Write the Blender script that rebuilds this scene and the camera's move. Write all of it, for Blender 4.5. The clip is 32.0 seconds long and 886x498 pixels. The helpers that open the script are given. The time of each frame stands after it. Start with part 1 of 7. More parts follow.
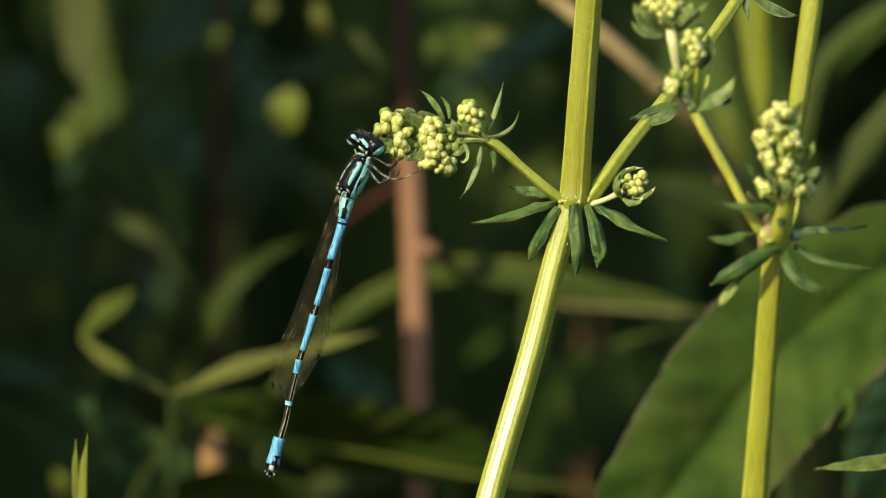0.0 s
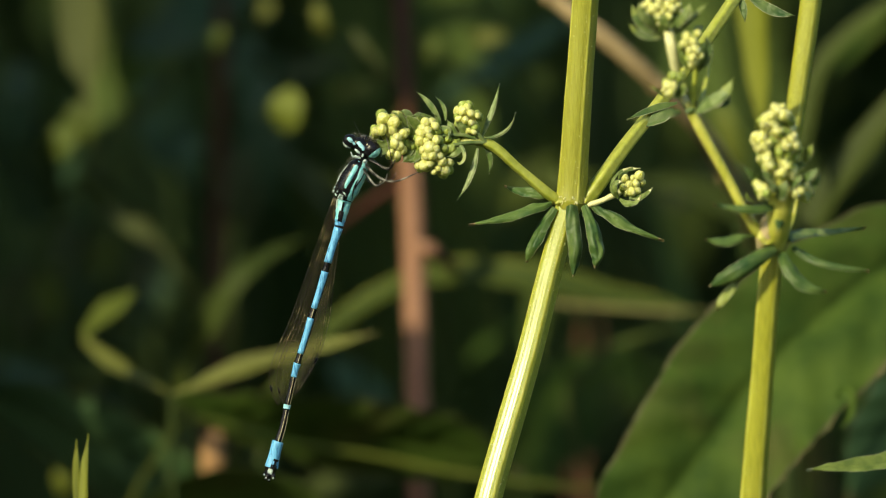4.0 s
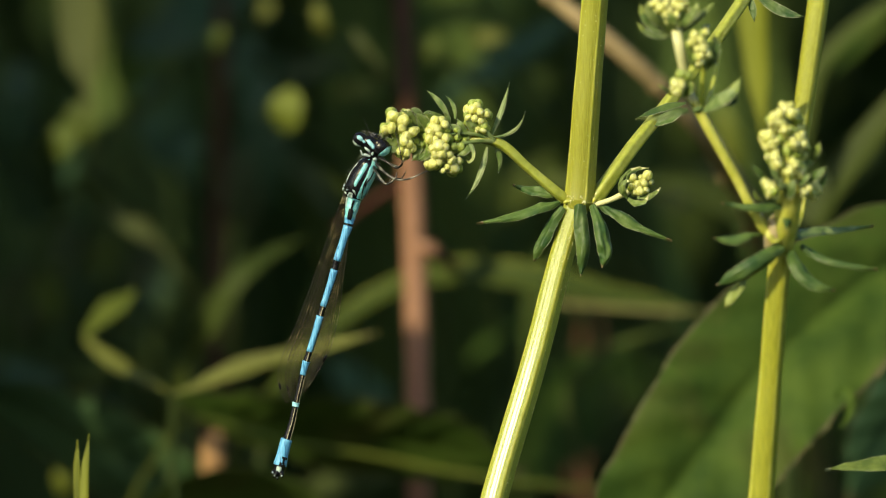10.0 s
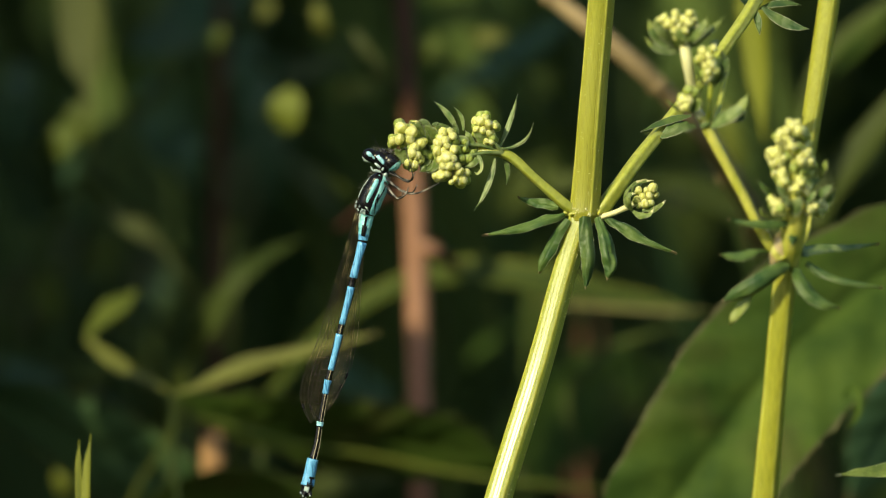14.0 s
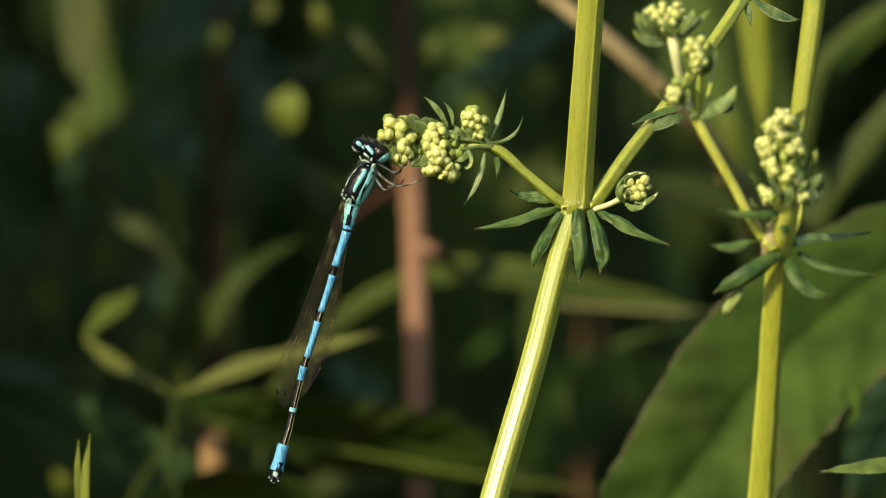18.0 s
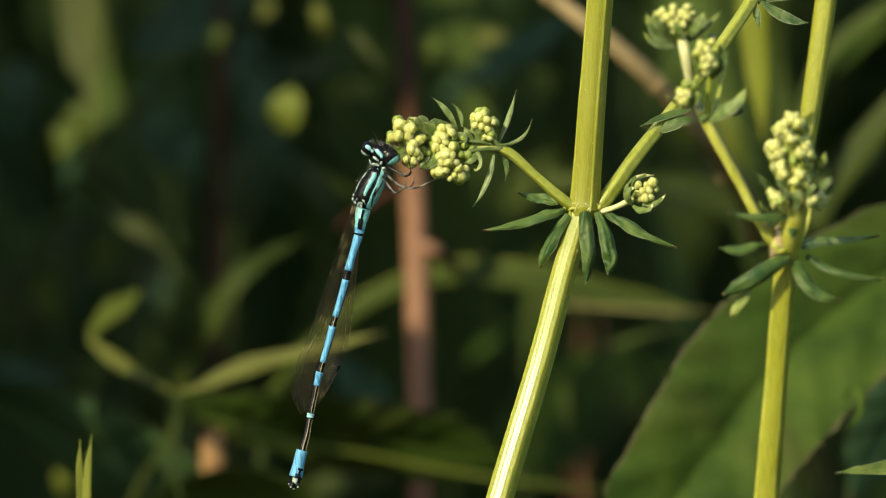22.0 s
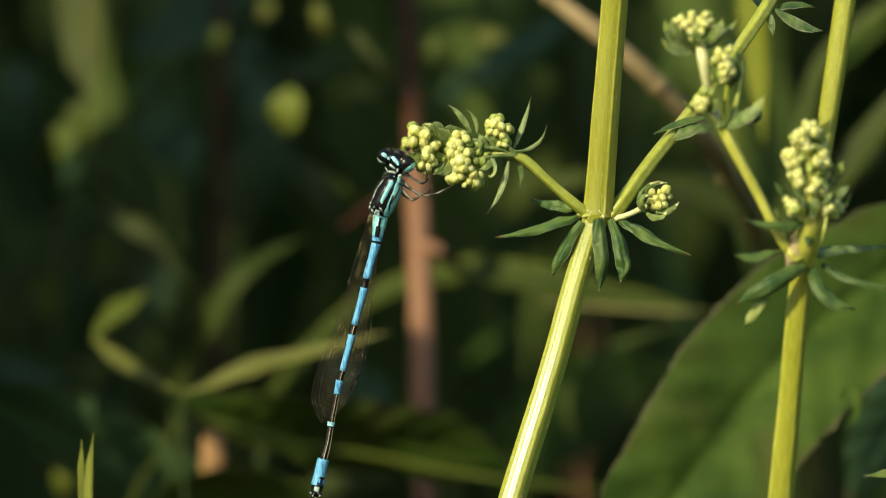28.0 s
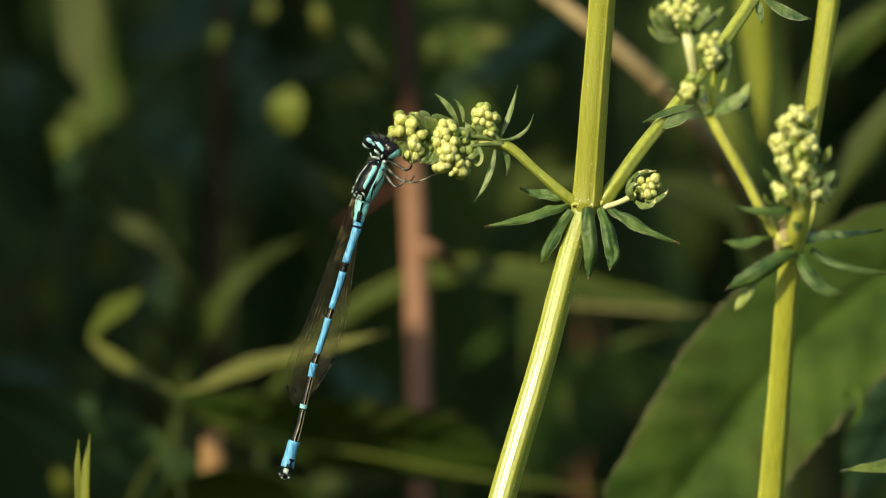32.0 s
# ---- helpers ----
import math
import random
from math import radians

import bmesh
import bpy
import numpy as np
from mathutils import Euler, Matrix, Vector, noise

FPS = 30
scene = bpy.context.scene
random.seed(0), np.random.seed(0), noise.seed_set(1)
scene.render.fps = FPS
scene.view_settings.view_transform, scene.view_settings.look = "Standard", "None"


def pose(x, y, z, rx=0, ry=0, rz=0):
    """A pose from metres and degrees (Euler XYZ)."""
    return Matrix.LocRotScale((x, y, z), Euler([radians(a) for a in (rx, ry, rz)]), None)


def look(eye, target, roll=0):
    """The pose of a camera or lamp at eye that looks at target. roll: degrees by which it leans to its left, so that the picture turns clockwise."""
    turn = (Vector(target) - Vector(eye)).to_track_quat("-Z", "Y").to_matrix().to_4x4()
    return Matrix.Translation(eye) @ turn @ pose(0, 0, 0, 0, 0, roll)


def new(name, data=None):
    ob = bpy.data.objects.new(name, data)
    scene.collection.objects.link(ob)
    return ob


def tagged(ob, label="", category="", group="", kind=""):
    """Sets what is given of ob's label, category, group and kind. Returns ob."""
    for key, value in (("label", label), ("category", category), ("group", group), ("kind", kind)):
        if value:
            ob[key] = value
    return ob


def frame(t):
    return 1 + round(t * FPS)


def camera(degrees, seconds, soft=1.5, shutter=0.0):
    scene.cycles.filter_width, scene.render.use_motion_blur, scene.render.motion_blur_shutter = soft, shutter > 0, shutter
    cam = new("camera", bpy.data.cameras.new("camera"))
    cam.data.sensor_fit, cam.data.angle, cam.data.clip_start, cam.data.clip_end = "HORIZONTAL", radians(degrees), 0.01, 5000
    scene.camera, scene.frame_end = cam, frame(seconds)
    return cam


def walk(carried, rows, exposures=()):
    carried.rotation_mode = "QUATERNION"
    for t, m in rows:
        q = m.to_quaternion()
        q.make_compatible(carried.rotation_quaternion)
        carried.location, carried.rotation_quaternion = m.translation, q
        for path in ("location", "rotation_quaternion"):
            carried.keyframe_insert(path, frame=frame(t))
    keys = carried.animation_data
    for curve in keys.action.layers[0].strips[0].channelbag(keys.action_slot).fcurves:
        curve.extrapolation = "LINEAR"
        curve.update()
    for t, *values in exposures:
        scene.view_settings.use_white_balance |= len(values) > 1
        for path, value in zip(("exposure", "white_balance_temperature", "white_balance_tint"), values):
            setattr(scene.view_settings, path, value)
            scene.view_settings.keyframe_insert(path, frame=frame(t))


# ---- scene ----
# ---------- camera ----------
cam = camera(5.61, 32.0, 1.15)
cam.data.dof.use_dof = True
cam.data.dof.focus_distance = 0.803
cam.data.dof.aperture_fstop = 40.0
EYE = look((0.0, -0.8, 0.5), (0.0, 0.0, 0.5))
walk(cam, [(0, EYE), (32, EYE)], exposures=[(0, 0.06, 6750, 0), (32, 0.06, 6750, 0)])

# ---------- light ----------
SUN_WAY = Vector((-0.54, -0.69, 0.48)).normalized()
sun_data = bpy.data.lights.new("sun", "SUN")
sun_data.energy, sun_data.angle, sun_data.color = 5.0, radians(0.5), (1.0, 0.88, 0.55)
sun = new("sun", sun_data)
sun.matrix_world = look(SUN_WAY * 3, (0, 0, 0))
world = bpy.data.worlds.new("sky")
scene.world = world
world.use_nodes = True
wn = world.node_tree.nodes
sky = wn.new("ShaderNodeTexSky")
sky.sky_type, sky.sun_disc = "NISHITA", False
sky.sun_elevation = math.asin(SUN_WAY.z)
sky.sun_rotation = math.atan2(SUN_WAY.x, SUN_WAY.y)
wn["Background"].inputs[1].default_value = 0.15
world.node_tree.links.new(sky.outputs[0], wn["Background"].inputs[0])

# ---------- materials ----------
MM = 0.001


def noise_mix(nt, scale, c1, c2, lo=0.35, hi=0.65, stretch=(1, 1, 1), detail=3.0):
    """A colour that wanders between two tones on a grain of that scale (per metre)."""
    co = nt.nodes.new("ShaderNodeTexCoord")
    mp = nt.nodes.new("ShaderNodeMapping")
    mp.inputs["Scale"].default_value = stretch
    nz = nt.nodes.new("ShaderNodeTexNoise")
    nz.inputs["Scale"].default_value, nz.inputs["Detail"].default_value = scale, detail
    rp = nt.nodes.new("ShaderNodeMapRange")
    rp.inputs[1].default_value, rp.inputs[2].default_value = lo, hi
    mx = nt.nodes.new("ShaderNodeMix")
    mx.data_type = "RGBA"
    mx.inputs[6].default_value, mx.inputs[7].default_value = (*c1, 1), (*c2, 1)
    nt.links.new(co.outputs["Object"], mp.inputs[0])
    nt.links.new(mp.outputs[0], nz.inputs["Vector"])
    nt.links.new(nz.outputs[0], rp.inputs[0])
    nt.links.new(rp.outputs[0], mx.inputs[0])
    return mx.outputs[2], nz.outputs[0]


def vary(nt, colour, amount, island=False):
    """Make a colour differ a little from piece to piece."""
    if island:
        rnd = nt.nodes.new("ShaderNodeNewGeometry").outputs["Random Per Island"]
    else:
        rnd = nt.nodes.new("ShaderNodeObjectInfo").outputs["Random"]
    mr = nt.nodes.new("ShaderNodeMapRange")
    mr.inputs[3].default_value, mr.inputs[4].default_value = 1 - amount, 1 + amount
    hs = nt.nodes.new("ShaderNodeHueSaturation")
    nt.links.new(rnd, mr.inputs[0])
    nt.links.new(mr.outputs[0], hs.inputs["Value"])
    nt.links.new(colour, hs.inputs["Color"])
    return hs.outputs[0]


def material(name, c1, c2, scale=300, rough=0.5, bump=0.2, bump_scale=2500, stretch=(1, 1, 1), lucent=0.0,
             lucent_tint=(1, 1, 1), spec=0.5, coat=0.0, amount=0.0, island=False, lo=0.35, hi=0.65, metal=0.0, coat_rough=0.1, blot=None, deep=0.0, foot=None):
    m = bpy.data.materials.new(name)
    m.use_nodes = True
    nt = m.node_tree
    b = nt.nodes["Principled BSDF"]
    out = nt.nodes["Material Output"]
    col, _ = noise_mix(nt, scale, c1, c2, lo, hi, stretch)
    if blot:
        tone, size, low, high = blot
        mask = noise_mix(nt, size, (0, 0, 0), (1, 1, 1), low, high, detail=5.0)[0]
        over = nt.nodes.new("ShaderNodeMix")
        over.data_type = "RGBA"
        over.inputs[7].default_value = (*tone, 1)
        nt.links.new(mask, over.inputs[0])
        nt.links.new(col, over.inputs[6])
        col = over.outputs[2]
    if foot:
        tone, low, high = foot
        place = nt.nodes.new("ShaderNodeTexCoord")
        split = nt.nodes.new("ShaderNodeSeparateXYZ")
        ramp = nt.nodes.new("ShaderNodeMapRange")
        under = nt.nodes.new("ShaderNodeMix")
        under.data_type = "RGBA"
        under.inputs[6].default_value = (*tone, 1)
        ramp.inputs["From Min"].default_value, ramp.inputs["From Max"].default_value = low * MM, high * MM
        nt.links.new(place.outputs["Object"], split.inputs[0])
        nt.links.new(split.outputs["Z"], ramp.inputs["Value"])
        nt.links.new(ramp.outputs[0], under.inputs[0])
        nt.links.new(col, under.inputs[7])
        col = under.outputs[2]
    if amount:
        col = vary(nt, col, amount, island)
    nt.links.new(col, b.inputs["Base Color"])
    b.inputs["Roughness"].default_value = rough
    b.inputs["Specular IOR Level"].default_value = spec
    b.inputs["Coat Weight"].default_value = coat
    b.inputs["Coat Roughness"].default_value = coat_rough
    b.inputs["Metallic"].default_value = metal
    if deep:
        b.inputs["Subsurface Weight"].default_value = deep
        b.inputs["Subsurface Radius"].default_value = (1.0, 1.0, 0.35)
        b.inputs["Subsurface Scale"].default_value = 0.0012
    if bump:
        _, h = noise_mix(nt, bump_scale, c1, c2, stretch=stretch)
        bp = nt.nodes.new("ShaderNodeBump")
        bp.inputs["Strength"].default_value, bp.inputs["Distance"].default_value = bump, 0.00012
        nt.links.new(h, bp.inputs["Height"])
        nt.links.new(bp.outputs[0], b.inputs["Normal"])
    if lucent:
        tr = nt.nodes.new("ShaderNodeBsdfTranslucent")
        tint = nt.nodes.new("ShaderNodeMix")
        tint.data_type, tint.blend_type = "RGBA", "MULTIPLY"
        tint.inputs[0].default_value = 1.0
        tint.inputs[7].default_value = (*lucent_tint, 1)
        nt.links.new(col, tint.inputs[6])
        nt.links.new(tint.outputs[2], tr.inputs[0])
        ms = nt.nodes.new("ShaderNodeMixShader")
        ms.inputs[0].default_value = lucent
        nt.links.new(b.outputs[0], ms.inputs[1])
        nt.links.new(tr.outputs[0], ms.inputs[2])
        nt.links.new(ms.outputs[0], out.inputs[0])
    return m


def wing_material():
    m = bpy.data.materials.new("wing_membrane")
    m.use_nodes = True
    nt = m.node_tree
    b = nt.nodes["Principled BSDF"]
    b.inputs["Base Color"].default_value = (0.20, 0.17, 0.13, 1)
    b.inputs["Roughness"].default_value = 0.25
    tp = nt.nodes.new("ShaderNodeBsdfTransparent")
    tp.inputs[0].default_value = (0.93, 0.91, 0.88, 1)
    ms = nt.nodes.new("ShaderNodeMixShader")
    _, n = noise_mix(nt, 900, (0, 0, 0), (1, 1, 1))
    mr = nt.nodes.new("ShaderNodeMapRange")
    mr.inputs[1].default_value, mr.inputs[2].default_value = 0.3, 0.7
    mr.inputs[3].default_value, mr.inputs[4].default_value = 0.015, 0.05
    nt.links.new(n, mr.inputs[0])
    nt.links.new(mr.outputs[0], ms.inputs[0])
    nt.links.new(tp.outputs[0], ms.inputs[1])
    nt.links.new(b.outputs[0], ms.inputs[2])
    nt.links.new(ms.outputs[0], nt.nodes["Material Output"].inputs[0])
    return m


STEM = material("stem_green", (0.228, 0.230, 0.019), (0.328, 0.328, 0.042), 9000, 0.42, 0.6, 11000, (1, 1, 0.04), deep=0.4, coat=0.2, coat_rough=0.3, lo=0.22, hi=0.78)
STEM_LOW = material("stem_pale", (0.27, 0.30, 0.035), (0.41, 0.43, 0.085), 6000, 0.30, 0.25, 8000, (1, 1, 0.5), deep=0.7, coat=0.6, coat_rough=0.27, lo=0.25, hi=0.75, spec=0.6)
STEM_RIDGE = material("stem_ridge", (0.30, 0.31, 0.035), (0.46, 0.45, 0.09), 1500, 0.36, 0.6, 3000, (1, 1, 0.3), deep=0.4, coat=0.3)
STEM_TWO = material("stem_green_soft", (0.225, 0.232, 0.014), (0.325, 0.322, 0.030), 7000, 0.48, 0.7, 9000, (1, 1, 0.05), deep=0.5, lo=0.32, hi=0.68, spec=0.35)
FORK = material("fork_stalk_yellow", (0.34, 0.35, 0.045), (0.52, 0.50, 0.12), 1400, 0.42, 0.6, 3000, (1, 1, 0.3), deep=0.5, coat=0.2)
STALK = material("flower_stalk_green", (0.29, 0.32, 0.045), (0.39, 0.41, 0.08), 1500, 0.40, 0.4, 6000, deep=0.5, coat=0.3)
PALE_STALK = material("pale_stalk", (0.66, 0.63, 0.30), (0.78, 0.75, 0.45), 600, 0.45, 0.3, 3000, lucent=0.1)
LEAF = material("whorl_leaf_green", (0.028, 0.072, 0.020), (0.135, 0.195, 0.050), 480, 0.45, 0.8, 2200, lucent=0.12, lucent_tint=(1.2, 1.3, 0.5), amount=0.15, lo=0.34, hi=0.76, spec=0.3)
SHEATH = material("joint_sheath_pink", (0.42, 0.32, 0.17), (0.60, 0.48, 0.28), 900, 0.4, 0.5, 2600, deep=0.5)
LEAF_RIM = material("whorl_leaf_rim", (0.17, 0.20, 0.11), (0.34, 0.35, 0.24), 900, 0.5, 0.3, 3000, lucent=0.15)
LEAF_TIP = material("whorl_leaf_tip", (0.10, 0.10, 0.04), (0.30, 0.21, 0.13), 1500, 0.5, 0.3, 3000)
# Paler copy of the leaf green, with sunlight put into its colour.
LIT_LEAF = material("pale_lit_leaf_green", (0.20, 0.26, 0.05), (0.34, 0.38, 0.12), 700, 0.45, 0.4, 2500, lucent=0.25, amount=0.15)
BRACT = material("bract_green", (0.10, 0.165, 0.045), (0.25, 0.31, 0.12), 900, 0.45, 0.6, 2500, lucent=0.25, amount=0.2)
THIN_BRACT = material("thin_bract_green", (0.115, 0.18, 0.042), (0.25, 0.31, 0.095), 1500, 0.45, 0.9, 2500, lucent=0.35, lucent_tint=(1.1, 1.1, 0.5), amount=0.2)
BUD = material("bud_cream", (0.52, 0.52, 0.16), (0.76, 0.74, 0.34), 1500, 0.30, 0.6, 2600, deep=0.5, amount=0.16, foot=((0.37, 0.39, 0.09), -1.1, 0.1))
BUD_GREEN = material("bud_green", (0.20, 0.265, 0.05), (0.36, 0.41, 0.11), 1100, 0.45, 0.5, 3000, deep=0.5, amount=0.15)
BLUE = material("damselfly_blue", (0.020, 0.13, 0.37), (0.145, 0.44, 0.79), 8000, 0.34, 0.6, 9000, (1, 1, 0.10), spec=0.6, lo=0.34, hi=0.52)
TEAL = material("damselfly_teal", (0.13, 0.46, 0.57), (0.36, 0.73, 0.78), 2600, 0.4, 0.5, 6000, spec=0.6)
PALE_BLUE = material("damselfly_pale_blue", (0.26, 0.58, 0.76), (0.46, 0.76, 0.88), 2600, 0.4, 0.4, 6000, spec=0.6)
# Grass in lit, half-lit and dim copies; light is put into their colour.
BLADE_MID = material("grass_half_lit_olive", (0.078, 0.102, 0.016), (0.150, 0.172, 0.030), 90, 0.6, 0.4, 600, (1, 1, 0.3), lucent=0.25, amount=0.2, spec=0.2)
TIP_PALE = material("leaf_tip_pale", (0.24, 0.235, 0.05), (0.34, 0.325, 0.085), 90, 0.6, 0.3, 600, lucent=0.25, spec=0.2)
BLADE_PALE = material("grass_pale_lit_olive", (0.110, 0.120, 0.026), (0.165, 0.175, 0.044), 80, 0.6, 0.4, 600, (1, 1, 0.3), lucent=0.25, spec=0.2)
BLADE_DIM = material("grass_dim_grey_olive", (0.062, 0.076, 0.028), (0.105, 0.118, 0.044), 80, 0.6, 0.4, 600, (1, 1, 0.3), lucent=0.2, spec=0.2)
TUFT = material("grass_tip_green", (0.090, 0.105, 0.012), (0.190, 0.205, 0.028), 1200, 0.5, 0.5, 2500, (1, 1, 0.12), lucent=0.2, spec=0.3)
BLADE_DRY = material("grass_dry_edge", (0.165, 0.15, 0.055), (0.235, 0.215, 0.085), 90, 0.6, 0.3, 600, (1, 1, 0.3), lucent=0.2, spec=0.2)
TIP_GREEN = material("leaf_tip_green", (0.085, 0.125, 0.022), (0.20, 0.25, 0.055), 700, 0.5, 0.6, 1600, lucent=0.15)
TWIG = material("purple_twig", (0.075, 0.028, 0.024), (0.13, 0.052, 0.045), 120, 0.6, 0.4, 900, spec=0.2)
BLACK = material("damselfly_black", (0.004, 0.004, 0.007), (0.009, 0.008, 0.011), 2200, 0.26, 0.35, 4000, spec=0.3)
HAIR = material("damselfly_hair", (0.10, 0.095, 0.09), (0.30, 0.29, 0.28), 3000, 0.5, 0)
# Horn tan, also the painted glint on the shiny black segments.
HORN_GLINT = material("damselfly_horn_glint", (0.30, 0.25, 0.17), (0.55, 0.48, 0.36), 3000, 0.35, 0.3, 6000, spec=0.6)
LEG = material("damselfly_leg", (0.012, 0.010, 0.009), (0.19, 0.175, 0.155), 1300, 0.34, 0.2, 6000, spec=0.6, lo=0.50, hi=0.62)
SHINE = material("damselfly_pearl", (0.16, 0.22, 0.24), (0.55, 0.66, 0.66), 3000, 0.3, 0.4, 6000, spec=0.7)
# Dark vein colour; its sparse gold patches are painted glints.
VEIN = material("wing_vein_with_glints", (0.02, 0.015, 0.010), (0.30, 0.25, 0.12), 900, 0.3, 0, lo=0.54, hi=0.68, spec=0.6)
WING = wing_material()
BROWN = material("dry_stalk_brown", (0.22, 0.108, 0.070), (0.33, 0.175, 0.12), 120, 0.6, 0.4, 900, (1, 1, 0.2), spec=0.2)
DULL_BROWN = material("dry_stalk_dull", (0.17, 0.075, 0.045), (0.25, 0.12, 0.07), 120, 0.6, 0.4, 900, (1, 1, 0.2), spec=0.25)
STUMP_TAN = material("dry_stump_tan", (0.30, 0.165, 0.08), (0.42, 0.25, 0.125), 120, 0.6, 0.5, 900, (1, 1, 0.2), spec=0.2)
# Shaded copy of the stalk brown: shade is put into the colour.
SHADED_BROWN = material("dry_stalk_shaded_brown", (0.055, 0.023, 0.014), (0.092, 0.040, 0.022), 120, 0.6, 0.4, 900, (1, 1, 0.2), spec=0.15)
TAN = material("dry_stalk_tan", (0.20, 0.145, 0.075), (0.30, 0.22, 0.12), 120, 0.6, 0.4, 900, (1, 1, 0.2), spec=0.25)
# Plain grass green, then its brighter copy for blades in the sun.
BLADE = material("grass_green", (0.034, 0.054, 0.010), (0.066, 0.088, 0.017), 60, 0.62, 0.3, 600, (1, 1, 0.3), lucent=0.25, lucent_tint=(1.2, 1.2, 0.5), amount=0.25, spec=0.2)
BLADE_LIT = material("grass_lit_yellow_green", (0.16, 0.185, 0.020), (0.265, 0.285, 0.040), 60, 0.6, 0.3, 600, (1, 1, 0.3), lucent=0.25, amount=0.15, spec=0.2)
BROAD = material("broad_leaf_green", (0.030, 0.060, 0.010), (0.066, 0.106, 0.018), 190, 0.7, 1.0, 420, spec=0.12, lucent=0.2, lucent_tint=(1.2, 1.2, 0.5), lo=0.36, hi=0.66, blot=((0.078, 0.078, 0.024), 90, 0.50, 0.78))
# Shaded copy of the broad leaf; the sky's sheen is put into its colour.
BROAD_SHADE = material("broad_leaf_shade_blue", (0.036, 0.076, 0.032), (0.064, 0.118, 0.048), 50, 0.45, 0.5, 500, spec=0.38, lucent=0.15)
CULM = material("grass_culm", (0.022, 0.036, 0.008), (0.040, 0.058, 0.012), 60, 0.65, 0.3, 600, spec=0.2)
BROAD_RIM = material("broad_leaf_rim", (0.05, 0.055, 0.02), (0.09, 0.08, 0.04), 300, 0.6, 0.3, 900, spec=0.2)
THICKET = material("thicket_green", (0.074, 0.117, 0.036), (0.125, 0.175, 0.049), 25, 0.7, 0.2, 300, lucent=0.2, amount=0.5, island=True, spec=0.15)
SOIL = material("soil_dark", (0.035, 0.03, 0.02), (0.05, 0.06, 0.025), 6, 0.9, 0.6, 60)

# ---------- building ----------


def vec(p):
    return Vector(p) * MM


def smooth_path(points, steps):
    """A smooth curve through the points, with the same number of steps between each two."""
    p = [Vector(q) for q in points]
    n = len(p) - 1
    d = [max((p[i + 1] - p[i]).length, 1e-9) for i in range(n)]
    v = [(p[i + 1] - p[i]) / d[i] for i in range(n)]
    m = [v[0]] + [(v[i - 1] * d[i] + v[i] * d[i - 1]) / (d[i] + d[i - 1]) for i in range(1, n)] + [v[-1]]
    out = []
    for k in range(steps + 1):
        u = k / steps * n
        i = min(int(u), n - 1)
        t = u - i
        out.append(p[i] * (2 * t ** 3 - 3 * t * t + 1) + m[i] * (d[i] * (t ** 3 - 2 * t * t + t))
                   + p[i + 1] * (3 * t * t - 2 * t ** 3) + m[i + 1] * (d[i] * (t ** 3 - t * t)))
    return out


def along(values, s):
    """A value at s (0 to 1) of a row of evenly spread values."""
    u = s * (len(values) - 1)
    i = min(int(u), len(values) - 2)
    t = u - i
    t = t * t * (3 - 2 * t)
    return values[i] * (1 - t) + values[i + 1] * t


def tube(points, radii, sides=10, steps=24, ribs=0.0, rib_count=4, turn=0.0, rough=0.0, ridge=2.0, line=0.0):
    """A tapered round or ribbed rod through points in millimetres."""
    path = smooth_path([vec(p) for p in points], steps)
    verts, faces, mats = [], [], []
    side = None
    for i, p in enumerate(path):
        t = (path[min(i + 1, steps)] - path[max(i - 1, 0)]).normalized()
        if side is None:
            side = t.cross(Vector((0, 1, 0.01))).normalized()
        side = (side - t * side.dot(t)).normalized()
        up = t.cross(side)
        r = along(radii, i / steps) * MM
        for k in range(sides):
            a = 2 * math.pi * k / sides
            rr = r * (1 + ribs * math.cos(rib_count * (a + turn)) + ribs * 0.12 * math.cos(rib_count * 4 * (a + turn)))
            rr += r * line * max(0.0, math.cos(rib_count * (a + turn))) ** 10
            if rough:
                rr *= 1 + rough * (noise.noise(p * 600 + Vector((a, 0, 0))))
            verts.append(p + side * (math.cos(a) * rr) + up * (math.sin(a) * rr))
    for i in range(steps):
        for k in range(sides):
            l = (k + 1) % sides
            faces.append((i * sides + k, i * sides + l, (i + 1) * sides + l, (i + 1) * sides + k))
            mats.append(1 if math.cos(rib_count * (2 * math.pi * (k + 0.5) / sides + turn)) > ridge else 0)
    verts += [path[0], path[-1]]
    for k in range(sides):
        l = (k + 1) % sides
        faces.append((l, k, len(verts) - 2))
        faces.append((steps * sides + k, steps * sides + l, len(verts) - 1))
        mats += [0, 0]
    return verts, faces, mats


def rim_at(j, cols, rim=0.9):
    """Columns across a blade: the outermost ones are narrow rims."""
    return -1.0 if j == 0 else 1.0 if j == cols else rim * ((j - 1) / (cols - 2) * 2 - 1)


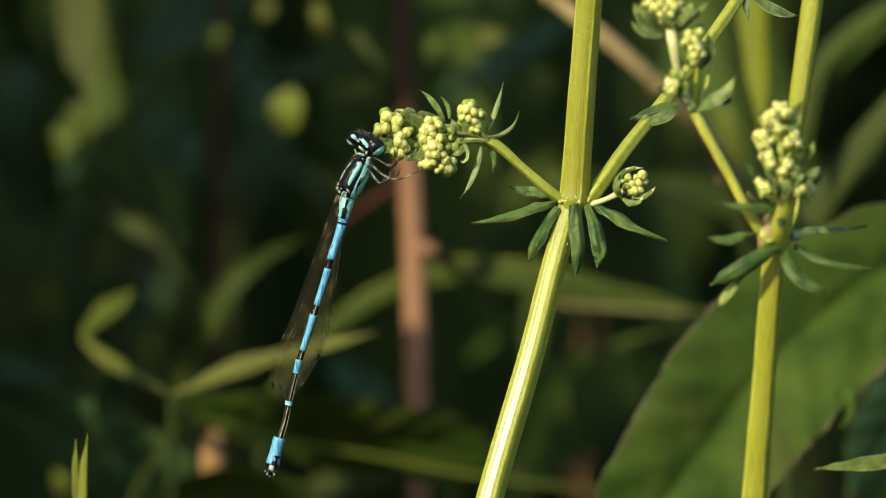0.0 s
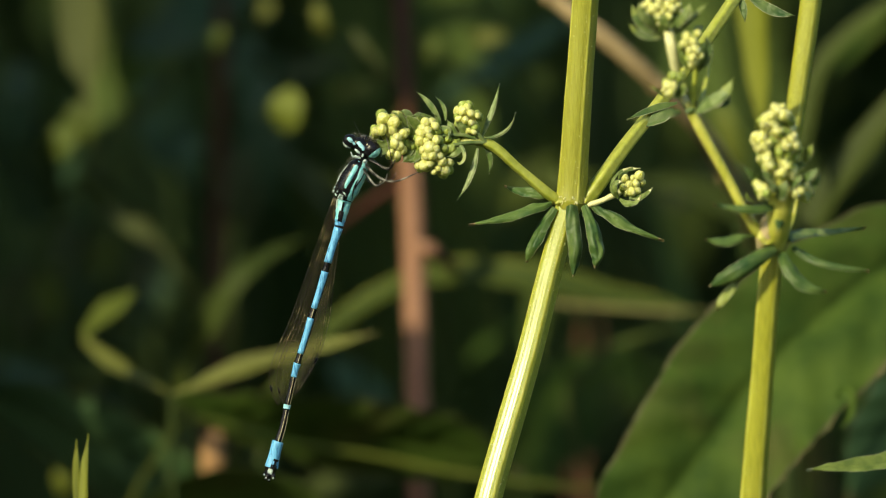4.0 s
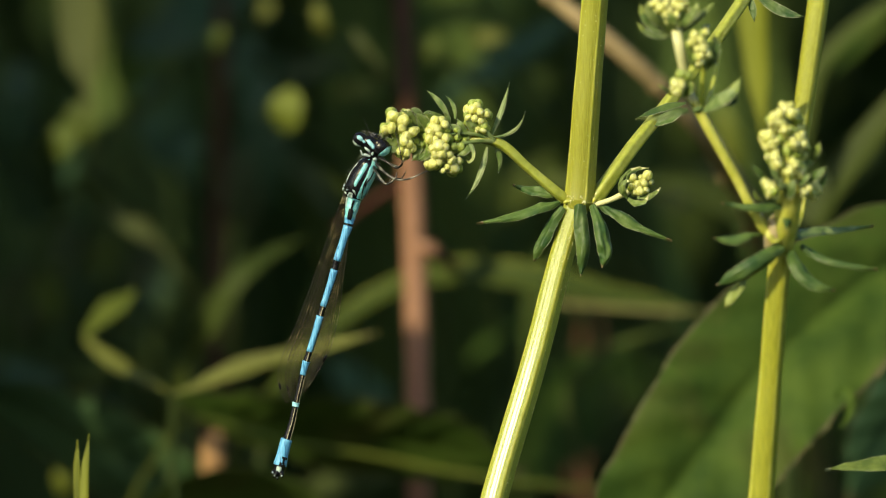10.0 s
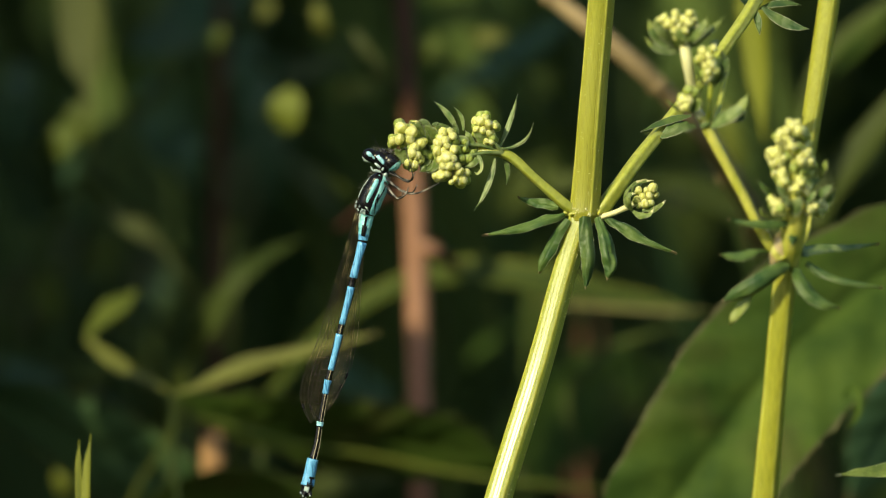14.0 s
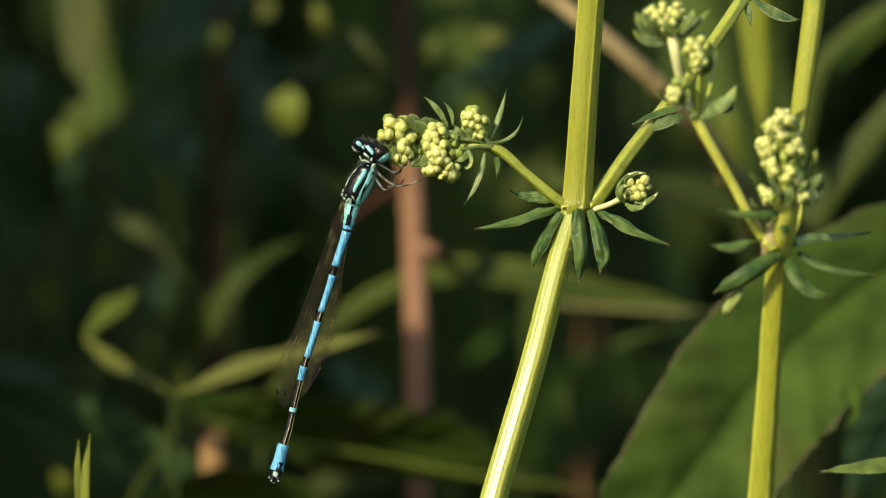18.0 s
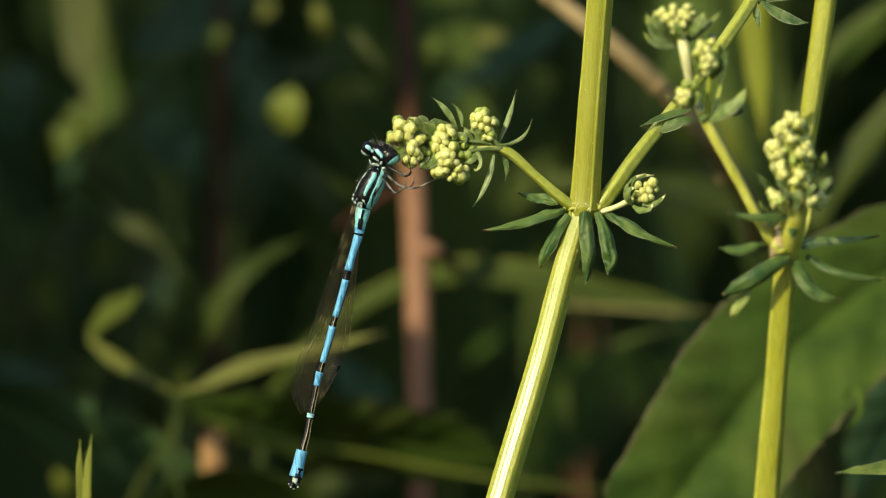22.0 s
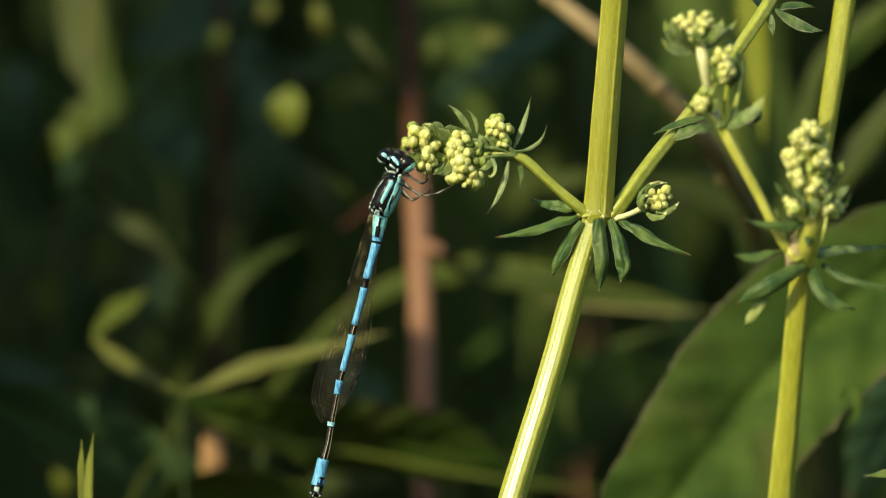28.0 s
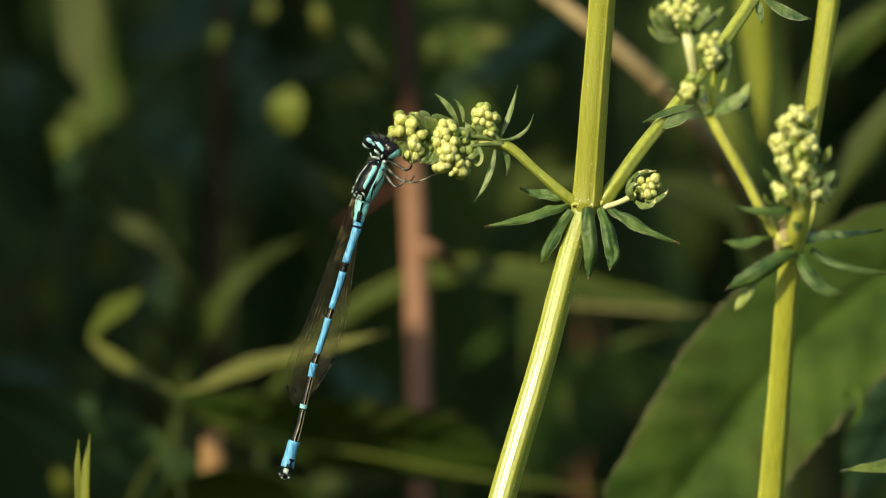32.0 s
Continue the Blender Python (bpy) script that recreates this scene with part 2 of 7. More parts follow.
def ribbon(points, widths, face=(-0.3, -0.9, 0.3), fold=0.15, thick=0.15, steps=18, cols=6, wave=0.0, seed=0, tip_from=0.94, curl=0.0, teeth=0.0, veins=0.0):
    """A leaf blade with two skins: widths and points in millimetres, face is the way its upper side looks."""
    path = smooth_path([vec(p) for p in points], steps)
    f = Vector(face).normalized()
    verts, faces, mats = [], [], []
    for i, p in enumerate(path):
        t = (path[min(i + 1, steps)] - path[max(i - 1, 0)]).normalized()
        side = t.cross(f).normalized()
        nrm = side.cross(t)
        w = max(along(widths, i / steps), 0.02) * MM
        for lay in (1, -1):
            for j in range(cols + 1):
                u = rim_at(j, cols, 0.98 if teeth else 0.9)
                off = fold * abs(u) * w - curl * u * u * w + wave * w * noise.noise(Vector((i / steps * 5 + seed, u * 1.3, seed * 3.1)))
                if veins:
                    off += veins * w * (math.sin(i / steps * 62 - abs(u) * 9) * (0.35 + 0.65 * abs(u)) - 2.2 * max(0.0, 1 - abs(u) * 7))
                if teeth and j in (0, cols):
                    u *= 1 + teeth * (0.4 + noise.noise(Vector((i * 0.55, seed + j, 7.7))))
                th = thick * MM * (1 - u * u) * 0.5 + 0.004 * MM
                verts.append(p + side * (u * w / 2) + nrm * (off + lay * th))
    row = 2 * (cols + 1)
    for i in range(steps):
        tip = i / steps >= tip_from
        for lay in (0, 1):
            for j in range(cols):
                a = i * row + lay * (cols + 1) + j
                q = (a, a + 1, a + row + 1, a + row)
                faces.append(q if lay else q[::-1])
                mats.append(2 if tip else (1 if j in (0, cols - 1) else 0))
        for j in (0, cols):
            a, b = i * row + j, i * row + cols + 1 + j
            q = (a, a + row, b + row, b)
            faces.append(q if j == 0 else q[::-1])
            mats.append(2 if tip else 1)
    return verts, faces, mats


LENS = (0.30, 0.62, 0.88, 1.0, 0.99, 0.88, 0.66, 0.34, 0.0)
SLIM = (0.35, 0.58, 0.76, 0.84, 0.80, 0.66, 0.46, 0.22, 0.0)


def leaf(base, tip, width, bend=(0, 0, 0), face=(-0.35, -0.85, 0.4), fold=0.18, curl=0.0, seed=0, cols=8, thick=0.25, shape=LENS):
    """A narrow pointed leaf from base to tip, bent aside at its middle."""
    a, b = Vector(base), Vector(tip)
    m = (a + b) / 2 + Vector(bend)
    return ribbon([a, (a + m) / 2 + Vector(bend) * 0.25, m, (m + b) / 2 + Vector(bend) * 0.25, b], [w * width for w in shape], face, fold, thick, 26, cols, 0.11, seed, curl=curl)


def specks(points, radii, count, seed, lo=0.0, hi=1.0):
    """Tiny pale prickles on the camera's side of a stem."""
    path = smooth_path(points, 100)
    rnd = random.Random(seed)
    out = []
    for _ in range(count):
        s = rnd.uniform(lo, hi)
        p = path[int(s * 100)]
        a = rnd.choice((0.35, 0.9, 1.75, 2.3, 2.9, 0.1)) + rnd.uniform(-0.12, 0.12)
        r = along(radii, s) * 0.99
        z = rnd.uniform(0.018, 0.042)
        out.append(ball((p.x - math.cos(a) * r, p.y - math.sin(a) * r, p.z), (z * 1.4, z, z), (rnd.uniform(-1, 1), -1, 1), 4, 6))
    return join(*out)


def ball(centre, radii, axis=(0, 0, 1), rows=10, cols=14, limit=180.0, lump=0.0):
    """An ellipsoid, or the cap of one, whose first radius lies along axis; millimetres."""
    z = Vector(axis).normalized()
    x = z.orthogonal().normalized()
    y = z.cross(x)
    c = vec(centre)
    verts, faces = [], []
    for i in range(rows + 1):
        th = radians(limit) * i / rows
        for k in range(cols):
            a = 2 * math.pi * k / cols
            d = z * (math.cos(th) * radii[0]) + x * (math.sin(th) * math.cos(a) * radii[1]) + y * (math.sin(th) * math.sin(a) * radii[2])
            if lump:
                d *= 1 + lump * noise.noise(d * 2.0 + c * 900)
            verts.append(c + d * MM)
    for i in range(rows):
        for k in range(cols):
            l = (k + 1) % cols
            faces.append((i * cols + k, (i + 1) * cols + k, (i + 1) * cols + l, i * cols + l))
    return verts, faces, [0] * len(faces)


def join(*geos):
    verts, faces, mats = [], [], []
    for v, f, m in geos:
        n = len(verts)
        verts += v
        faces += [tuple(i + n for i in q) for q in f]
        mats += m
    return verts, faces, mats


def mesh_of(name, geo, materials):
    me = bpy.data.meshes.new(name)
    me.from_pydata([tuple(v) for v in geo[0]], [], geo[1])
    for m in materials:
        me.materials.append(m)
    top = len(materials) - 1
    me.polygons.foreach_set("material_index", [min(i, top) for i in geo[2]])
    me.polygons.foreach_set("use_smooth", [True] * len(me.polygons))
    me.update()
    return me


def root_of(ob):
    p = Vector((0, 0, 0))
    while ob:
        p = p + ob.location
        ob = ob.parent
    return p


def part(name, geo, materials, parent, label=""):
    """One mesh under a thing or under a part."""
    if not isinstance(materials, (list, tuple)):
        materials = [materials]
    base = root_of(parent)
    ob = new(name, mesh_of(name, ([v - base for v in geo[0]], geo[1], geo[2]), materials))
    ob.parent = parent
    return tagged(ob, label)


def thing(name, base, label, category, group="", kind=""):
    ob = new(name)
    ob.empty_display_size = 0.01
    ob.location = vec(base)
    return tagged(ob, label, category, group, kind)


def whole(name, geo, materials, base, label, category, group="", kind=""):
    """A thing that is one mesh, with its origin at base."""
    b = vec(base)
    ob = new(name, mesh_of(name, ([v - b for v in geo[0]], geo[1], geo[2]), materials if isinstance(materials, (list, tuple)) else [materials]))
    ob.location = b
    return tagged(ob, label, category, group, kind)


def bud_mesh(name, mat):
    """A closed flower bud one millimetre in radius, with four faint petal seams."""
    v, f, m = [], [], []
    rows, cols = 9, 24
    for i in range(rows + 1):
        th = math.pi * i / rows
        for k in range(cols):
            a = 2 * math.pi * k / cols
            r = 1 - 0.15 * math.sin(th) ** 0.7 * max(0.0, math.cos(4 * a)) ** 3 - 0.06 * math.cos(th) + 0.10 * max(0.0, math.cos(th)) ** 4
            v.append(Vector((math.sin(th) * math.cos(a) * r, math.sin(th) * math.sin(a) * r, math.cos(th) * r * 1.04)) * MM)
    for i in range(rows):
        for k in range(cols):
            l = (k + 1) % cols
            f.append((i * cols + k, (i + 1) * cols + k, (i + 1) * cols + l, i * cols + l))
    return mesh_of(name, (v, f, [0] * len(f)), [mat])


BUD_MESH = bud_mesh("flower_bud", BUD)
GREEN_BUD_MESH = bud_mesh("green_bud", BUD_GREEN)
bud_rnd = random.Random(5)


def bud(parent, centre, r, green=False):
    ob = new("green_bud" if green else "flower_bud", GREEN_BUD_MESH if green else BUD_MESH)
    ob.parent = parent
    ob.location = vec(centre) - root_of(parent)
    ob.rotation_euler = (bud_rnd.uniform(0.45, 1.45), bud_rnd.uniform(-0.3, 0.3), bud_rnd.uniform(-1.0, 0.9))
    ob.scale = (r * bud_rnd.uniform(0.92, 1.08), r * bud_rnd.uniform(0.92, 1.08), r * bud_rnd.uniform(1.0, 1.24))
    return ob


def buds(parent, spots, core, depth, green=0.0, size=1.0):
    """Buds on the near side of a clump: x, z and radius of each; deeper towards the clump's rim."""
    for x, z, r in spots:
        d = math.hypot((x - core[0]) / core[2], (z - core[1]) / core[3])
        y = depth + core[2] * 0.55 * min(d, 1.2) ** 2 + bud_rnd.uniform(-0.12, 0.12)
        bud(parent, (x, y, z), r * size, bud_rnd.random() < green)
        g = bud_rnd.uniform(0, 6.3)
        for k in range(2):
            g += 2.4
            bud(parent, (x + math.cos(g) * r * 0.6, y + r * (1.0 + 0.5 * k) + bud_rnd.uniform(0.1, 0.4), z + math.sin(g) * r * 0.6), r * bud_rnd.uniform(0.85, 1.05), bud_rnd.random() < 0.65)


# ---------- ground ----------
ground_geo = ([Vector((x * 600.0, y * 600.0, 0)) for y in (-1, 1) for x in (-1, 1)], [(0, 1, 3, 2)], [0])
whole("ground", ground_geo, SOIL, (0, 0, 0), "dark damp soil under the meadow plants", "ground", kind="structure")

# ---------- bedstraw plant with the damselfly's flower head ----------
MAIN_BASE = (-35.0, -75.0, 0.0)
plant = thing("bedstraw_plant", MAIN_BASE, "bedstraw with ribbed yellow-green stem and cream buds", "plant", "bedstraw plants")
low_stem = part("stem", tube([MAIN_BASE, (-22, -52, 250), (-4.5, -15.1, 430), (4.5, -2.7, 478.2), (8.27, -0.55, 491.08), (10.6, 0, 500.05), (11.7, 0, 503.75)],
                             [1.65, 1.55, 1.35, 1.17, 1.13, 1.08, 1.02, 1.06], 96, 90, 0.062, 4, -0.36, 0.004, 0.95, 0.03), [STEM_LOW, STEM_RIDGE], plant, "shiny ribbed lower stem")
part("stem", tube([(11.85, 0, 503.45), (11.95, 0, 504.45), (12.58, -1, 513.03), (13.27, -2, 521.99), (14.11, -5, 534.83), (14.38, -12, 566.04)],
                  [1.16, 1.36, 1.25, 1.18, 1.18, 1.0, 0.3], 96, 60, 0.008, 4, -0.42, 0.015, 0.95, 0.06), [STEM, STEM_RIDGE], plant)
tagged(part("prickle_row", join(specks([(4.5, -3.9, 478.2), (8.27, -1.25, 491.08), (10.6, -0.1, 500.05), (11.7, 0, 503.75)], [1.17, 1.14, 1.05, 1.05], 170, 3)), PALE_STALK, low_stem, "tiny pale prickles"), kind="stuff")
tagged(part("prickle_row", specks([(11.95, 0, 504.45), (12.58, -1, 513.03), (13.27, -2, 521.99)], [1.27, 1.22, 1.18], 90, 4), PALE_STALK, plant, "tiny pale prickles"), kind="stuff")
part("node", join(ball((11.95, 0, 504.15), (0.42, 1.44, 1.4), (0.1, 0, 1), lump=0.4), *[ball((x, y, z), (r, r * 0.8, r * 0.7), (q, 0, 1), 8, 10, lump=0.9) for (x, y, z), r, q in (
    ((10.4, -0.3, 504.35), 0.32, 1), ((10.74, -0.9, 504.15), 0.24, 1.5), ((13.29, -0.9, 504.25), 0.26, 0.4), ((13.69, -0.6, 504.2), 0.2, 1))]), STEM_RIDGE, plant, "pale swollen leaf joint")
crumb_rnd = random.Random(17)
crumbs = []
for k in range(34):
    a = crumb_rnd.choice((0.2, 0.5, 0.8, 1.0, 1.9, 2.7)) + crumb_rnd.uniform(-0.25, 0.25)
    (cx, _, cz), r = (11.95, 0, 504.2), crumb_rnd.uniform(0.025, 0.065)
    crumbs.append(ball((cx - math.cos(a) * 1.40, -math.sin(a) * 1.38, cz + crumb_rnd.uniform(-0.3, 0.45)), (r * 1.5, r, r), (crumb_rnd.uniform(-1, 1), 0, 1), 6, 8, lump=0.8))
tagged(part("crumb_ring", join(*crumbs), PALE_STALK, plant, "pale crumbs round the leaf joint"), kind="stuff")
UPPER_LEAVES = (
    (((9.71, 0.8, 504.65), (8.56, 1.2, 504.91), (7.31, 1.6, 505.16), (6.07, 2, 505.61)), (0.4, 0.95, 1.1, 1.05, 0.85, 0.45, 0.03), (-0.3, -0.7, 0.6), 0.3),
    (((10.14, -0.5, 504), (8.29, -1.2, 503.44), (6.04, -1.7, 502.74), (2.84, -2, 502.14)), (0.5, 0.9, 1.1, 1.15, 1.0, 0.75, 0.4, 0.03), (-0.35, -0.8, 0.45), 0.35),
    (((10.49, -0.7, 503.65), (9.64, -0.6, 502.35), (8.8, -0.3, 500.8), (8.2, 0, 499.65), (8, 0.2, 498.85)), (0.8, 1.0, 1.25, 1.4, 1.3, 1.05, 0.6, 0.03), (-0.5, -0.8, 0.3), 0.45))
LOWER_LEAVES = (
    (((11.98, -1.6, 503.84), (12.07, -2.2, 502.04), (12.26, -2.6, 500.05), (12.16, -2.6, 498.55), (12.01, -2.5, 497.46)), (1.0, 1.2, 1.3, 1.28, 1.15, 0.9, 0.45, 0.03), (0.05, -0.95, 0.25), 0.5),)
HANGING_LEAVES = (
    (((13.13, -1.2, 503.79), (13.67, -2, 502.29), (14.11, -2.5, 500.55), (14.21, -2.5, 499.3), (13.91, -2.4, 498.26)), (0.65, 0.95, 1.25, 1.4, 1.4, 1.2, 0.75, 0.05), (0.25, -0.9, 0.3), 0.5),
    (((13.79, -0.6, 503.75), (15.53, -1, 502.75), (17.52, -1.3, 501.65), (20.11, -1.4, 500.65)), (0.5, 0.9, 1.15, 1.2, 1.0, 0.7, 0.38, 0.03), (0.1, -0.8, 0.6), 0.35))
for pts, ws, facing, curl in UPPER_LEAVES + LOWER_LEAVES + HANGING_LEAVES:
    part("leaf", ribbon(pts, ws, facing, 0.38, 0.4, 48, 12, 0.24, ws[1] * 7 + curl, 0.93, curl, teeth=0.04), [LEAF, LEAF_RIM, LEAF_TIP], plant)

# flower branch on which the damselfly sits
branch = part("flower_branch", tube([(11.7, 0.2, 503.65), (10.09, -0.6, 504.8), (7.34, -1.2, 507.14), (4.49, -1.6, 509.43), (1.6, -1.2, 509.74), (-3.15, -0.6, 509.74), (-4.15, -0.6, 510.04)],
                                    [0.44, 0.45, 0.38, 0.42, 0.36, 0.25, 0.1], 32, 40, 0.09, 4, 0.4, 0.03, 2, 0.08), STALK, plant, "slender flower stalk with buds")
CLUMP_A = (((-4.55, 0, 511.65), 0.55), ((-3.4, 0, 511.9), 0.35), ((-3.65, 0, 511.25), 0.525), ((-5.25, 0, 510.45), 0.425), ((-4.7, 0, 510.6), 0.425), ((-3.75, 0, 510.55), 0.425), ((-2.8, 0, 510.25), 0.425), ((-3.35, 0, 509.9), 0.45), ((-3.55, 0, 509.45), 0.45), ((-3.15, 0, 509.2), 0.425), ((-3.9, 0, 508.55), 0.375), ((-3.35, 0, 508.4), 0.425), ((-2.85, 0, 508.8), 0.375), ((-3.6, 0, 508.05), 0.275))
CLUMP_B = (((-0.85, 0, 511.25), 0.45), ((-0.3, 0, 511.3), 0.375), ((0, 0, 510.9), 0.4), ((-1.1, 0, 510.7), 0.35), ((-1.25, 0, 510.2), 0.4), ((-0.65, 0, 510.5), 0.4), ((-0.5, 0, 510), 0.325), ((-1.35, 0, 509.6), 0.45), ((-0.75, 0, 509.6), 0.35), ((0.1, 0, 509.7), 0.425), ((-0.5, 0, 509), 0.575), ((-1.05, 0, 508.8), 0.4), ((0.05, 0, 508.9), 0.375), ((-0.25, 0, 508.3), 0.475), ((-0.8, 0, 508.25), 0.375), ((-1, 0, 507.45), 0.525), ((-1.5, 0, 507.4), 0.35), ((-0.5, 0, 507.6), 0.375), ((0.35, 0, 508.25), 0.375), ((0.6, 0, 507.75), 0.4), ((0.8, 0, 507.05), 0.525), ((0.3, 0, 507.15), 0.325), ((-0.1, 0, 506.85), 0.25), ((1.25, 0, 507.7), 0.325))
CLUMP_B_SIDE = (((1.1, 0, 510.4), 0.35), ((1.15, 0, 509.75), 0.325), ((0.8, 0, 508.95), 0.425), ((1.45, 0, 508.9), 0.45), ((0.2, 0, 510.45), 0.4), ((1.75, 0, 509.4), 0.4))
CLUMP_C = (((2.45, 0, 512.27), 0.55), ((2.85, 0, 512.57), 0.4), ((2.10, 0, 511.52), 0.375), ((2.65, 0, 511.43), 0.35), ((3.15, 0, 512.02), 0.425), ((3.75, 0, 511.81), 0.35), ((3.20, 0, 511.18), 0.35), ((3.50, 0, 510.76), 0.4), ((3.40, 0, 510.38), 0.325), ((2.95, 0, 510.51), 0.275))
for clump, core, dep, green, size in ((CLUMP_A, (-3.65, 510.05), -2.6, 0.0, 1.0), (CLUMP_B, (-0.15, 509.15), -3.4, 0.0, 1.0), (CLUMP_B_SIDE, (0.6, 509.4), -2.6, 0.8, 0.95), (CLUMP_C, (3, 511.55), -2.6, 0.06, 0.86)):
    buds(branch, [(p[0], p[2], r) for p, r in clump], (core[0], core[1], 1.8, 2.3), dep, green, size)
for i in range(16):
    u = bud_rnd.random()
    bud(branch, (-4.2 + u * 6.6, bud_rnd.uniform(-1.2, 0.4), 509.7 - 0.2 * u + bud_rnd.uniform(-1.0, 1.0)), bud_rnd.uniform(0.36, 0.5), bud_rnd.random() < 0.85)
TOP_BRACTS = (
    ((0.4, -1.5, 511.43), (-1.65, -1.5, 513.97), 0.65, (0.15, -0.2, 0.2)), ((0.95, -1.8, 511.42), (0.05, -2, 513.47), 0.45, (0.25, 0, 0.2)),
    ((4.19, -1, 510.04), (5.75, -0.5, 514.69), 0.6, (0.1, 0, -0.1)), ((4.29, -2, 509.78), (7.13, -2.4, 512.11), 0.4, (0.5, 0, -0.5)),
    ((3.74, -1.8, 508.93), (1.89, -2.6, 504.34), 0.65, (0.3, 0, -0.2)))
LOW_BRACTS = (
    ((4.39, -1, 509.14), (4.75, -0.8, 506.64), 0.6, (0.3, 0, 0.1)), ((1.99, -2.4, 509.42), (2.49, -3, 507.72), 0.45, (0.25, 0, 0.1)),
    ((-1.8, -0.8, 510.94), (-3.09, -1.4, 512.18), 0.8, (0, -0.5, 0.5)), ((-0.9, -1.4, 511.53), (-2, -2, 511.72), 0.6, (0, -0.2, 0.3)),
    ((-1.8, -0.8, 509.29), (-2.79, -1.8, 507.83), 0.9, (-0.2, -0.4, -0.2)))
INNER_BRACTS = (
    ((-1.65, -0.6, 508.94), (-1.9, -1.6, 507.83), 1.1, (0, -0.5, 0)), ((1.1, -1.4, 510.63), (1.2, -3, 509.71), 0.45, (0.1, -0.2, 0.2)),
    ((3.34, -1.4, 510.13), (1.84, -2.2, 511.32), 0.9, (0, -0.3, 0.3)), ((1.5, -2, 510.12), (0.4, -2.4, 510.92), 0.8, (0, -0.2, 0.1)),
    ((0.35, -1.2, 510.78), (-0.1, -1.8, 512.02), 0.7, (0.1, 0, 0.2)))
for b, t, w, bend in TOP_BRACTS + LOW_BRACTS + INNER_BRACTS:
    part("bract", leaf(b, t, w, bend, (-0.3, -0.9, 0.2), 0.12, 0, seed=w + bend[0], cols=6, shape=SLIM), [BRACT, LEAF_RIM, LEAF_RIM], branch)

for b, t, w, bend in (((-0.7, -1, 509.54), (-2.5, -1.9, 511.9), 0.95, (-0.1, -0.3, 0.4)), ((-0.9, -1, 509.24), (-2.7, -1.9, 507.9), 0.95, (0.1, -0.3, -0.4)), ((-0.6, -0.9, 509.74), (-1.7, -1.9, 512.0), 0.8, (0.2, -0.3, 0.3)),
                      ((-1.1, -1, 508.94), (-1.8, -2, 507.43), 0.8, (0.3, -0.2, -0.2))):
    part("bract", leaf(b, t, w, bend, (-0.5, -0.8, 0.2), 0.3, 0.25, seed=w, cols=8), [THIN_BRACT, LEAF_RIM, LEAF_RIM], branch, "thin pale green bract")
for x0, x1, z0, z1, count in ((-3.2, -1.4, 508.4, 511.6, 16), (0.6, 2.6, 508.6, 511.0, 14), (-4.6, -3.2, 508.8, 511.0, 6)):
    for _ in range(count):
        bud(branch, (bud_rnd.uniform(x0, x1), bud_rnd.uniform(-1.7, -0.6), bud_rnd.uniform(z0, z1)), bud_rnd.uniform(0.36, 0.5), True)
CUP_BRACTS = (
    (((-3.1, -0.8, 509.54), (-2.75, -1.4, 510.78), (-3.09, -2, 511.82), (-3.89, -2.3, 512.16)), (0.5, 0.8, 0.6, 0.05), (-0.2, -0.8, 0.5)),
    (((-1.95, -0.6, 509.44), (-2, -1.1, 510.44), (-2.15, -1.5, 511.33), (-2.54, -1.8, 511.82)), (0.6, 0.95, 0.8, 0.1), (0.1, -0.9, 0.4)),
    (((-2.3, -0.8, 509.54), (-2.15, -1.4, 508.73), (-2.39, -1.9, 508.03), (-2.94, -2.2, 507.73)), (0.5, 0.85, 0.6, 0.05), (0.1, -0.9, -0.1)))
ROUND_BRACTS = (
    (((-1.8, -0.8, 509.29), (-1.35, -1.5, 508.63), (-1.6, -1.9, 508.08), (-2.29, -2.1, 507.78)), (0.6, 0.9, 0.7, 0.05), (0.2, -0.9, 0.1)),
    (((-3.59, -1.2, 509.79), (-4.19, -1.7, 509.43), (-4.69, -2, 509.33), (-5.14, -2.2, 509.77)), (0.6, 0.9, 0.8, 0.2), (-0.2, -0.9, 0.2)))
SIDE_BRACTS = (
    (((-3.39, -1.2, 509.29), (-4.04, -1.8, 508.93), (-4.49, -2.1, 508.73), (-4.79, -2.2, 508.23)), (0.5, 0.9, 0.7, 0.05), (-0.2, -0.9, 0.2)),
    (((2.1, -1.4, 509.53), (1.7, -2, 510.12), (1.35, -2.2, 510.92), (1.1, -2.2, 511.42)), (0.5, 0.8, 0.6, 0.05), (-0.2, -0.9, 0.3)),
    (((2.3, -1.6, 509.43), (2.09, -2.4, 508.92), (1.69, -2.6, 508.42), (1.1, -2.6, 508.17)), (0.45, 0.75, 0.6, 0.05), (-0.1, -0.9, 0.3)))
BACK_BRACTS = (
    (((3.39, -1.2, 509.94), (2.69, -1.8, 510.33), (2.24, -2, 511.02), (1.8, -2, 511.72)), (0.5, 0.85, 0.7, 0.05), (-0.3, -0.8, 0.5)),
    (((0.1, -1.4, 511.33), (-0.45, -1.9, 511.67), (-0.95, -2.2, 511.87), (-1.4, -2.3, 511.97)), (0.4, 0.5, 0.45, 0.03), (-0.2, -0.7, 0.6)))
for pts, ws, facing in CUP_BRACTS + ROUND_BRACTS + SIDE_BRACTS + BACK_BRACTS:
    part("bract", ribbon(pts, ws, facing, 0.28, 0.2, 22, 8, 0.14, ws[1] + ws[2], curl=0.3), [THIN_BRACT, LEAF_RIM, LEAF_RIM], branch, "rounded green bract round the buds")
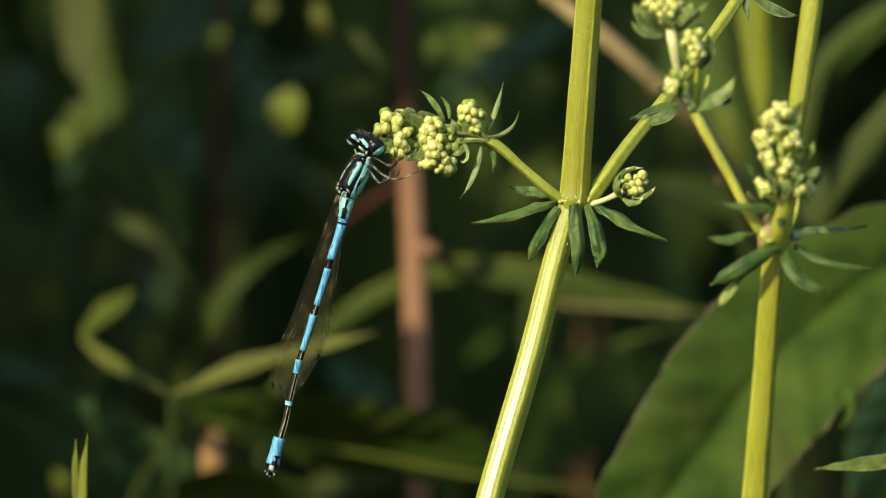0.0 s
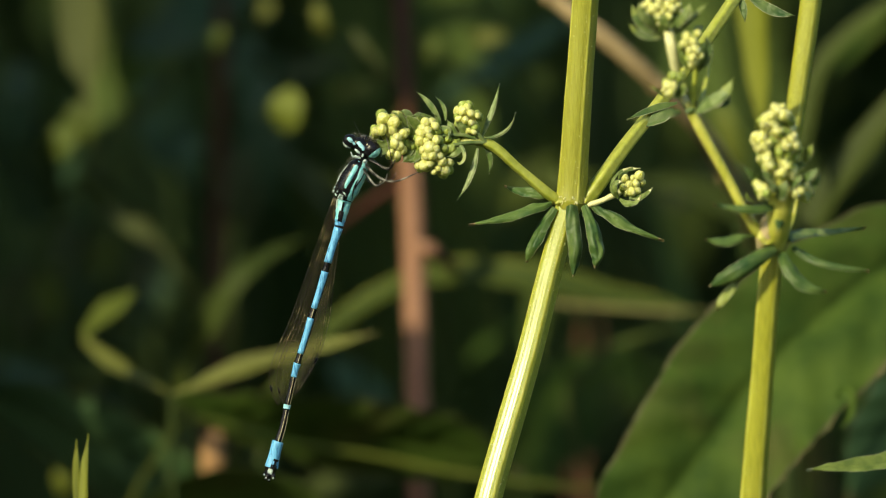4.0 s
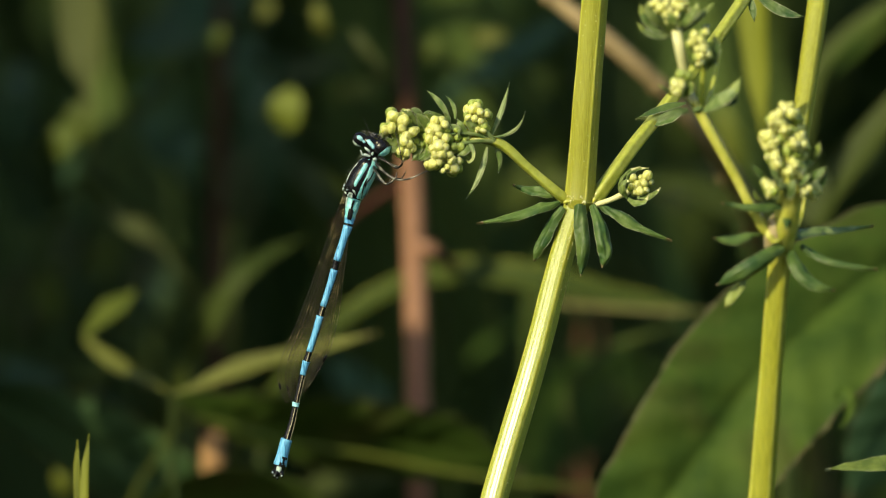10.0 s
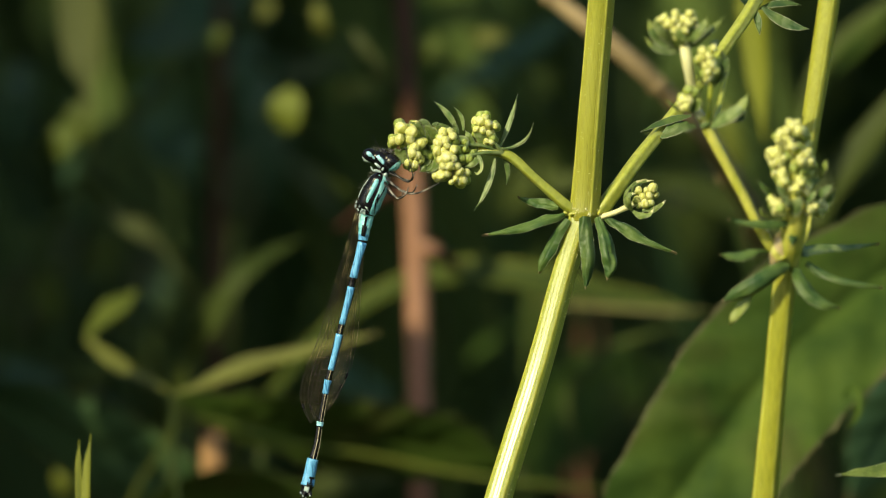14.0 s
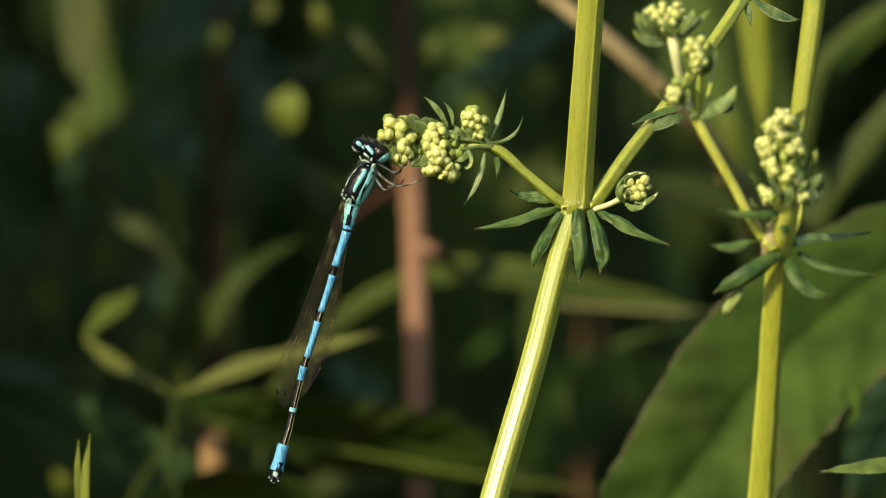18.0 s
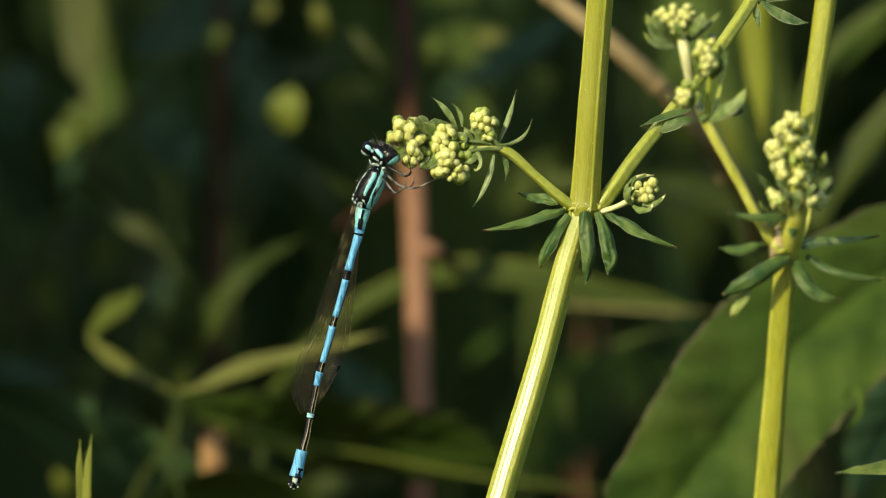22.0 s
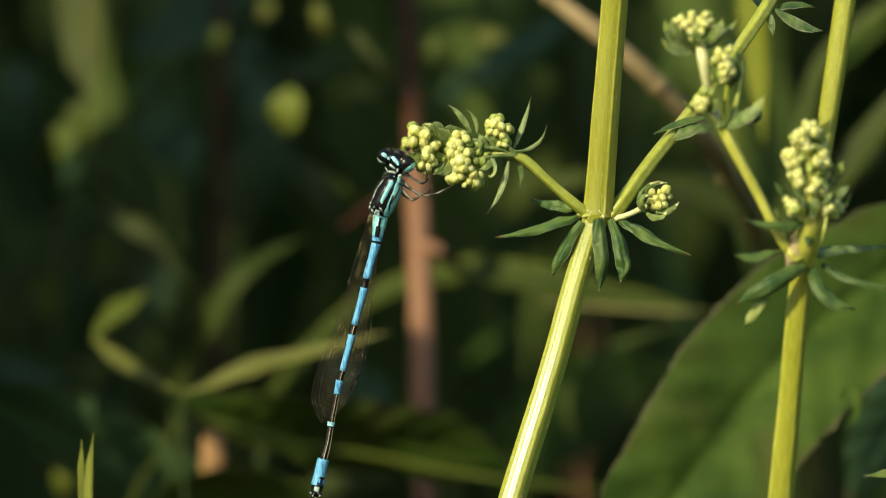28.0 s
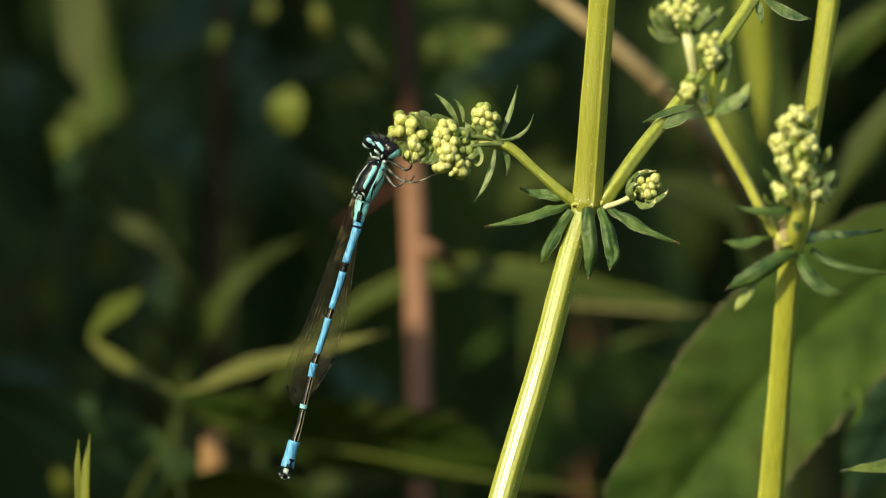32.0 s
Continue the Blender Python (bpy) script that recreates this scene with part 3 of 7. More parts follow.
part("bract", ribbon(((2.24, -2, 509.13), (2.59, -2.8, 508.42), (2.49, -3, 507.82), (2.14, -3, 507.57), (1.89, -3, 507.77)), (0.2, 0.32, 0.3, 0.24, 0.03), (-0.4, -0.8, 0.3), 0.25, 0.15, 20, 6), [LIT_LEAF, LEAF_RIM, LEAF_RIM], branch, "thin curled pale bract")
for a, b, c in (((4.49, -1.8, 509.43), (3.59, -2.2, 510.42), (2.99, -2.2, 511.42)), ((4.49, -1.8, 509.43), (2.84, -2.4, 509.42), (1.1, -2.6, 509.12)), ((4.39, -1.6, 509.53), (2.34, -2, 510.12), (0.1, -2.2, 510.02))):
    part("pedicel", tube([a, b, c], [0.2, 0.18, 0.15], 10, 14), BRACT, branch)

# small side bud
bud_branch = part("bud_branch", tube([(13.39, -0.6, 503.85), (14.83, -1.2, 504.34), (16.08, -1.2, 504.94), (16.88, -1, 505.34)], [0.26, 0.24, 0.3, 0.2], 12, 16), PALE_STALK, plant, "short pale stalk with a bud cup")
for (x, _, z), r in (((17.95, 0, 506.45), 0.44), ((17.1, 0, 505.65), 0.36), ((16.7, 0, 506.25), 0.28), ((18.25, 0, 505.85), 0.26), ((17.3, 0, 505.05), 0.34), ((16.6, 0, 505.45), 0.32), ((17.65, 0, 505.75), 0.3), ((17.4, 0, 506.25), 0.26), ((17.8, 0, 505.15), 0.27), ((16.9, 0, 504.95), 0.26)):
    bud(bud_branch, (x, -1.9 + bud_rnd.uniform(-0.25, 0.25), z), r * 1.12)
    bud(bud_branch, (x - 0.12, -1.5, z - 0.15), r, True)
for pts, ws in ((((16.17, -1.4, 504.44), (15.62, -1.7, 505.04), (15.61, -1.9, 505.94), (16.27, -1.7, 506.79), (17.37, -1.5, 507.19)), (0.25, 0.42, 0.36, 0.26, 0.02)),
                (((16.26, -1.8, 504.34), (16.85, -2.4, 503.99), (17.64, -2.8, 504.04), (18.08, -2.9, 504.73)), (0.3, 0.62, 0.5, 0.04)),
                (((17.06, -1.7, 504.44), (18.05, -2, 504.54), (18.65, -2.2, 504.84), (19.1, -2.2, 505.39)), (0.3, 0.6, 0.5, 0.03)),
                (((16.06, -1.8, 504.54), (15.75, -2.4, 505.23), (15.95, -2.6, 505.83), (16.44, -2.7, 505.93)), (0.3, 0.6, 0.5, 0.04)),
                (((16.38, -1.2, 505.54), (16.48, -1.2, 506.44), (16.98, -1, 506.94), (18.08, -0.8, 507.09)), (0.5, 0.7, 0.5, 0.03))):
    part("bract", ribbon(pts, ws, (-0.3, -0.75, 0.55), 0.3, 0.2, 26, 8, 0.3, ws[1] * 7 + pts[0][2], 0.8, 0.2, teeth=0.12), [THIN_BRACT, LEAF_RIM, PALE_STALK], bud_branch)

# branch that climbs away behind the neighbour's flowers
climber = part("side_branch", tube([(12.6, 0.2, 503.45), (13.7, 0.2, 504.85), (16.38, 1.5, 508.57), (19.8, 4, 512.81), (24.71, 7, 519.32), (27, 9, 522.7), (28.99, 11, 526.41), (32.66, 14, 537.7)],
                                   [0.6, 0.66, 0.6, 0.56, 0.55, 0.55, 0.4, 0.2], 20, 50, 0.12, 4, 0.3), STALK, plant, "ribbed green side branch")
for b, t, w, bend in (((27.3, 9, 522.5), (27.69, 8.5, 520.26), 0.7, (0.1, 0, 0)), ((27.91, 9, 522.7), (32.12, 8, 520.76), 1, (0.1, 0, -0.5)), ((27.69, 10, 522.58), (31.49, 10, 522.93), 0.7, (0, 0, 0.3)),
                      ((27.03, 10, 522.53), (25.55, 11, 524.38), 0.8, (-0.1, 0, 0.3)), ((21.43, 3, 512.9), (16.94, 2, 511.43), 0.75, (0, 0, 0.15)), ((21.08, 3, 512.3), (18.66, 2.4, 510.83), 1.4, (0, -0.3, 0))):
    part("leaf", leaf(b, t, w, bend, (-0.3, -0.85, 0.4), 0.15, 0, seed=w), [LEAF, LEAF_RIM, LEAF_RIM], climber)

# ---------- second bedstraw plant ----------
R_NEAR = -28.0                             # how far nearer the second plant stands
RIGHT_BASE = (18.0, -33.0, 0.0)
plant_two = thing("bedstraw_plant", RIGHT_BASE, "bedstraw with slim yellow stem and forked bud heads", "plant", "bedstraw plants")
part("stem", tube([RIGHT_BASE, (20, -31, 200), (24, -28, 400), (27.26, -24, 478.61), (28, -25, 488.42), (28.73, -26, 498.11), (29.03, -26, 500.77)],
                  [1.5, 1.4, 1.3, 1.2, 1.08, 0.98, 0.98, 1.05], 48, 80, 0.03, 4, -0.5, 0.02, 0.92, 0.04), [STEM_TWO, STEM_RIDGE], plant_two)
tagged(part("prickle_row", specks([(27.26, -24, 478.61), (28, -25, 488.42), (28.73, -26, 498.11)], [1.1, 1.0, 0.98], 60, 6), PALE_STALK, plant_two, "tiny pale prickles"), kind="stuff")
part("stem", tube([(28.98, -26, 500.05), (29.38, -23, 502.48), (31.04, -19, 511.52), (32.59, -16, 521.61), (34.04, -14, 532.47), (36.04, -8, 561.43)], [1.0, 0.95, 0.85, 0.92, 0.8, 0.25], 48, 50, 0.03, 4, -0.35, 0.02, 0.92, 0.04), [STEM_TWO, STEM_RIDGE], plant_two)
part("node", join(ball((28.87, -26.2, 500.34), (0.6, 1.08, 1.05), (0.1, 0, 1), lump=0.35), ball((28.3, -27.2, 500.72), (0.42, 0.36, 0.3), (1, 0, 1), 8, 10, lump=0.5), ball((29.27, -27.1, 500.82), (0.3, 0.25, 0.25), (1, 0, 1), 8, 10, lump=0.5)), STEM_RIDGE, plant_two, "pale swollen leaf joint")
JOINT_LEAVES = (
    (((29.39, -29, 503.71), (27.73, -29.6, 503.47), (25.8, -29.8, 503.51), (23.74, -29.5, 503.85)), (0.5, 0.8, 0.92, 0.85, 0.5, 0.03), (-0.2, -0.75, 0.5), 0.3, LEAF),
    (((27.32, -27.6, 501.16), (26.08, -28.6, 501.06), (24.77, -29, 500.67), (23.03, -29.2, 500.87)), (0.12, 0.45, 0.85, 0.98, 0.75, 0.06), (-0.3, -0.8, 0.4), 0.3, LEAF),
    (((29.01, -27.6, 500), (27.53, -28.6, 499.13), (26.07, -29, 498.22), (24.77, -28.8, 497.54), (23.4, -28.2, 496.91)), (1.0, 1.4, 1.5, 1.45, 1.15, 0.1), (-0.2, -0.8, -0.35), 0.5, LEAF))
UNDER_LEAVES = (
    (((25.87, -27.8, 497.64), (25.29, -27.8, 496.57), (24.53, -27.4, 495.61), (24.1, -27.2, 494.88)), (0.35, 0.9, 1.1, 0.8, 0.03), (-0.45, -0.8, 0.4), 0.2, LIT_LEAF),
    (((30.1, -24.5, 501.02), (31.88, -22.5, 501.36), (34.13, -21, 501.51), (37.15, -19, 501.9)), (1.1, 1.1, 0.85, 0.55, 0.05), (-0.1, -0.85, 0.5), 0.2, BRACT),
    (((30.67, -26, 500.15), (32.42, -27, 499.08), (34.56, -27.6, 498.5), (37.06, -28, 498.17)), (0.6, 0.8, 0.7, 0.5, 0.05), (-0.1, -0.7, 0.7), 0.3, LEAF))
SPREAD_LEAVES = (
    (((29.71, -27, 499.66), (30.29, -28.4, 498.31), (31.42, -29, 497.06), (33.35, -29, 496.39)), (0.9, 1.35, 1.4, 1.1, 0.08), (0.2, -0.8, 0.55), 0.4, LEAF),
    (((29.53, -28, 503.43), (29.35, -29, 502.55), (29.23, -29.4, 501.59)), (0.4, 0.95, 0.8, 0.05), (0.3, -0.9, 0.1), 0.3, LEAF))
for pts, ws, facing, curl, mat in JOINT_LEAVES + UNDER_LEAVES + SPREAD_LEAVES:
    part("leaf", ribbon(pts, ws, facing, 0.3, 0.4, 36, 10, 0.13, ws[1] * 5 + curl, 0.95, curl, teeth=0.03), [mat, LEAF_RIM, LEAF_TIP], plant_two)
part("sheath", tube([(27.74, -26.8, 500.05), (28.15, -27.4, 501.11), (28.48, -27.6, 502.22), (28.78, -27.4, 503.14)], [0.4, 0.8, 0.7, 0.2], 18, 20, 0.04, 5), SHEATH, plant_two, "pinkish sheath at the joint")
# Small pale ball standing in for a white highlight on the sheath.
part("joint", ball((28.51, -28.2, 500.63), (0.34, 0.16, 0.16), (1, 0, 0.5), lump=0.4), FORK, plant_two, "pale spot at the stalk joint")
part("side_stalk", tube([(29.22, -26, 500.63), (30.36, -24, 501.89), (30.89, -23, 503.21), (31.08, -23, 504.42)], [0.2, 0.2, 0.18, 0.12], 12, 16), FORK, plant_two, "pale short stalk")
part("joint", ball((27.94, -28, 501.01), (0.62, 0.34, 0.34), (0.5, 0, -1), lump=0.5), FORK, plant_two, "pale spot at the stalk joint")
spike = part("flower_branch", tube([(28.91, -26.4, 500.3), (29.25, -27.6, 501.98), (29.65, -29.4, 504.86), (29.36, -30, 508.23), (29.16, -30, 510.88)], [1.0, 1.1, 0.9, 0.45, 0.2], 20, 30, 0.04, 4, 0.3), FORK, plant_two, "flower stalk with a bud spike")
SPIKE = (((29.16, -30, 511.98), 0.57971), ((29.64, -30, 511.6), 0.483092), ((28.59, -30, 511.45), 0.434783), ((28.11, -30, 511.12), 0.531401), ((28.68, -30, 510.88), 0.434783), ((29.07, -30, 510.25), 0.410628), ((27.72, -30, 509.67), 0.57971), ((27.34, -30, 509.48), 0.386473), ((28.01, -30, 508.9), 0.531401), ((27.58, -30, 508.71), 0.386473), ((30.37, -30, 509.58), 0.483092), ((29.84, -30, 509), 0.434783), ((30.66, -30, 508.9), 0.483092), ((28.2, -30, 507.89), 0.483092), ((27.77, -30, 507.99), 0.338164), ((28.44, -30, 507.31), 0.434783), ((29.89, -30, 507.17), 0.483092), ((29.45, -30, 506.64), 0.434783), ((30.27, -30, 506.64), 0.434783))
SPIKE_SIDE = (((27.72, -30, 505.44), 0.483092), ((28.15, -30, 504.96), 0.434783), ((27.77, -30, 504.81), 0.338164), ((31.09, -30, 505.1), 0.483092), ((31.62, -30, 505.49), 0.483092), ((31.43, -30, 504.76), 0.434783), ((30.66, -30, 504.86), 0.386473), ((27.34, -30, 505.82), 0.289855), ((31.96, -30, 505.1), 0.338164))
SPIKE_GREEN = (((30.13, -30, 511.17), 0.483092), ((29.74, -30, 510.15), 0.410628), ((28.68, -30, 509.43), 0.434783), ((29.36, -30, 508.42), 0.434783), ((30.17, -30, 508.23), 0.434783))
for clump, green in ((SPIKE, 0.05), (SPIKE_SIDE, 0.1), (SPIKE_GREEN, 1.0)):
    for (x, y, z), r in clump:
        y = -31.4 + 0.28 * (x - 29.3) ** 2 + 0.9 * green + bud_rnd.uniform(-0.2, 0.2)
        a = bud_rnd.uniform(0, 6.3)
        for k in range(5):
            a, q = a + 1.7, r * (0.0, 0.75, 0.8, 0.75, 0.7)[k]
            bud(spike, (x + math.cos(a) * q, y + 0.22 * k * r, z - 0.15 + math.sin(a) * q), r * (0.92, 0.66, 0.62, 0.7, 0.66)[k], bud_rnd.random() < green + 0.1 * k)
for i in range(34):
    bud(spike, (29.3 + bud_rnd.uniform(-1.4, 1.4), R_NEAR + bud_rnd.uniform(-1.6, -0.2), 506.5 + bud_rnd.random() * 4.6), bud_rnd.uniform(0.4, 0.55), bud_rnd.random() < 0.7)
SPIKE_BRACTS = (
    (((31.51, -29, 507.57), (31.78, -29.6, 508.14), (32.15, -30, 509.1)), (0.3, 0.8, 0.7, 0.03), LIT_LEAF),
    (((30.43, -28.4, 506.8), (31.03, -29, 507.18), (31.71, -29, 507.37)), (0.7, 0.9, 0.6, 0.05), LEAF),
    (((30.89, -29, 505.93), (31.76, -30, 506.21), (32.71, -30.4, 506.97)), (0.5, 0.95, 0.8, 0.03), LEAF),
    (((31.61, -29, 504.96), (32.37, -29.4, 505.54), (32.84, -29.6, 506.55)), (0.4, 0.7, 0.5, 0.03), LEAF),
    (((27.85, -29, 505.83), (27.05, -30, 506.3), (26.17, -30.4, 507.26)), (0.5, 0.7, 0.5, 0.03), LEAF))
SPIKE_FOOT_BRACTS = (
    (((29.56, -29.6, 504.29), (29.59, -31.4, 505.14), (29.96, -31.8, 505.91)), (0.6, 1.2, 0.9, 0.05), BRACT),
    (((29.18, -29.6, 504.29), (28.92, -31.4, 505.24), (28.23, -31.8, 505.71)), (0.5, 0.9, 0.6, 0.05), BRACT),
    (((27.18, -29, 504.1), (26.68, -29.4, 504.38), (26.48, -29.6, 505.06)), (0.25, 0.35, 0.3, 0.03), LIT_LEAF),
    (((28.94, -29.6, 505.92), (28.36, -31, 506.2), (27.77, -31.4, 506.77)), (0.5, 0.8, 0.6, 0.04), BRACT),
    (((30.24, -29.6, 505.34), (30.76, -31, 505.91), (31.32, -31.4, 506.29)), (0.5, 0.9, 0.6, 0.04), BRACT))
for pts, ws, mat in SPIKE_BRACTS + SPIKE_FOOT_BRACTS:
    part("bract", ribbon(pts, ws, (-0.2, -0.85, 0.35), 0.25, 0.2, 22, 8, 0.13, ws[1] * 9 + pts[0][0], curl=0.25), [mat, LEAF_RIM, LEAF_RIM], spike)

fork = part("flower_branch", tube([(28.72, -26.4, 500.24), (27.67, -27.5, 501.4), (24.74, -28.5, 506.56), (21.97, -29, 511.61), (21.49, -29, 512.58)], [0.46, 0.46, 0.43, 0.47, 0.35], 24, 30, 0.05, 4, -0.2, 0.04, 2, 0.05), FORK, plant_two, "forked flower stalk with bud heads")
part("stalk", tube([(21.88, -29, 511.81), (20.98, -28.2, 513.31), (20.55, -30, 515.06), (19.99, -31.2, 517.83), (19.74, -29.5, 519.79)], [0.35, 0.38, 0.42, 0.46, 0.35], 14, 24), PALE_STALK, fork, "pale sunlit stalk")
part("stalk", tube([(21.97, -29, 511.81), (22.05, -29.6, 513.53), (22.23, -30, 515.93), (22.33, -30, 517.37)], [0.22, 0.2, 0.2, 0.15], 12, 20), STALK, fork)
part("stalk", tube([(22.46, -29, 511.85), (23.12, -26, 514.08), (23.77, -24, 517.02)], [0.22, 0.2, 0.15], 12, 16), STALK, fork)
for base, top, r0, r1 in (((19.85, -29, 518.07), (19.52, -29, 520.38), 0.4, 1.05), ((22.26, -30.6, 515.53), (22.22, -30.6, 517.65), 0.3, 0.95), ((20.62, -29, 512.96), (20.43, -29, 514.22), 0.35, 0.8)):
    part("cup", tube([base, tuple((a + b) / 2 for a, b in zip(base, top)), top], [r0, (r0 + r1) * 0.62, r1], 16, 12, 0.06, 5), BUD_GREEN, fork, "pale green flower cup")
HEAD_A = (((18.48, -30, 520.55), 0.434783), ((18.96, -30, 520.84), 0.434783), ((19.35, -30, 520.36), 0.434783), ((19.68, -30, 520.93), 0.386473), ((18.96, -30, 519.97), 0.386473), ((18.09, -30, 520.16), 0.386473), ((20.16, -30, 520.65), 0.434783), ((19.88, -30, 519.97), 0.386473), ((20.6, -30, 520.93), 0.386473), ((17.71, -30, 520.84), 0.386473), ((19.39, -30, 519.59), 0.338164), ((18.48, -30, 519.59), 0.338164), ((20.89, -30, 520.36), 0.386473), ((18.09, -30, 521.03), 0.386473), ((19.06, -30, 521.42), 0.434783), ((20.26, -30, 521.42), 0.434783))
HEAD_B = (((21.37, -30, 518.24), 0.483092), ((21.22, -30, 517.61), 0.434783), ((21.95, -30, 517.76), 0.458937), ((22.19, -30, 517.08), 0.483092), ((21.85, -30, 516.41), 0.434783), ((22.33, -30, 518.48), 0.386473), ((22.52, -30, 516.6), 0.386473), ((21.95, -30, 515.98), 0.338164), ((21.61, -30, 516.99), 0.386473))
HEAD_C = (((20.26, -30, 514.92), 0.483092), ((20.79, -30, 514.73), 0.434783), ((19.78, -30, 514.1), 0.483092), ((20.26, -30, 514.05), 0.531401), ((20.07, -30, 513.43), 0.434783), ((19.59, -30, 513.72), 0.338164))
for clump, core, near in ((HEAD_A, 19.6, -31.4), (HEAD_B, 22.0, -32.0), (HEAD_C, 20.3, -31.0)):
    for (x, y, z), r in clump:
        bud(fork, (x, near + 0.3 * (x - core) ** 2 + bud_rnd.uniform(-0.2, 0.2), z - 0.1), r * 0.9, bud_rnd.random() < 0.12)
        bud(fork, (x + bud_rnd.uniform(-0.35, 0.35), near + 0.2 + 0.3 * (x - core) ** 2, z + bud_rnd.uniform(-0.5, 0.1)), r * 0.65, bud_rnd.random() < 0.3)
        bud(fork, (x + bud_rnd.uniform(-0.25, 0.25), near + 0.6 + 0.3 * (x - core) ** 2, z + bud_rnd.uniform(-0.3, 0.2)), r * 0.9, bud_rnd.random() < 0.6)
HEAD_BRACTS = (
    (((19.64, -30, 518.34), (18.31, -31, 518.12), (17.2, -31.4, 518.45), (16.42, -31.6, 519.35)), (0.4, 0.75, 0.7, 0.45, 0.03), BRACT),
    (((19.24, -30.4, 518.52), (17.97, -31.2, 518.88), (17.14, -31.6, 519.83), (16.71, -31.8, 520.89)), (0.5, 1.1, 1.0, 0.7, 0.03), BRACT),
    (((19.04, -30.8, 518.8), (18.05, -31.8, 519.54), (17.47, -32, 520.3), (17.38, -32, 521.07)), (0.5, 0.9, 0.7, 0.03), THIN_BRACT),
    (((20.02, -30, 518.43), (21.06, -30.6, 519.09), (22.11, -31, 519.95), (23.26, -31, 521.1)), (0.4, 0.75, 0.7, 0.5, 0.03), BRACT))
NECK_BRACTS = (
    (((20, -30.8, 518.8), (20.84, -31.6, 519.45), (21.41, -32, 520.21), (21.7, -32, 521.07)), (0.5, 0.9, 0.8, 0.03), THIN_BRACT),
    (((19.6, -31.2, 518.69), (19.48, -32.2, 519.43), (19.57, -32.4, 520.01)), (0.7, 1.1, 0.6, 0.03), THIN_BRACT),
    (((20.6, -30, 515.21), (21.07, -30.4, 516.02), (20.77, -30.6, 516.78)), (0.2, 0.3, 0.2, 0.03), BRACT),
    (((22.25, -29.6, 515.36), (21.35, -30.6, 515.92), (21, -31, 516.77), (21.05, -31, 517.83)), (0.4, 0.7, 0.6, 0.03), THIN_BRACT))
FORK_BRACTS = (
    (((22.44, -29.6, 515.36), (22.99, -30.6, 516.3), (23.17, -31, 517.25), (22.97, -31, 518.41)), (0.5, 1.0, 0.9, 0.03), BRACT),
    (((22.32, -30.4, 515.54), (22.19, -31.6, 516.18), (22.46, -32, 516.85)), (0.6, 0.9, 0.6, 0.03), THIN_BRACT),
    (((22.71, -30, 519.01), (22.31, -30.6, 518.8), (21.92, -31, 518.5)), (0.3, 0.6, 0.5, 0.03), BRACT),
    (((20.61, -29.6, 513.14), (21.06, -30.6, 513.61), (21.24, -31, 514.37)), (0.5, 0.9, 0.7, 0.03), THIN_BRACT),
    (((19.55, -29.6, 513.05), (18.96, -30.2, 513.52), (18.27, -30.6, 513.99)), (0.15, 0.3, 0.3, 0.03), BRACT))
FORK_LEAVES = (
    (((20.8, -29.6, 511.8), (19.81, -30.6, 511.59), (18.36, -31, 511.1), (16.49, -31, 511.05)), (0.6, 0.9, 0.6, 0.25, 0.03), BRACT),
    (((22.25, -29.4, 511.7), (23.38, -30.4, 512.46), (24.51, -31, 513.22), (25.42, -31.2, 514.66)), (0.45, 1.0, 1.25, 0.9, 0.03), BRACT),
    (((22.46, -29, 512.1), (23.3, -29.6, 512.66), (24.74, -30, 512.66), (25.22, -30, 513.52)), (0.5, 1.0, 0.9, 0.03), LEAF))
for pts, ws, mat in HEAD_BRACTS + NECK_BRACTS + FORK_BRACTS + FORK_LEAVES:
    part("bract", ribbon(pts, ws, (-0.2, -0.85, 0.35), 0.25, 0.2, 26, 8, 0.13, ws[1] * 9 + pts[0][0], 0.7, 0.25), [mat, LEAF_RIM, LIT_LEAF], fork)
part("joint", ball((21.76, -29.6, 511.89), (0.4, 0.26, 0.26), (1, 0, 0.5), lump=0.5), BRACT, fork, "green stalk joint")
part("cup", tube([(19.78, -30, 518.24), (19.54, -30, 519.01), (19.39, -30, 519.97)], [0.5, 1.15, 1.5], 18, 14, 0.06, 5), THIN_BRACT, fork, "pale green flower cup")

# ---------- damselfly ----------
FLY_BASE = (-6.89, -1.4, 506.04)
fly = thing("damselfly", FLY_BASE, "blue and black damselfly clinging to the bud head", "damselfly")
BODY = Vector((0.29, 0.0, 0.957))           # towards the head
ACROSS = Vector((0.957, 0.0, -0.29))
DORSAL = (-0.6 * ACROSS + Vector((0, -0.8, 0))).normalized()
LATERAL = (0.8 * ACROSS + Vector((0, -0.6, 0))).normalized()


def skin(points, radii, s0, s1, a0, a1, lift=0.0, rows=14, cols=14, flat=1.0):
    """A patch of a lofted body: s along it, a in degrees round it from the back to the flank, lift above it; millimetres."""
    path = smooth_path([vec(p) for p in points], 60)
    verts, faces = [], []
    for i in range(rows + 1):
        s = s0 + (s1 - s0) * i / rows
        k = min(int(s * 60), 59)
        p = path[k].lerp(path[k + 1], s * 60 - k)
        r = along(radii, s)
        for j in range(cols + 1):
            a = radians(a0 + (a1 - a0) * j / cols)
            edge = 1.0 if 0 < i < rows and 0 < j < cols else 0.0
            rr = (r + lift * (edge * 1.3 - 0.3)) * MM
            verts.append(p + DORSAL * (math.cos(a) * rr) + LATERAL * (math.sin(a) * rr * flat))
    for i in range(rows):
        for j in range(cols):
            a = i * (cols + 1) + j
            faces.append((a, a + 1, a + cols + 2, a + cols + 1))
    return verts, faces, [0] * len(faces)


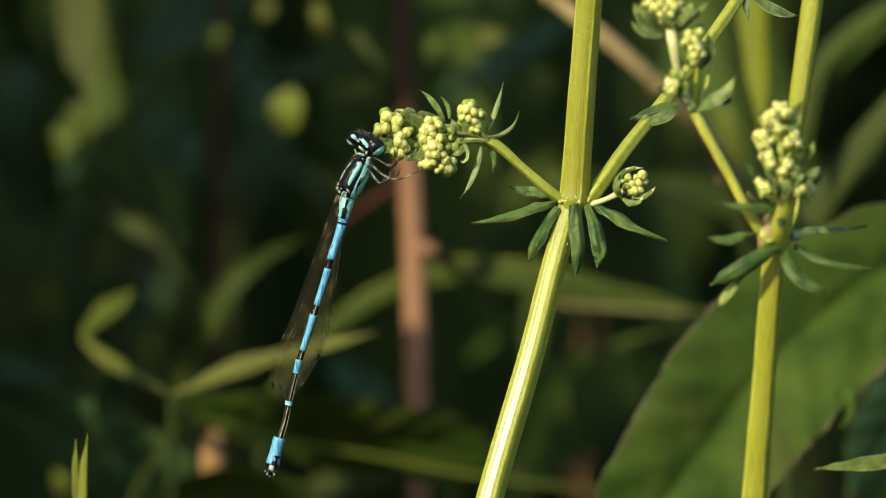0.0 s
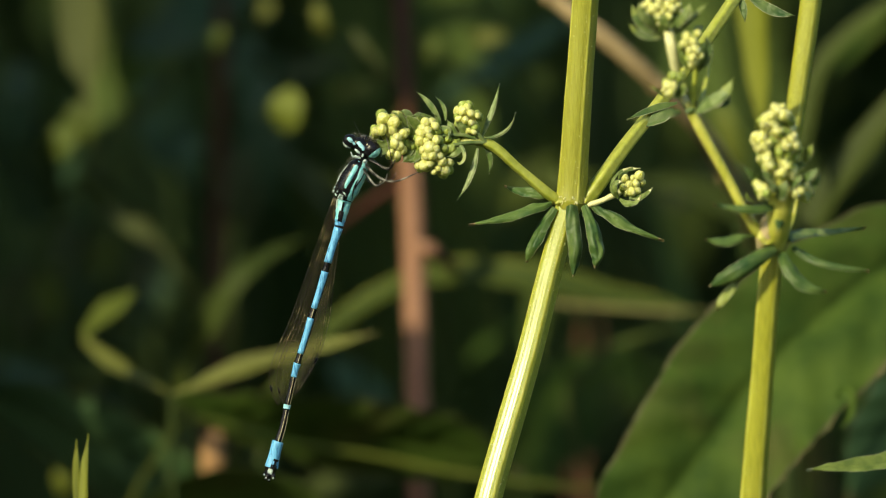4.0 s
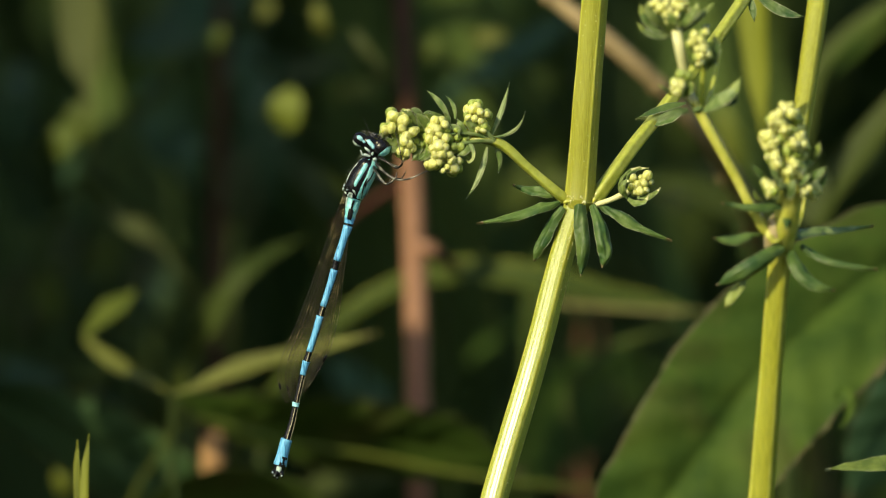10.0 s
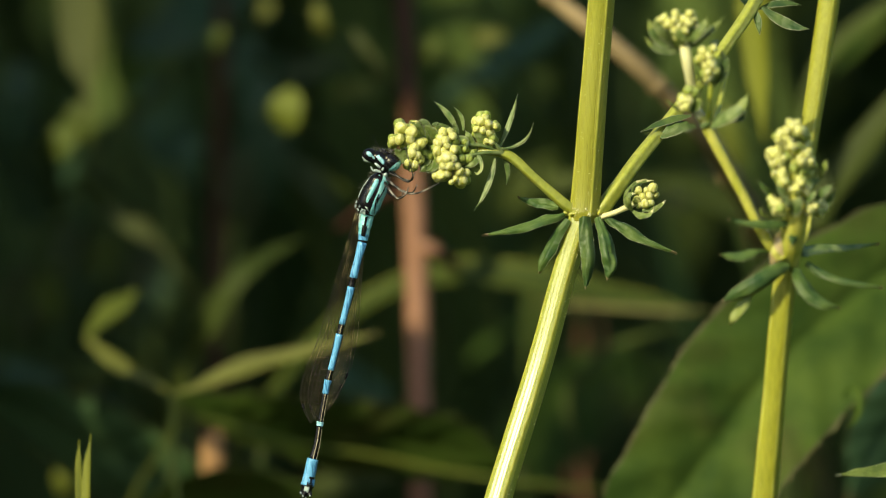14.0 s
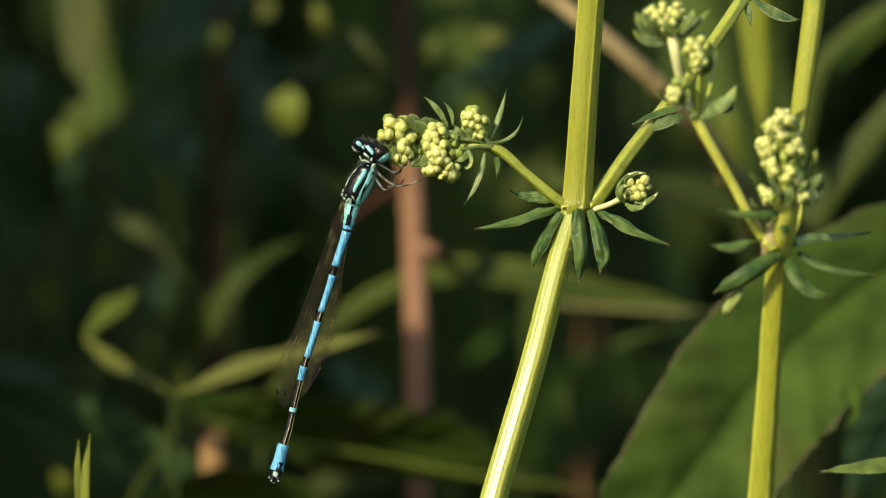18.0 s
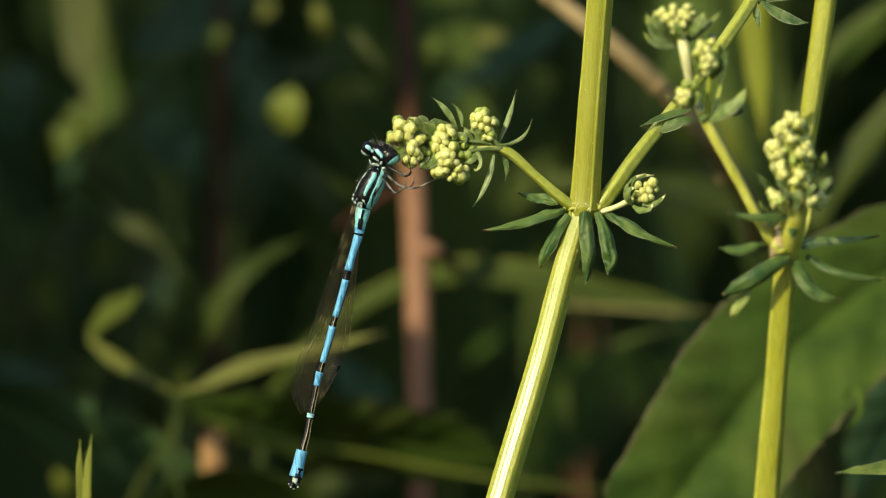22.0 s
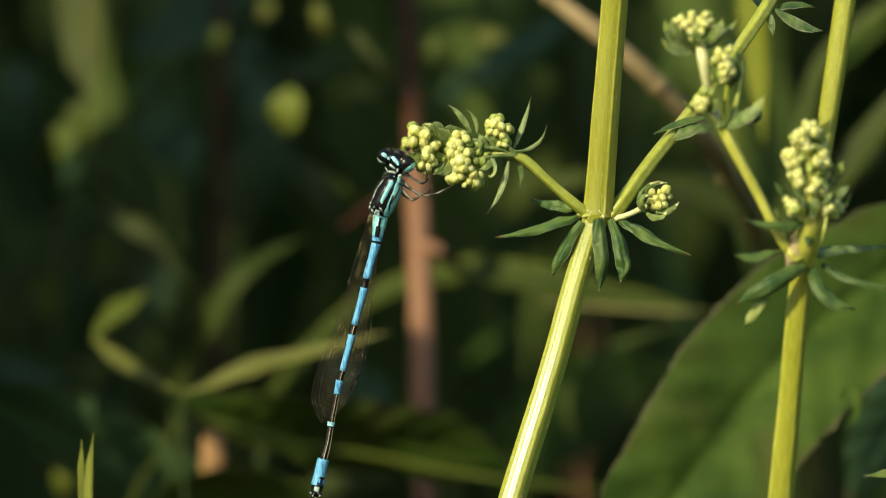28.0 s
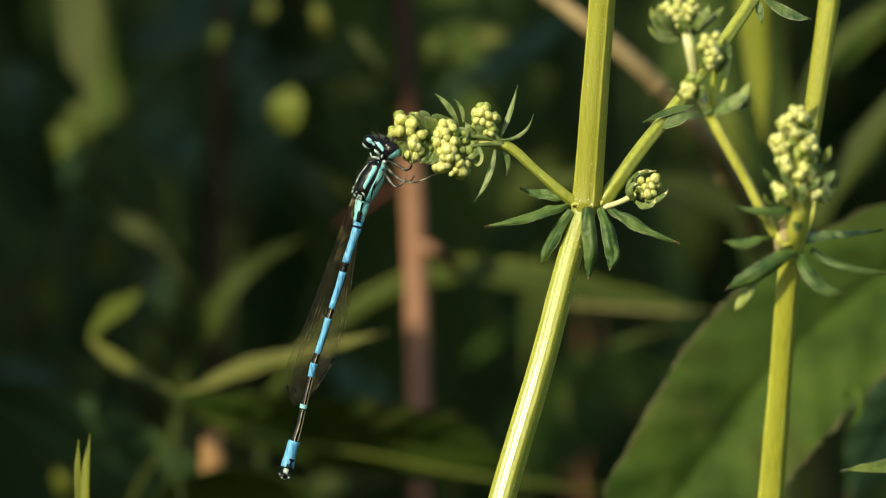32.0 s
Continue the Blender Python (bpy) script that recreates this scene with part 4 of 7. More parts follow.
# thorax, with its stripes
THORAX = ((-6.39, -1.6, 508.13), (-6.74, -1.6, 507.44), (-7.24, -1.6, 506.44), (-7.79, -1.5, 505.29), (-8.04, -1.3, 504.44))
THORAX_R = (0.40, 0.88, 1.08, 1.05, 0.76)
thorax = part("thorax", skin(THORAX, THORAX_R, 0, 1, 0, 360, 0, 26, 40), BLACK, fly, "black thorax with blue stripes")
for s0, s1, a0, a1, lift, mat in ((0.08, 0.99, 54, 150, 0.03, TEAL), (0.03, 0.12, 60, 120, 0.04, SHINE), (0.88, 1.0, 0, 30, 0.045, SHINE)):
    part("stripe", skin(THORAX, THORAX_R, s0, s1, a0, a1, lift), mat, thorax)


def streak(spots, radii, mat, sink=0.5):
    """A rounded line over the thorax through (s, a) spots."""
    path = smooth_path(THORAX, 60)
    pts = []
    for s, a in spots:
        a = radians(a)
        p, r = path[int(s * 60)], along(THORAX_R, s) - max(radii) * sink + 0.03
        pts.append(p + (DORSAL * math.cos(a) + LATERAL * math.sin(a)) * r)
    part("stripe", tube(pts, radii, 10, 24), mat, thorax)


streak([(0.13, 27), (0.3, 29), (0.5, 28), (0.68, 26), (0.84, 30)], [0.12, 0.24, 0.24, 0.2, 0.12], TEAL, 0.75)
streak([(0.8, 22), (0.84, 34), (0.9, 46)], [0.06, 0.1, 0.05], SHINE, 0.7)
streak([(0.16, -44), (0.35, -46), (0.6, -46), (0.84, -44)], [0.04, 0.07, 0.07, 0.04], SHINE, 0.6)
streak([(0.26, 92), (0.4, 86), (0.54, 78), (0.66, 75), (0.7, 82)], [0.03, 0.07, 0.085, 0.07, 0.03], BLACK, 0.3)
streak([(0.52, 64), (0.62, 66), (0.76, 72), (0.88, 84), (0.95, 92)], [0.05, 0.09, 0.08, 0.06, 0.03], BLACK, 0.3)
streak([(0.7, 100), (0.82, 106), (0.95, 102)], [0.03, 0.055, 0.03], BLACK, 0.3)
streak([(0.12, 104), (0.3, 108), (0.5, 106)], [0.03, 0.05, 0.03], BLACK, 0.3)
part("collar", join(ball((-6.83, -2.3, 508.23), (0.34, 0.12, 0.12), ACROSS, lump=0.3), ball((-7.28, -2.2, 508.43), (0.3, 0.07, 0.08), (-0.4, 0, 1)), ball((-6.08, -2.6, 507.87), (0.16, 0.22, 0.2), lump=0.4), ball((-6.33, -2.6, 508.37), (0.10, 0.2, 0.14), ACROSS, lump=0.3)), SHINE, fly, "pearly collar behind the head")
part("neck", ball((-6.39, -1.8, 508.33), (0.5, 0.5, 0.5), BODY, lump=0.2), BLACK, fly)
part("wing_joint", join(*[ball((x, y, z), (a, b, b), (q, 0, 1), 6, 8, lump=0.6) for (x, y, z), a, b, q in (((-8.93, -2, 505.24), 0.2, 0.1, 0.3), ((-8.73, -2.1, 504.94), 0.16, 0.09, -0.6), ((-8.43, -2.25, 504.79), 0.2, 0.1, 0.9), ((-8.18, -2.3, 504.59), 0.17, 0.1, -0.2), ((-8.83, -1.9, 505.59), 0.14, 0.08, 0.5), ((-8.58, -2.3, 505.19), 0.12, 0.07, 1.2))]), SHINE, fly, "pale wing joints")

# head
head = part("head", join(ball((-6.48, -1.9, 509.28), (1.15, 0.62, 0.7), ACROSS, 14, 20), ball((-6.14, -1.5, 509.63), (0.7, 0.5, 0.6), ACROSS)), BLACK, fly, "black head with blue spots")
part("eye", ball((-7.43, -2, 509.68), (0.66, 0.58, 0.6), ACROSS, 14, 20), BLACK, head, "glossy dark eye")
part("eye", ball((-5.53, -2.2, 508.93), (0.78, 0.74, 0.74), ACROSS, 14, 20), BLACK, head, "glossy dark eye")
part("eye_flank", ball((-5.5, -2.2, 508.91), (0.79, 0.75, 0.75), ACROSS + Vector((0, -0.15, -1.0)), 8, 20, 64), TEAL, head, "pale teal lower eye")
part("eye_flank", ball((-7.46, -2, 509.64), (0.665, 0.585, 0.605), -ACROSS * 0.7 + Vector((0, 0.15, -1.0)), 8, 20, 52), SHINE, head, "pale lower eye rim")
part("spot", join(ball((-7.46, -2.5, 509.75), (0.32, 0.2, 0.2), (0.8, 0, -0.6), lump=0.5), ball((-7.13, -2.42, 509.47), (0.24, 0.1, 0.12), (1, 0, -1), lump=0.4)), PALE_BLUE, head, "blue eye spot")
part("spot", join(ball((-6.46, -2.55, 509.22), (0.40, 0.19, 0.21), (0.75, 0, -1), lump=0.5), ball((-6.68, -2.5, 509.52), (0.18, 0.1, 0.11), (1, 0, 0.3), lump=0.4), ball((-6.3, -2.62, 508.92), (0.16, 0.1, 0.16), (0.4, 0, -1), lump=0.5)), PALE_BLUE, head, "blue eye spot")
part("spot", ball((-6.78, -2.5, 508.72), (0.32, 0.1, 0.13), (1, 0, -0.9), lump=0.3), SHINE, head, "pale bar behind the eyes")
part("spot", ball((-5.93, -2.7, 509.32), (0.09, 0.09, 0.09)), HORN_GLINT, head)
part("antenna", tube([(-6.48, -2, 510.02), (-6.73, -2.2, 510.62), (-7.13, -2.4, 511.42)], [0.05, 0.03, 0.015], 6, 10), LEG, head)
part("antenna", tube([(-5.69, -1.6, 509.73), (-5.49, -1.8, 510.33), (-5.29, -2, 510.92)], [0.05, 0.03, 0.015], 6, 10), LEG, head)

# abdomen, ring by ring
AXIS = ((-7.89, -1.3, 504.64), (-8.24, -1.3, 503.29), (-8.49, -1.3, 502.05), (-9.39, -1.2, 499.3), (-10.04, -1.1, 497.05), (-10.84, -1, 494.56), (-11.59, -0.9, 492.06), (-12.39, -0.8, 489.56), (-12.99, -0.7, 487.06), (-13.54, -0.6, 484.56), (-14.09, -0.6, 482.81), (-14.54, -0.5, 481.06), (-14.89, -0.5, 479.56))


def axis_at(z):
    for a, b in zip(AXIS, AXIS[1:]):
        if b[2] <= z <= a[2]:
            u = (a[2] - z) / (a[2] - b[2])
            return tuple(p + (q - p) * u for p, q in zip(a, b))
    return AXIS[0] if z > AXIS[0][2] else AXIS[-1]


for z0, z1, r0, r1, mat in (
        (504.75, 503.45, 0.80, 0.68, TEAL), (503.45, 502.7, 0.66, 0.58, TEAL), (502.7, 502.2, 0.57, 0.48, BLUE), (502.2, 502.02, 0.48, 0.48, BLACK),
        (502.02, 498.95, 0.46, 0.40, BLUE), (498.95, 498.15, 0.39, 0.40, BLACK), (498.15, 494.9, 0.43, 0.37, BLUE), (494.9, 494.05, 0.36, 0.38, BLACK),
        (494.05, 490.9, 0.42, 0.36, BLUE), (490.9, 490.05, 0.36, 0.38, BLACK), (490.05, 488.85, 0.42, 0.35, BLUE), (488.85, 486.4, 0.33, 0.33, BLACK),
        (486.4, 486.05, 0.42, 0.40, PALE_BLUE), (486.05, 483.15, 0.34, 0.42, BLACK), (483.15, 480.85, 0.52, 0.62, BLUE), (480.85, 480.15, 0.6, 0.5, BLACK)):
    n, slim = 5, 1.12 if z0 < 484 else 1.0 if r0 > 0.44 else 0.92
    zs = [z0 + (z1 - z0) * i / n for i in range(n + 1)]
    part("abdomen_segment", tube([axis_at(z) for z in zs], [r0 * 0.88 * slim, (r0 + r1) / 2 * 0.80 * slim, r1 * 0.86 * slim], 22, 14), mat, fly, "blue abdomen segment" if mat is BLUE else "black abdomen segment")
ABD = [AXIS[0], AXIS[1], AXIS[2]]
for s0, s1, a0, a1, mat in ((0.14, 0.5, 26, 46, BLACK), (0.42, 0.8, 10, 58, BLACK), (0.1, 0.4, -70, -22, SHINE), (0.5, 0.95, -80, -40, BLACK)):
    part("abdomen_mark", skin(ABD, [0.70, 0.565, 0.44], s0, s1, a0, a1, 0.035), mat, fly)
# dark back line and markings near the tip
# Tan mid-lines on the black segments are the sun's glint, painted on.
BACK_LINES = (
    (501.95, 498.95, -95, -38, 0.40, 0.352, BLACK), (498.15, 494.9, -95, -34, 0.378, 0.326, BLACK), (494.05, 490.9, -95, -34, 0.37, 0.317, BLACK), (490.05, 488.85, -95, -40, 0.37, 0.308, BLACK),
    (501.95, 498.95, 104, 140, 0.40, 0.352, BLACK), (498.15, 494.9, 100, 140, 0.378, 0.326, BLACK), (494.05, 490.9, 98, 140, 0.37, 0.317, BLACK), (488.85, 486.4, 36, 47, 0.287, 0.290, HORN_GLINT),
    (488.85, 486.4, 96, 108, 0.287, 0.290, HORN_GLINT))
TAIL_MARKS = (
    (485.95, 483.15, 33, 45, 0.30, 0.37, HORN_GLINT), (485.95, 483.15, 97, 108, 0.30, 0.37, HORN_GLINT), (494.9, 494.05, 34, 46, 0.317, 0.334, HORN_GLINT), (490.9, 490.05, 36, 47, 0.317, 0.334, HORN_GLINT),
    (481.65, 481.45, 40, 100, 0.50, 0.51, BLACK), (481.45, 480.75, 52, 74, 0.51, 0.53, BLACK), (481.15, 480.75, 20, 96, 0.52, 0.53, BLACK), (483.15, 480.85, -95, -50, 0.452, 0.53, BLACK),
    (480.75, 480.25, 10, 60, 0.51, 0.45, SHINE))
for z0, z1, a0, a1, r0, r1, mat in BACK_LINES + TAIL_MARKS:
    zs = [z0 + (z1 - z0) * i / 5 for i in range(6)]
    slim = 1.1 if z0 < 483.5 else 1.0 if r0 > 0.44 else 0.92
    part("abdomen_mark", skin([axis_at(z) for z in zs], [r0 * slim, r1 * slim], 0, 1, a0, a1, 0.02, 16, 8), mat, fly)
for p, q, r in (((-14.69, -0.8, 480.37), (-15.18, -1, 479.78), 0.2), ((-14.49, -0.8, 480.27), (-14.38, -1.1, 479.78), 0.2), ((-14.9, -0.2, 480.35), (-14.79, -0.3, 479.56), 0.2), ((-15.09, -0.6, 480.36), (-15.28, -1, 480.17), 0.16)):
    part("tail_clasper", tube([p, tuple((a + b) / 2 for a, b in zip(p, q)), q], [r, r * 1.1, r * 0.4], 10, 8), BLACK, fly)
    part("tail_clasper", ball(tuple(b * 0.7 + a * 0.3 for a, b in zip(p, (q[0], q[1] - 0.12, q[2]))), (0.11, 0.09, 0.09), lump=0.3), SHINE, fly, "pale tail clasper")

# legs
FRONT_LEGS = (
    (((-6.08, -2, 507.53), (-5.48, -2.8, 506.93), (-4.38, -3.6, 506.12), (-2.98, -4.4, 506.17), (-2.29, -4.6, 506.46), (-1.39, -4.6, 506.86)), 0.09),
    (((-6.28, -2.2, 507.23), (-5.78, -3.2, 506.42), (-5.08, -3.6, 505.67), (-4.58, -3.8, 505.92), (-4.28, -3.8, 506.27), (-4.18, -3.6, 506.72)), 0.085),
    (((-5.89, -1.8, 508.03), (-5.08, -2.4, 507.63), (-4.24, -2.8, 507.12), (-3.68, -4, 507.61), (-3.48, -4.2, 507.91)), 0.085))
HIND_LEGS = (
    (((-5.69, -1.4, 508.24), (-4.89, -1.8, 507.53), (-3.99, -2.2, 507.23), (-3.88, -4.2, 508.51), (-4.28, -4.4, 510.19)), 0.07),
    (((-5.99, -1.2, 507.14), (-5.09, -1.6, 506.54), (-3.99, -2, 506.13), (-3.59, -2.6, 506.43), (-3.39, -2.8, 506.83)), 0.075),
    (((-6.39, -1, 506.84), (-5.89, -1, 506.14), (-5.19, -1.2, 505.74), (-4.79, -1.8, 506.04), (-4.59, -2, 506.43)), 0.07))
for pts, r in FRONT_LEGS + HIND_LEGS:
    leg = part("leg", tube(pts, [r * 1.45, r * 1.2, r * 0.95, r * 0.7, r * 0.45], 8, 36), LEG, fly, "thin dark leg")
    spines = []
    path = smooth_path(pts, 20)
    for i in range(8, 19):
        d = Vector((0.12 * math.cos(i * 2.1), -0.05, 0.16 * math.sin(i * 2.1)))
        spines.append(tube([path[i], path[i] + d * 0.6, path[i] + d * 1.4], [0.014, 0.010, 0.004], 4, 2))
    part("spine_row", join(*spines), LEG, leg)

# short hairs on head and thorax
hair_rnd = random.Random(9)
hairs = []
path = smooth_path(THORAX, 40)
for i in range(220):
    s = hair_rnd.uniform(0.05, 0.9)
    a = radians(hair_rnd.uniform(-110, 150))
    p = path[int(s * 40)]
    d = DORSAL * math.cos(a) + LATERAL * math.sin(a) + BODY * hair_rnd.uniform(-0.1, 0.5)
    r = along(THORAX_R, s)
    hairs.append(tube([p + d * r * 0.95, p + d * (r + 0.12), p + d * (r + hair_rnd.uniform(0.2, 0.36))], [0.010, 0.008, 0.004], 3, 2))
for i in range(90):
    p = Vector((-6.49, -1.8, 509.43)) + ACROSS * hair_rnd.uniform(-0.9, 1.1)
    d = (BODY * hair_rnd.uniform(0.5, 1) + Vector((0, hair_rnd.uniform(-0.7, 0.5), 0)) + ACROSS * hair_rnd.uniform(-0.3, 0.3)).normalized()
    hairs.append(tube([p + d * 0.55, p + d * 0.7, p + d * hair_rnd.uniform(0.85, 1.05)], [0.010, 0.008, 0.004], 3, 2))
tagged(part("hair", join(*hairs), HAIR, fly, "fine greyish hairs"), kind="stuff")


def wing(lead, trail, seed):
    """A glassy wing between its front and rear edges, with a net of veins."""
    n, m = 40, 6
    a, b = smooth_path([vec(p) for p in lead], n), smooth_path([vec(p) for p in trail], n)
    grid = [[a[i].lerp(b[i], j / m) + Vector((0, 0.00012 * math.sin(j * 2.4), 0)) for j in range(m + 1)] for i in range(n + 1)]
    verts = [p for row in grid for p in row]
    faces = [(i * (m + 1) + j, i * (m + 1) + j + 1, (i + 1) * (m + 1) + j + 1, (i + 1) * (m + 1) + j) for i in range(n) for j in range(m)]
    ob = part("wing", (verts, faces, [0] * len(faces)), WING, fly, "clear folded wing with dark veins")
    rnd = random.Random(seed)
    lines = []
    for j in range(m + 1):
        r = 0.034 if j == 0 else 0.022 if j == 1 else 0.012
        lines.append(tube([grid[i][j] / MM for i in range(0, n + 1, 4)], [r, r * 0.9, r * 0.6], 5, 24))
    for i in range(6, n):
        for j in range(m):
            if rnd.random() < 0.72:
                k = min(n, max(0, i + rnd.choice((0, 0, 1))))
                p, q = grid[i][j] / MM, grid[k][j + 1] / MM
                lines.append(tube([p, (p + q) / 2, q], [0.012, 0.010, 0.012], 4, 2))
    part("vein_net", join(*lines), VEIN, ob)
    c = grid[n - 6][0].lerp(grid[n - 6][1], 0.5) / MM
    part("wing_spot", ball(c, (0.33, 0.12, 0.05), (grid[n - 4][0] - grid[n - 8][0])), BLACK, ob, "dark spot near the wing tip")


wing(((-8.84, -0.6, 504.95), (-10, 0, 501.8), (-11.51, 0.6, 497.55), (-13.22, 1, 493.04), (-14.62, 1.2, 489.78), (-14.77, 1.2, 488.03), (-14.07, 1.2, 486.33)),
     ((-8.69, -0.6, 504.85), (-9.4, 0.2, 501.55), (-10.31, 0.8, 497.55), (-11.42, 1.2, 493.04), (-12.72, 1.3, 489.53), (-13.17, 1.3, 487.53), (-13.92, 1.2, 486.28)), 1)
wing(((-8.7, 0.2, 504.95), (-9.61, 0.8, 501.8), (-11.07, 1.4, 497.55), (-12.73, 1.8, 493.03), (-13.98, 2, 489.77), (-14.09, 2, 487.82), (-13.43, 2, 486.17)),
     ((-8.55, 0.2, 504.85), (-9.01, 1, 501.55), (-9.82, 1.6, 497.55), (-10.83, 2, 493.03), (-12.03, 2.1, 489.52), (-12.53, 2.1, 487.32), (-13.28, 2, 486.12)), 2)
wing(((-8.35, -0.2, 504.55), (-8.5, 0.2, 501.05), (-8.95, 0.4, 497.55), (-9.41, 0.6, 494.05), (-10.21, 0.6, 490.94), (-11.61, 0.6, 488.24)),
     ((-8.6, -0.2, 504.55), (-9.2, 0.2, 501.05), (-9.91, 0.5, 497.55), (-10.81, 0.6, 494.05), (-11.61, 0.7, 490.94), (-11.91, 0.6, 488.44)), 3)
wing(((-8.51, 0.6, 504.55), (-8.76, 1, 501.05), (-9.26, 1.2, 497.55), (-9.87, 1.4, 493.79), (-10.72, 1.4, 490.03), (-12.42, 1.4, 487.23)),
     ((-8.71, 0.6, 504.55), (-9.51, 1, 501.05), (-10.27, 1.3, 497.55), (-11.27, 1.4, 493.79), (-12.17, 1.5, 490.03), (-12.72, 1.4, 487.43)), 4)

# ---------- blades, leaves and dry stalks behind ----------


def blade(points, widths, mat, label, face=(-0.4, -0.8, 0.45), fold=0.2, wave=0.05, seed=0, rim=None):
    """A grass plant: a culm from the ground and one long leaf blade; the first point is its foot."""
    ob = thing("meadow_grass", points[0], label, "grass", "meadow grasses")
    part("culm", tube(points[:3], [1.5, 1.2, widths[2] * 0.22], 10, 24), CULM, ob)
    part("blade", ribbon(points[1:], [widths[1] * 0.5] + widths[2:], face, fold, 0.3, 40, 6, wave, seed), [mat, rim or mat, mat], ob)
    return ob


def stalk(points, radii, mat, label, name="dry_stalk", group="dry stalks"):
    """A bare stalk from the ground, with a joint at every second bend."""
    ob = thing(name, points[0], label, "stalk", group)
    part("stalk", tube(points, radii, 16, 50, 0.04, 5, 0, 0.1), mat, ob)
    for k in range(2, len(points) - 1, 2):
        r = radii[min(k, len(radii) - 1)]
        part("joint", ball(points[k], (r * 1.1, r * 1.25, r * 1.25), lump=0.2), mat, ob)
    return ob


# short pair of blades near the camera's focus
grass_tuft = thing("grass_tuft", (-32.99, 30, 0), "two narrow bright grass tips side by side", "grass")
gx = -32.99
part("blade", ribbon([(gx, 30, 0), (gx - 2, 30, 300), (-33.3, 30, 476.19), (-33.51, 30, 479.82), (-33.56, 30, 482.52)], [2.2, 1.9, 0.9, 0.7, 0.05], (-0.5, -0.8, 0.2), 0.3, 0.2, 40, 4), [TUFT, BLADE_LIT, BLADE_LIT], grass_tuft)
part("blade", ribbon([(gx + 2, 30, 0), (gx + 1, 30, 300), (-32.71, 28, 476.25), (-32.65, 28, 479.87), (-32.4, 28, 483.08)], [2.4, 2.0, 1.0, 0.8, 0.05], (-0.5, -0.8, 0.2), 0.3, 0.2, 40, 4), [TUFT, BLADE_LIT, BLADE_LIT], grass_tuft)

# reddish-brown stalk
brown_stalk = thing("dry_stalk", (-2.68, 196, 0), "thick reddish-brown dry stalk with a side twig", "stalk", "dry stalks")
bx = -2.68
part("stalk", tube([(bx + 3, 196, 0), (bx + 1, 196, 250), (-2.49, 196, 472.55), (-2.74, 196, 490.1), (-3.11, 196, 501.31), (-3.49, 196, 509.4), (-3.61, 196, 511.14)],
                   [2.0, 1.7, 1.36, 1.32, 1.32, 1.26, 1.05], 16, 60, 0.04, 5, 0, 0.1), BROWN, brown_stalk)
# The upper stalk's shade is painted with the darker brown.
part("upper_stalk", tube([(-3.56, 198, 509.54), (-3.72, 226, 511.73), (-4.55, 240, 528.66), (-5.12, 250, 548.63), (-8, 256, 640)], [1.15, 1.0, 0.95, 0.8, 0.4], 12, 40, 0.04, 5, 0, 0.1), SHADED_BROWN, brown_stalk, "thinner upper stalk, shade put into its colour")
part("twig", tube([(-3.3, 197, 508.16), (-5.51, 201, 506.63), (-8.69, 208, 504.6), (-11.94, 216, 502.29)], [0.6, 0.55, 0.45, 0.3], 10, 20), TWIG, brown_stalk, "thin purplish twig")
part("knot", ball((-1.62, 194, 500.06), (1.3, 0.7, 0.7), (1, 0, -0.4), lump=0.5), BROWN, brown_stalk)
part("twig", tube([(-1.43, 196, 500.06), (-0.19, 200, 499.12), (1.38, 206, 498.18), (6.49, 218, 497.65)], [1.0, 0.8, 0.6, 0.4], 10, 16), SHADED_BROWN, brown_stalk)

stalk([(-28.53, 330, 0), (-28.53, 330, 468.85), (-28.18, 330, 495.83), (-27.97, 330, 513.49), (-27.68, 330, 527.61), (-27.68, 330, 552.33)], [2.2, 1.8, 1.15, 0.95, 0.9, 0.5], SHADED_BROWN, "dark brown dry stalk in the shade")
stalk([(16.38, 360, 0), (17.47, 360, 468.03), (18.56, 360, 482.67), (18.99, 360, 488.47), (19.14, 360, 491.66)], [2.2, 1.8, 1.5, 1.5, 1.1], DULL_BROWN, "reddish broken stalk half hidden by leaves")
stalk([(-24.94, 178, 0), (-24.94, 178, 466.44), (-24.88, 178, 475), (-24.82, 178, 480.26)], [1.6, 1.5, 1.35, 1.2], STUMP_TAN, "broken tan stalk stump")
# tan diagonal stalk behind the flowers
stalk([(95, 430, 0), (88, 420, 250), (44.66, 360, 488.47), (36.11, 230, 500.71), (30.04, 150, 507.78), (25.66, 131, 513.15), (22.1, 128, 516.76), (16.86, 127, 521.38), (11.08, 128, 525.87), (4.41, 128, 531.38), (-16.47, 128, 545.3)],
      [1.6, 1.5, 1.3, 1.2, 1.05, 0.95, 0.95, 1.0, 0.9, 0.7, 0.3], TAN, "leaning tan dry stalk")
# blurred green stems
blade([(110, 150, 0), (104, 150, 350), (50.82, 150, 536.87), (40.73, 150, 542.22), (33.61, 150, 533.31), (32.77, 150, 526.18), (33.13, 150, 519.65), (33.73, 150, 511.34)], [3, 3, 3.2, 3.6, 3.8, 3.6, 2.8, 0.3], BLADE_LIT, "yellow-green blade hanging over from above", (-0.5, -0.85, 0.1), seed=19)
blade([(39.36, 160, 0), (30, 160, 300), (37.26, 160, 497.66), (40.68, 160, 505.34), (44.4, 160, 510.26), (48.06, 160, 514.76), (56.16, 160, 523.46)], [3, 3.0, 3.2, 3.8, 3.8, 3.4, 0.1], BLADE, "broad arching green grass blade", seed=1)
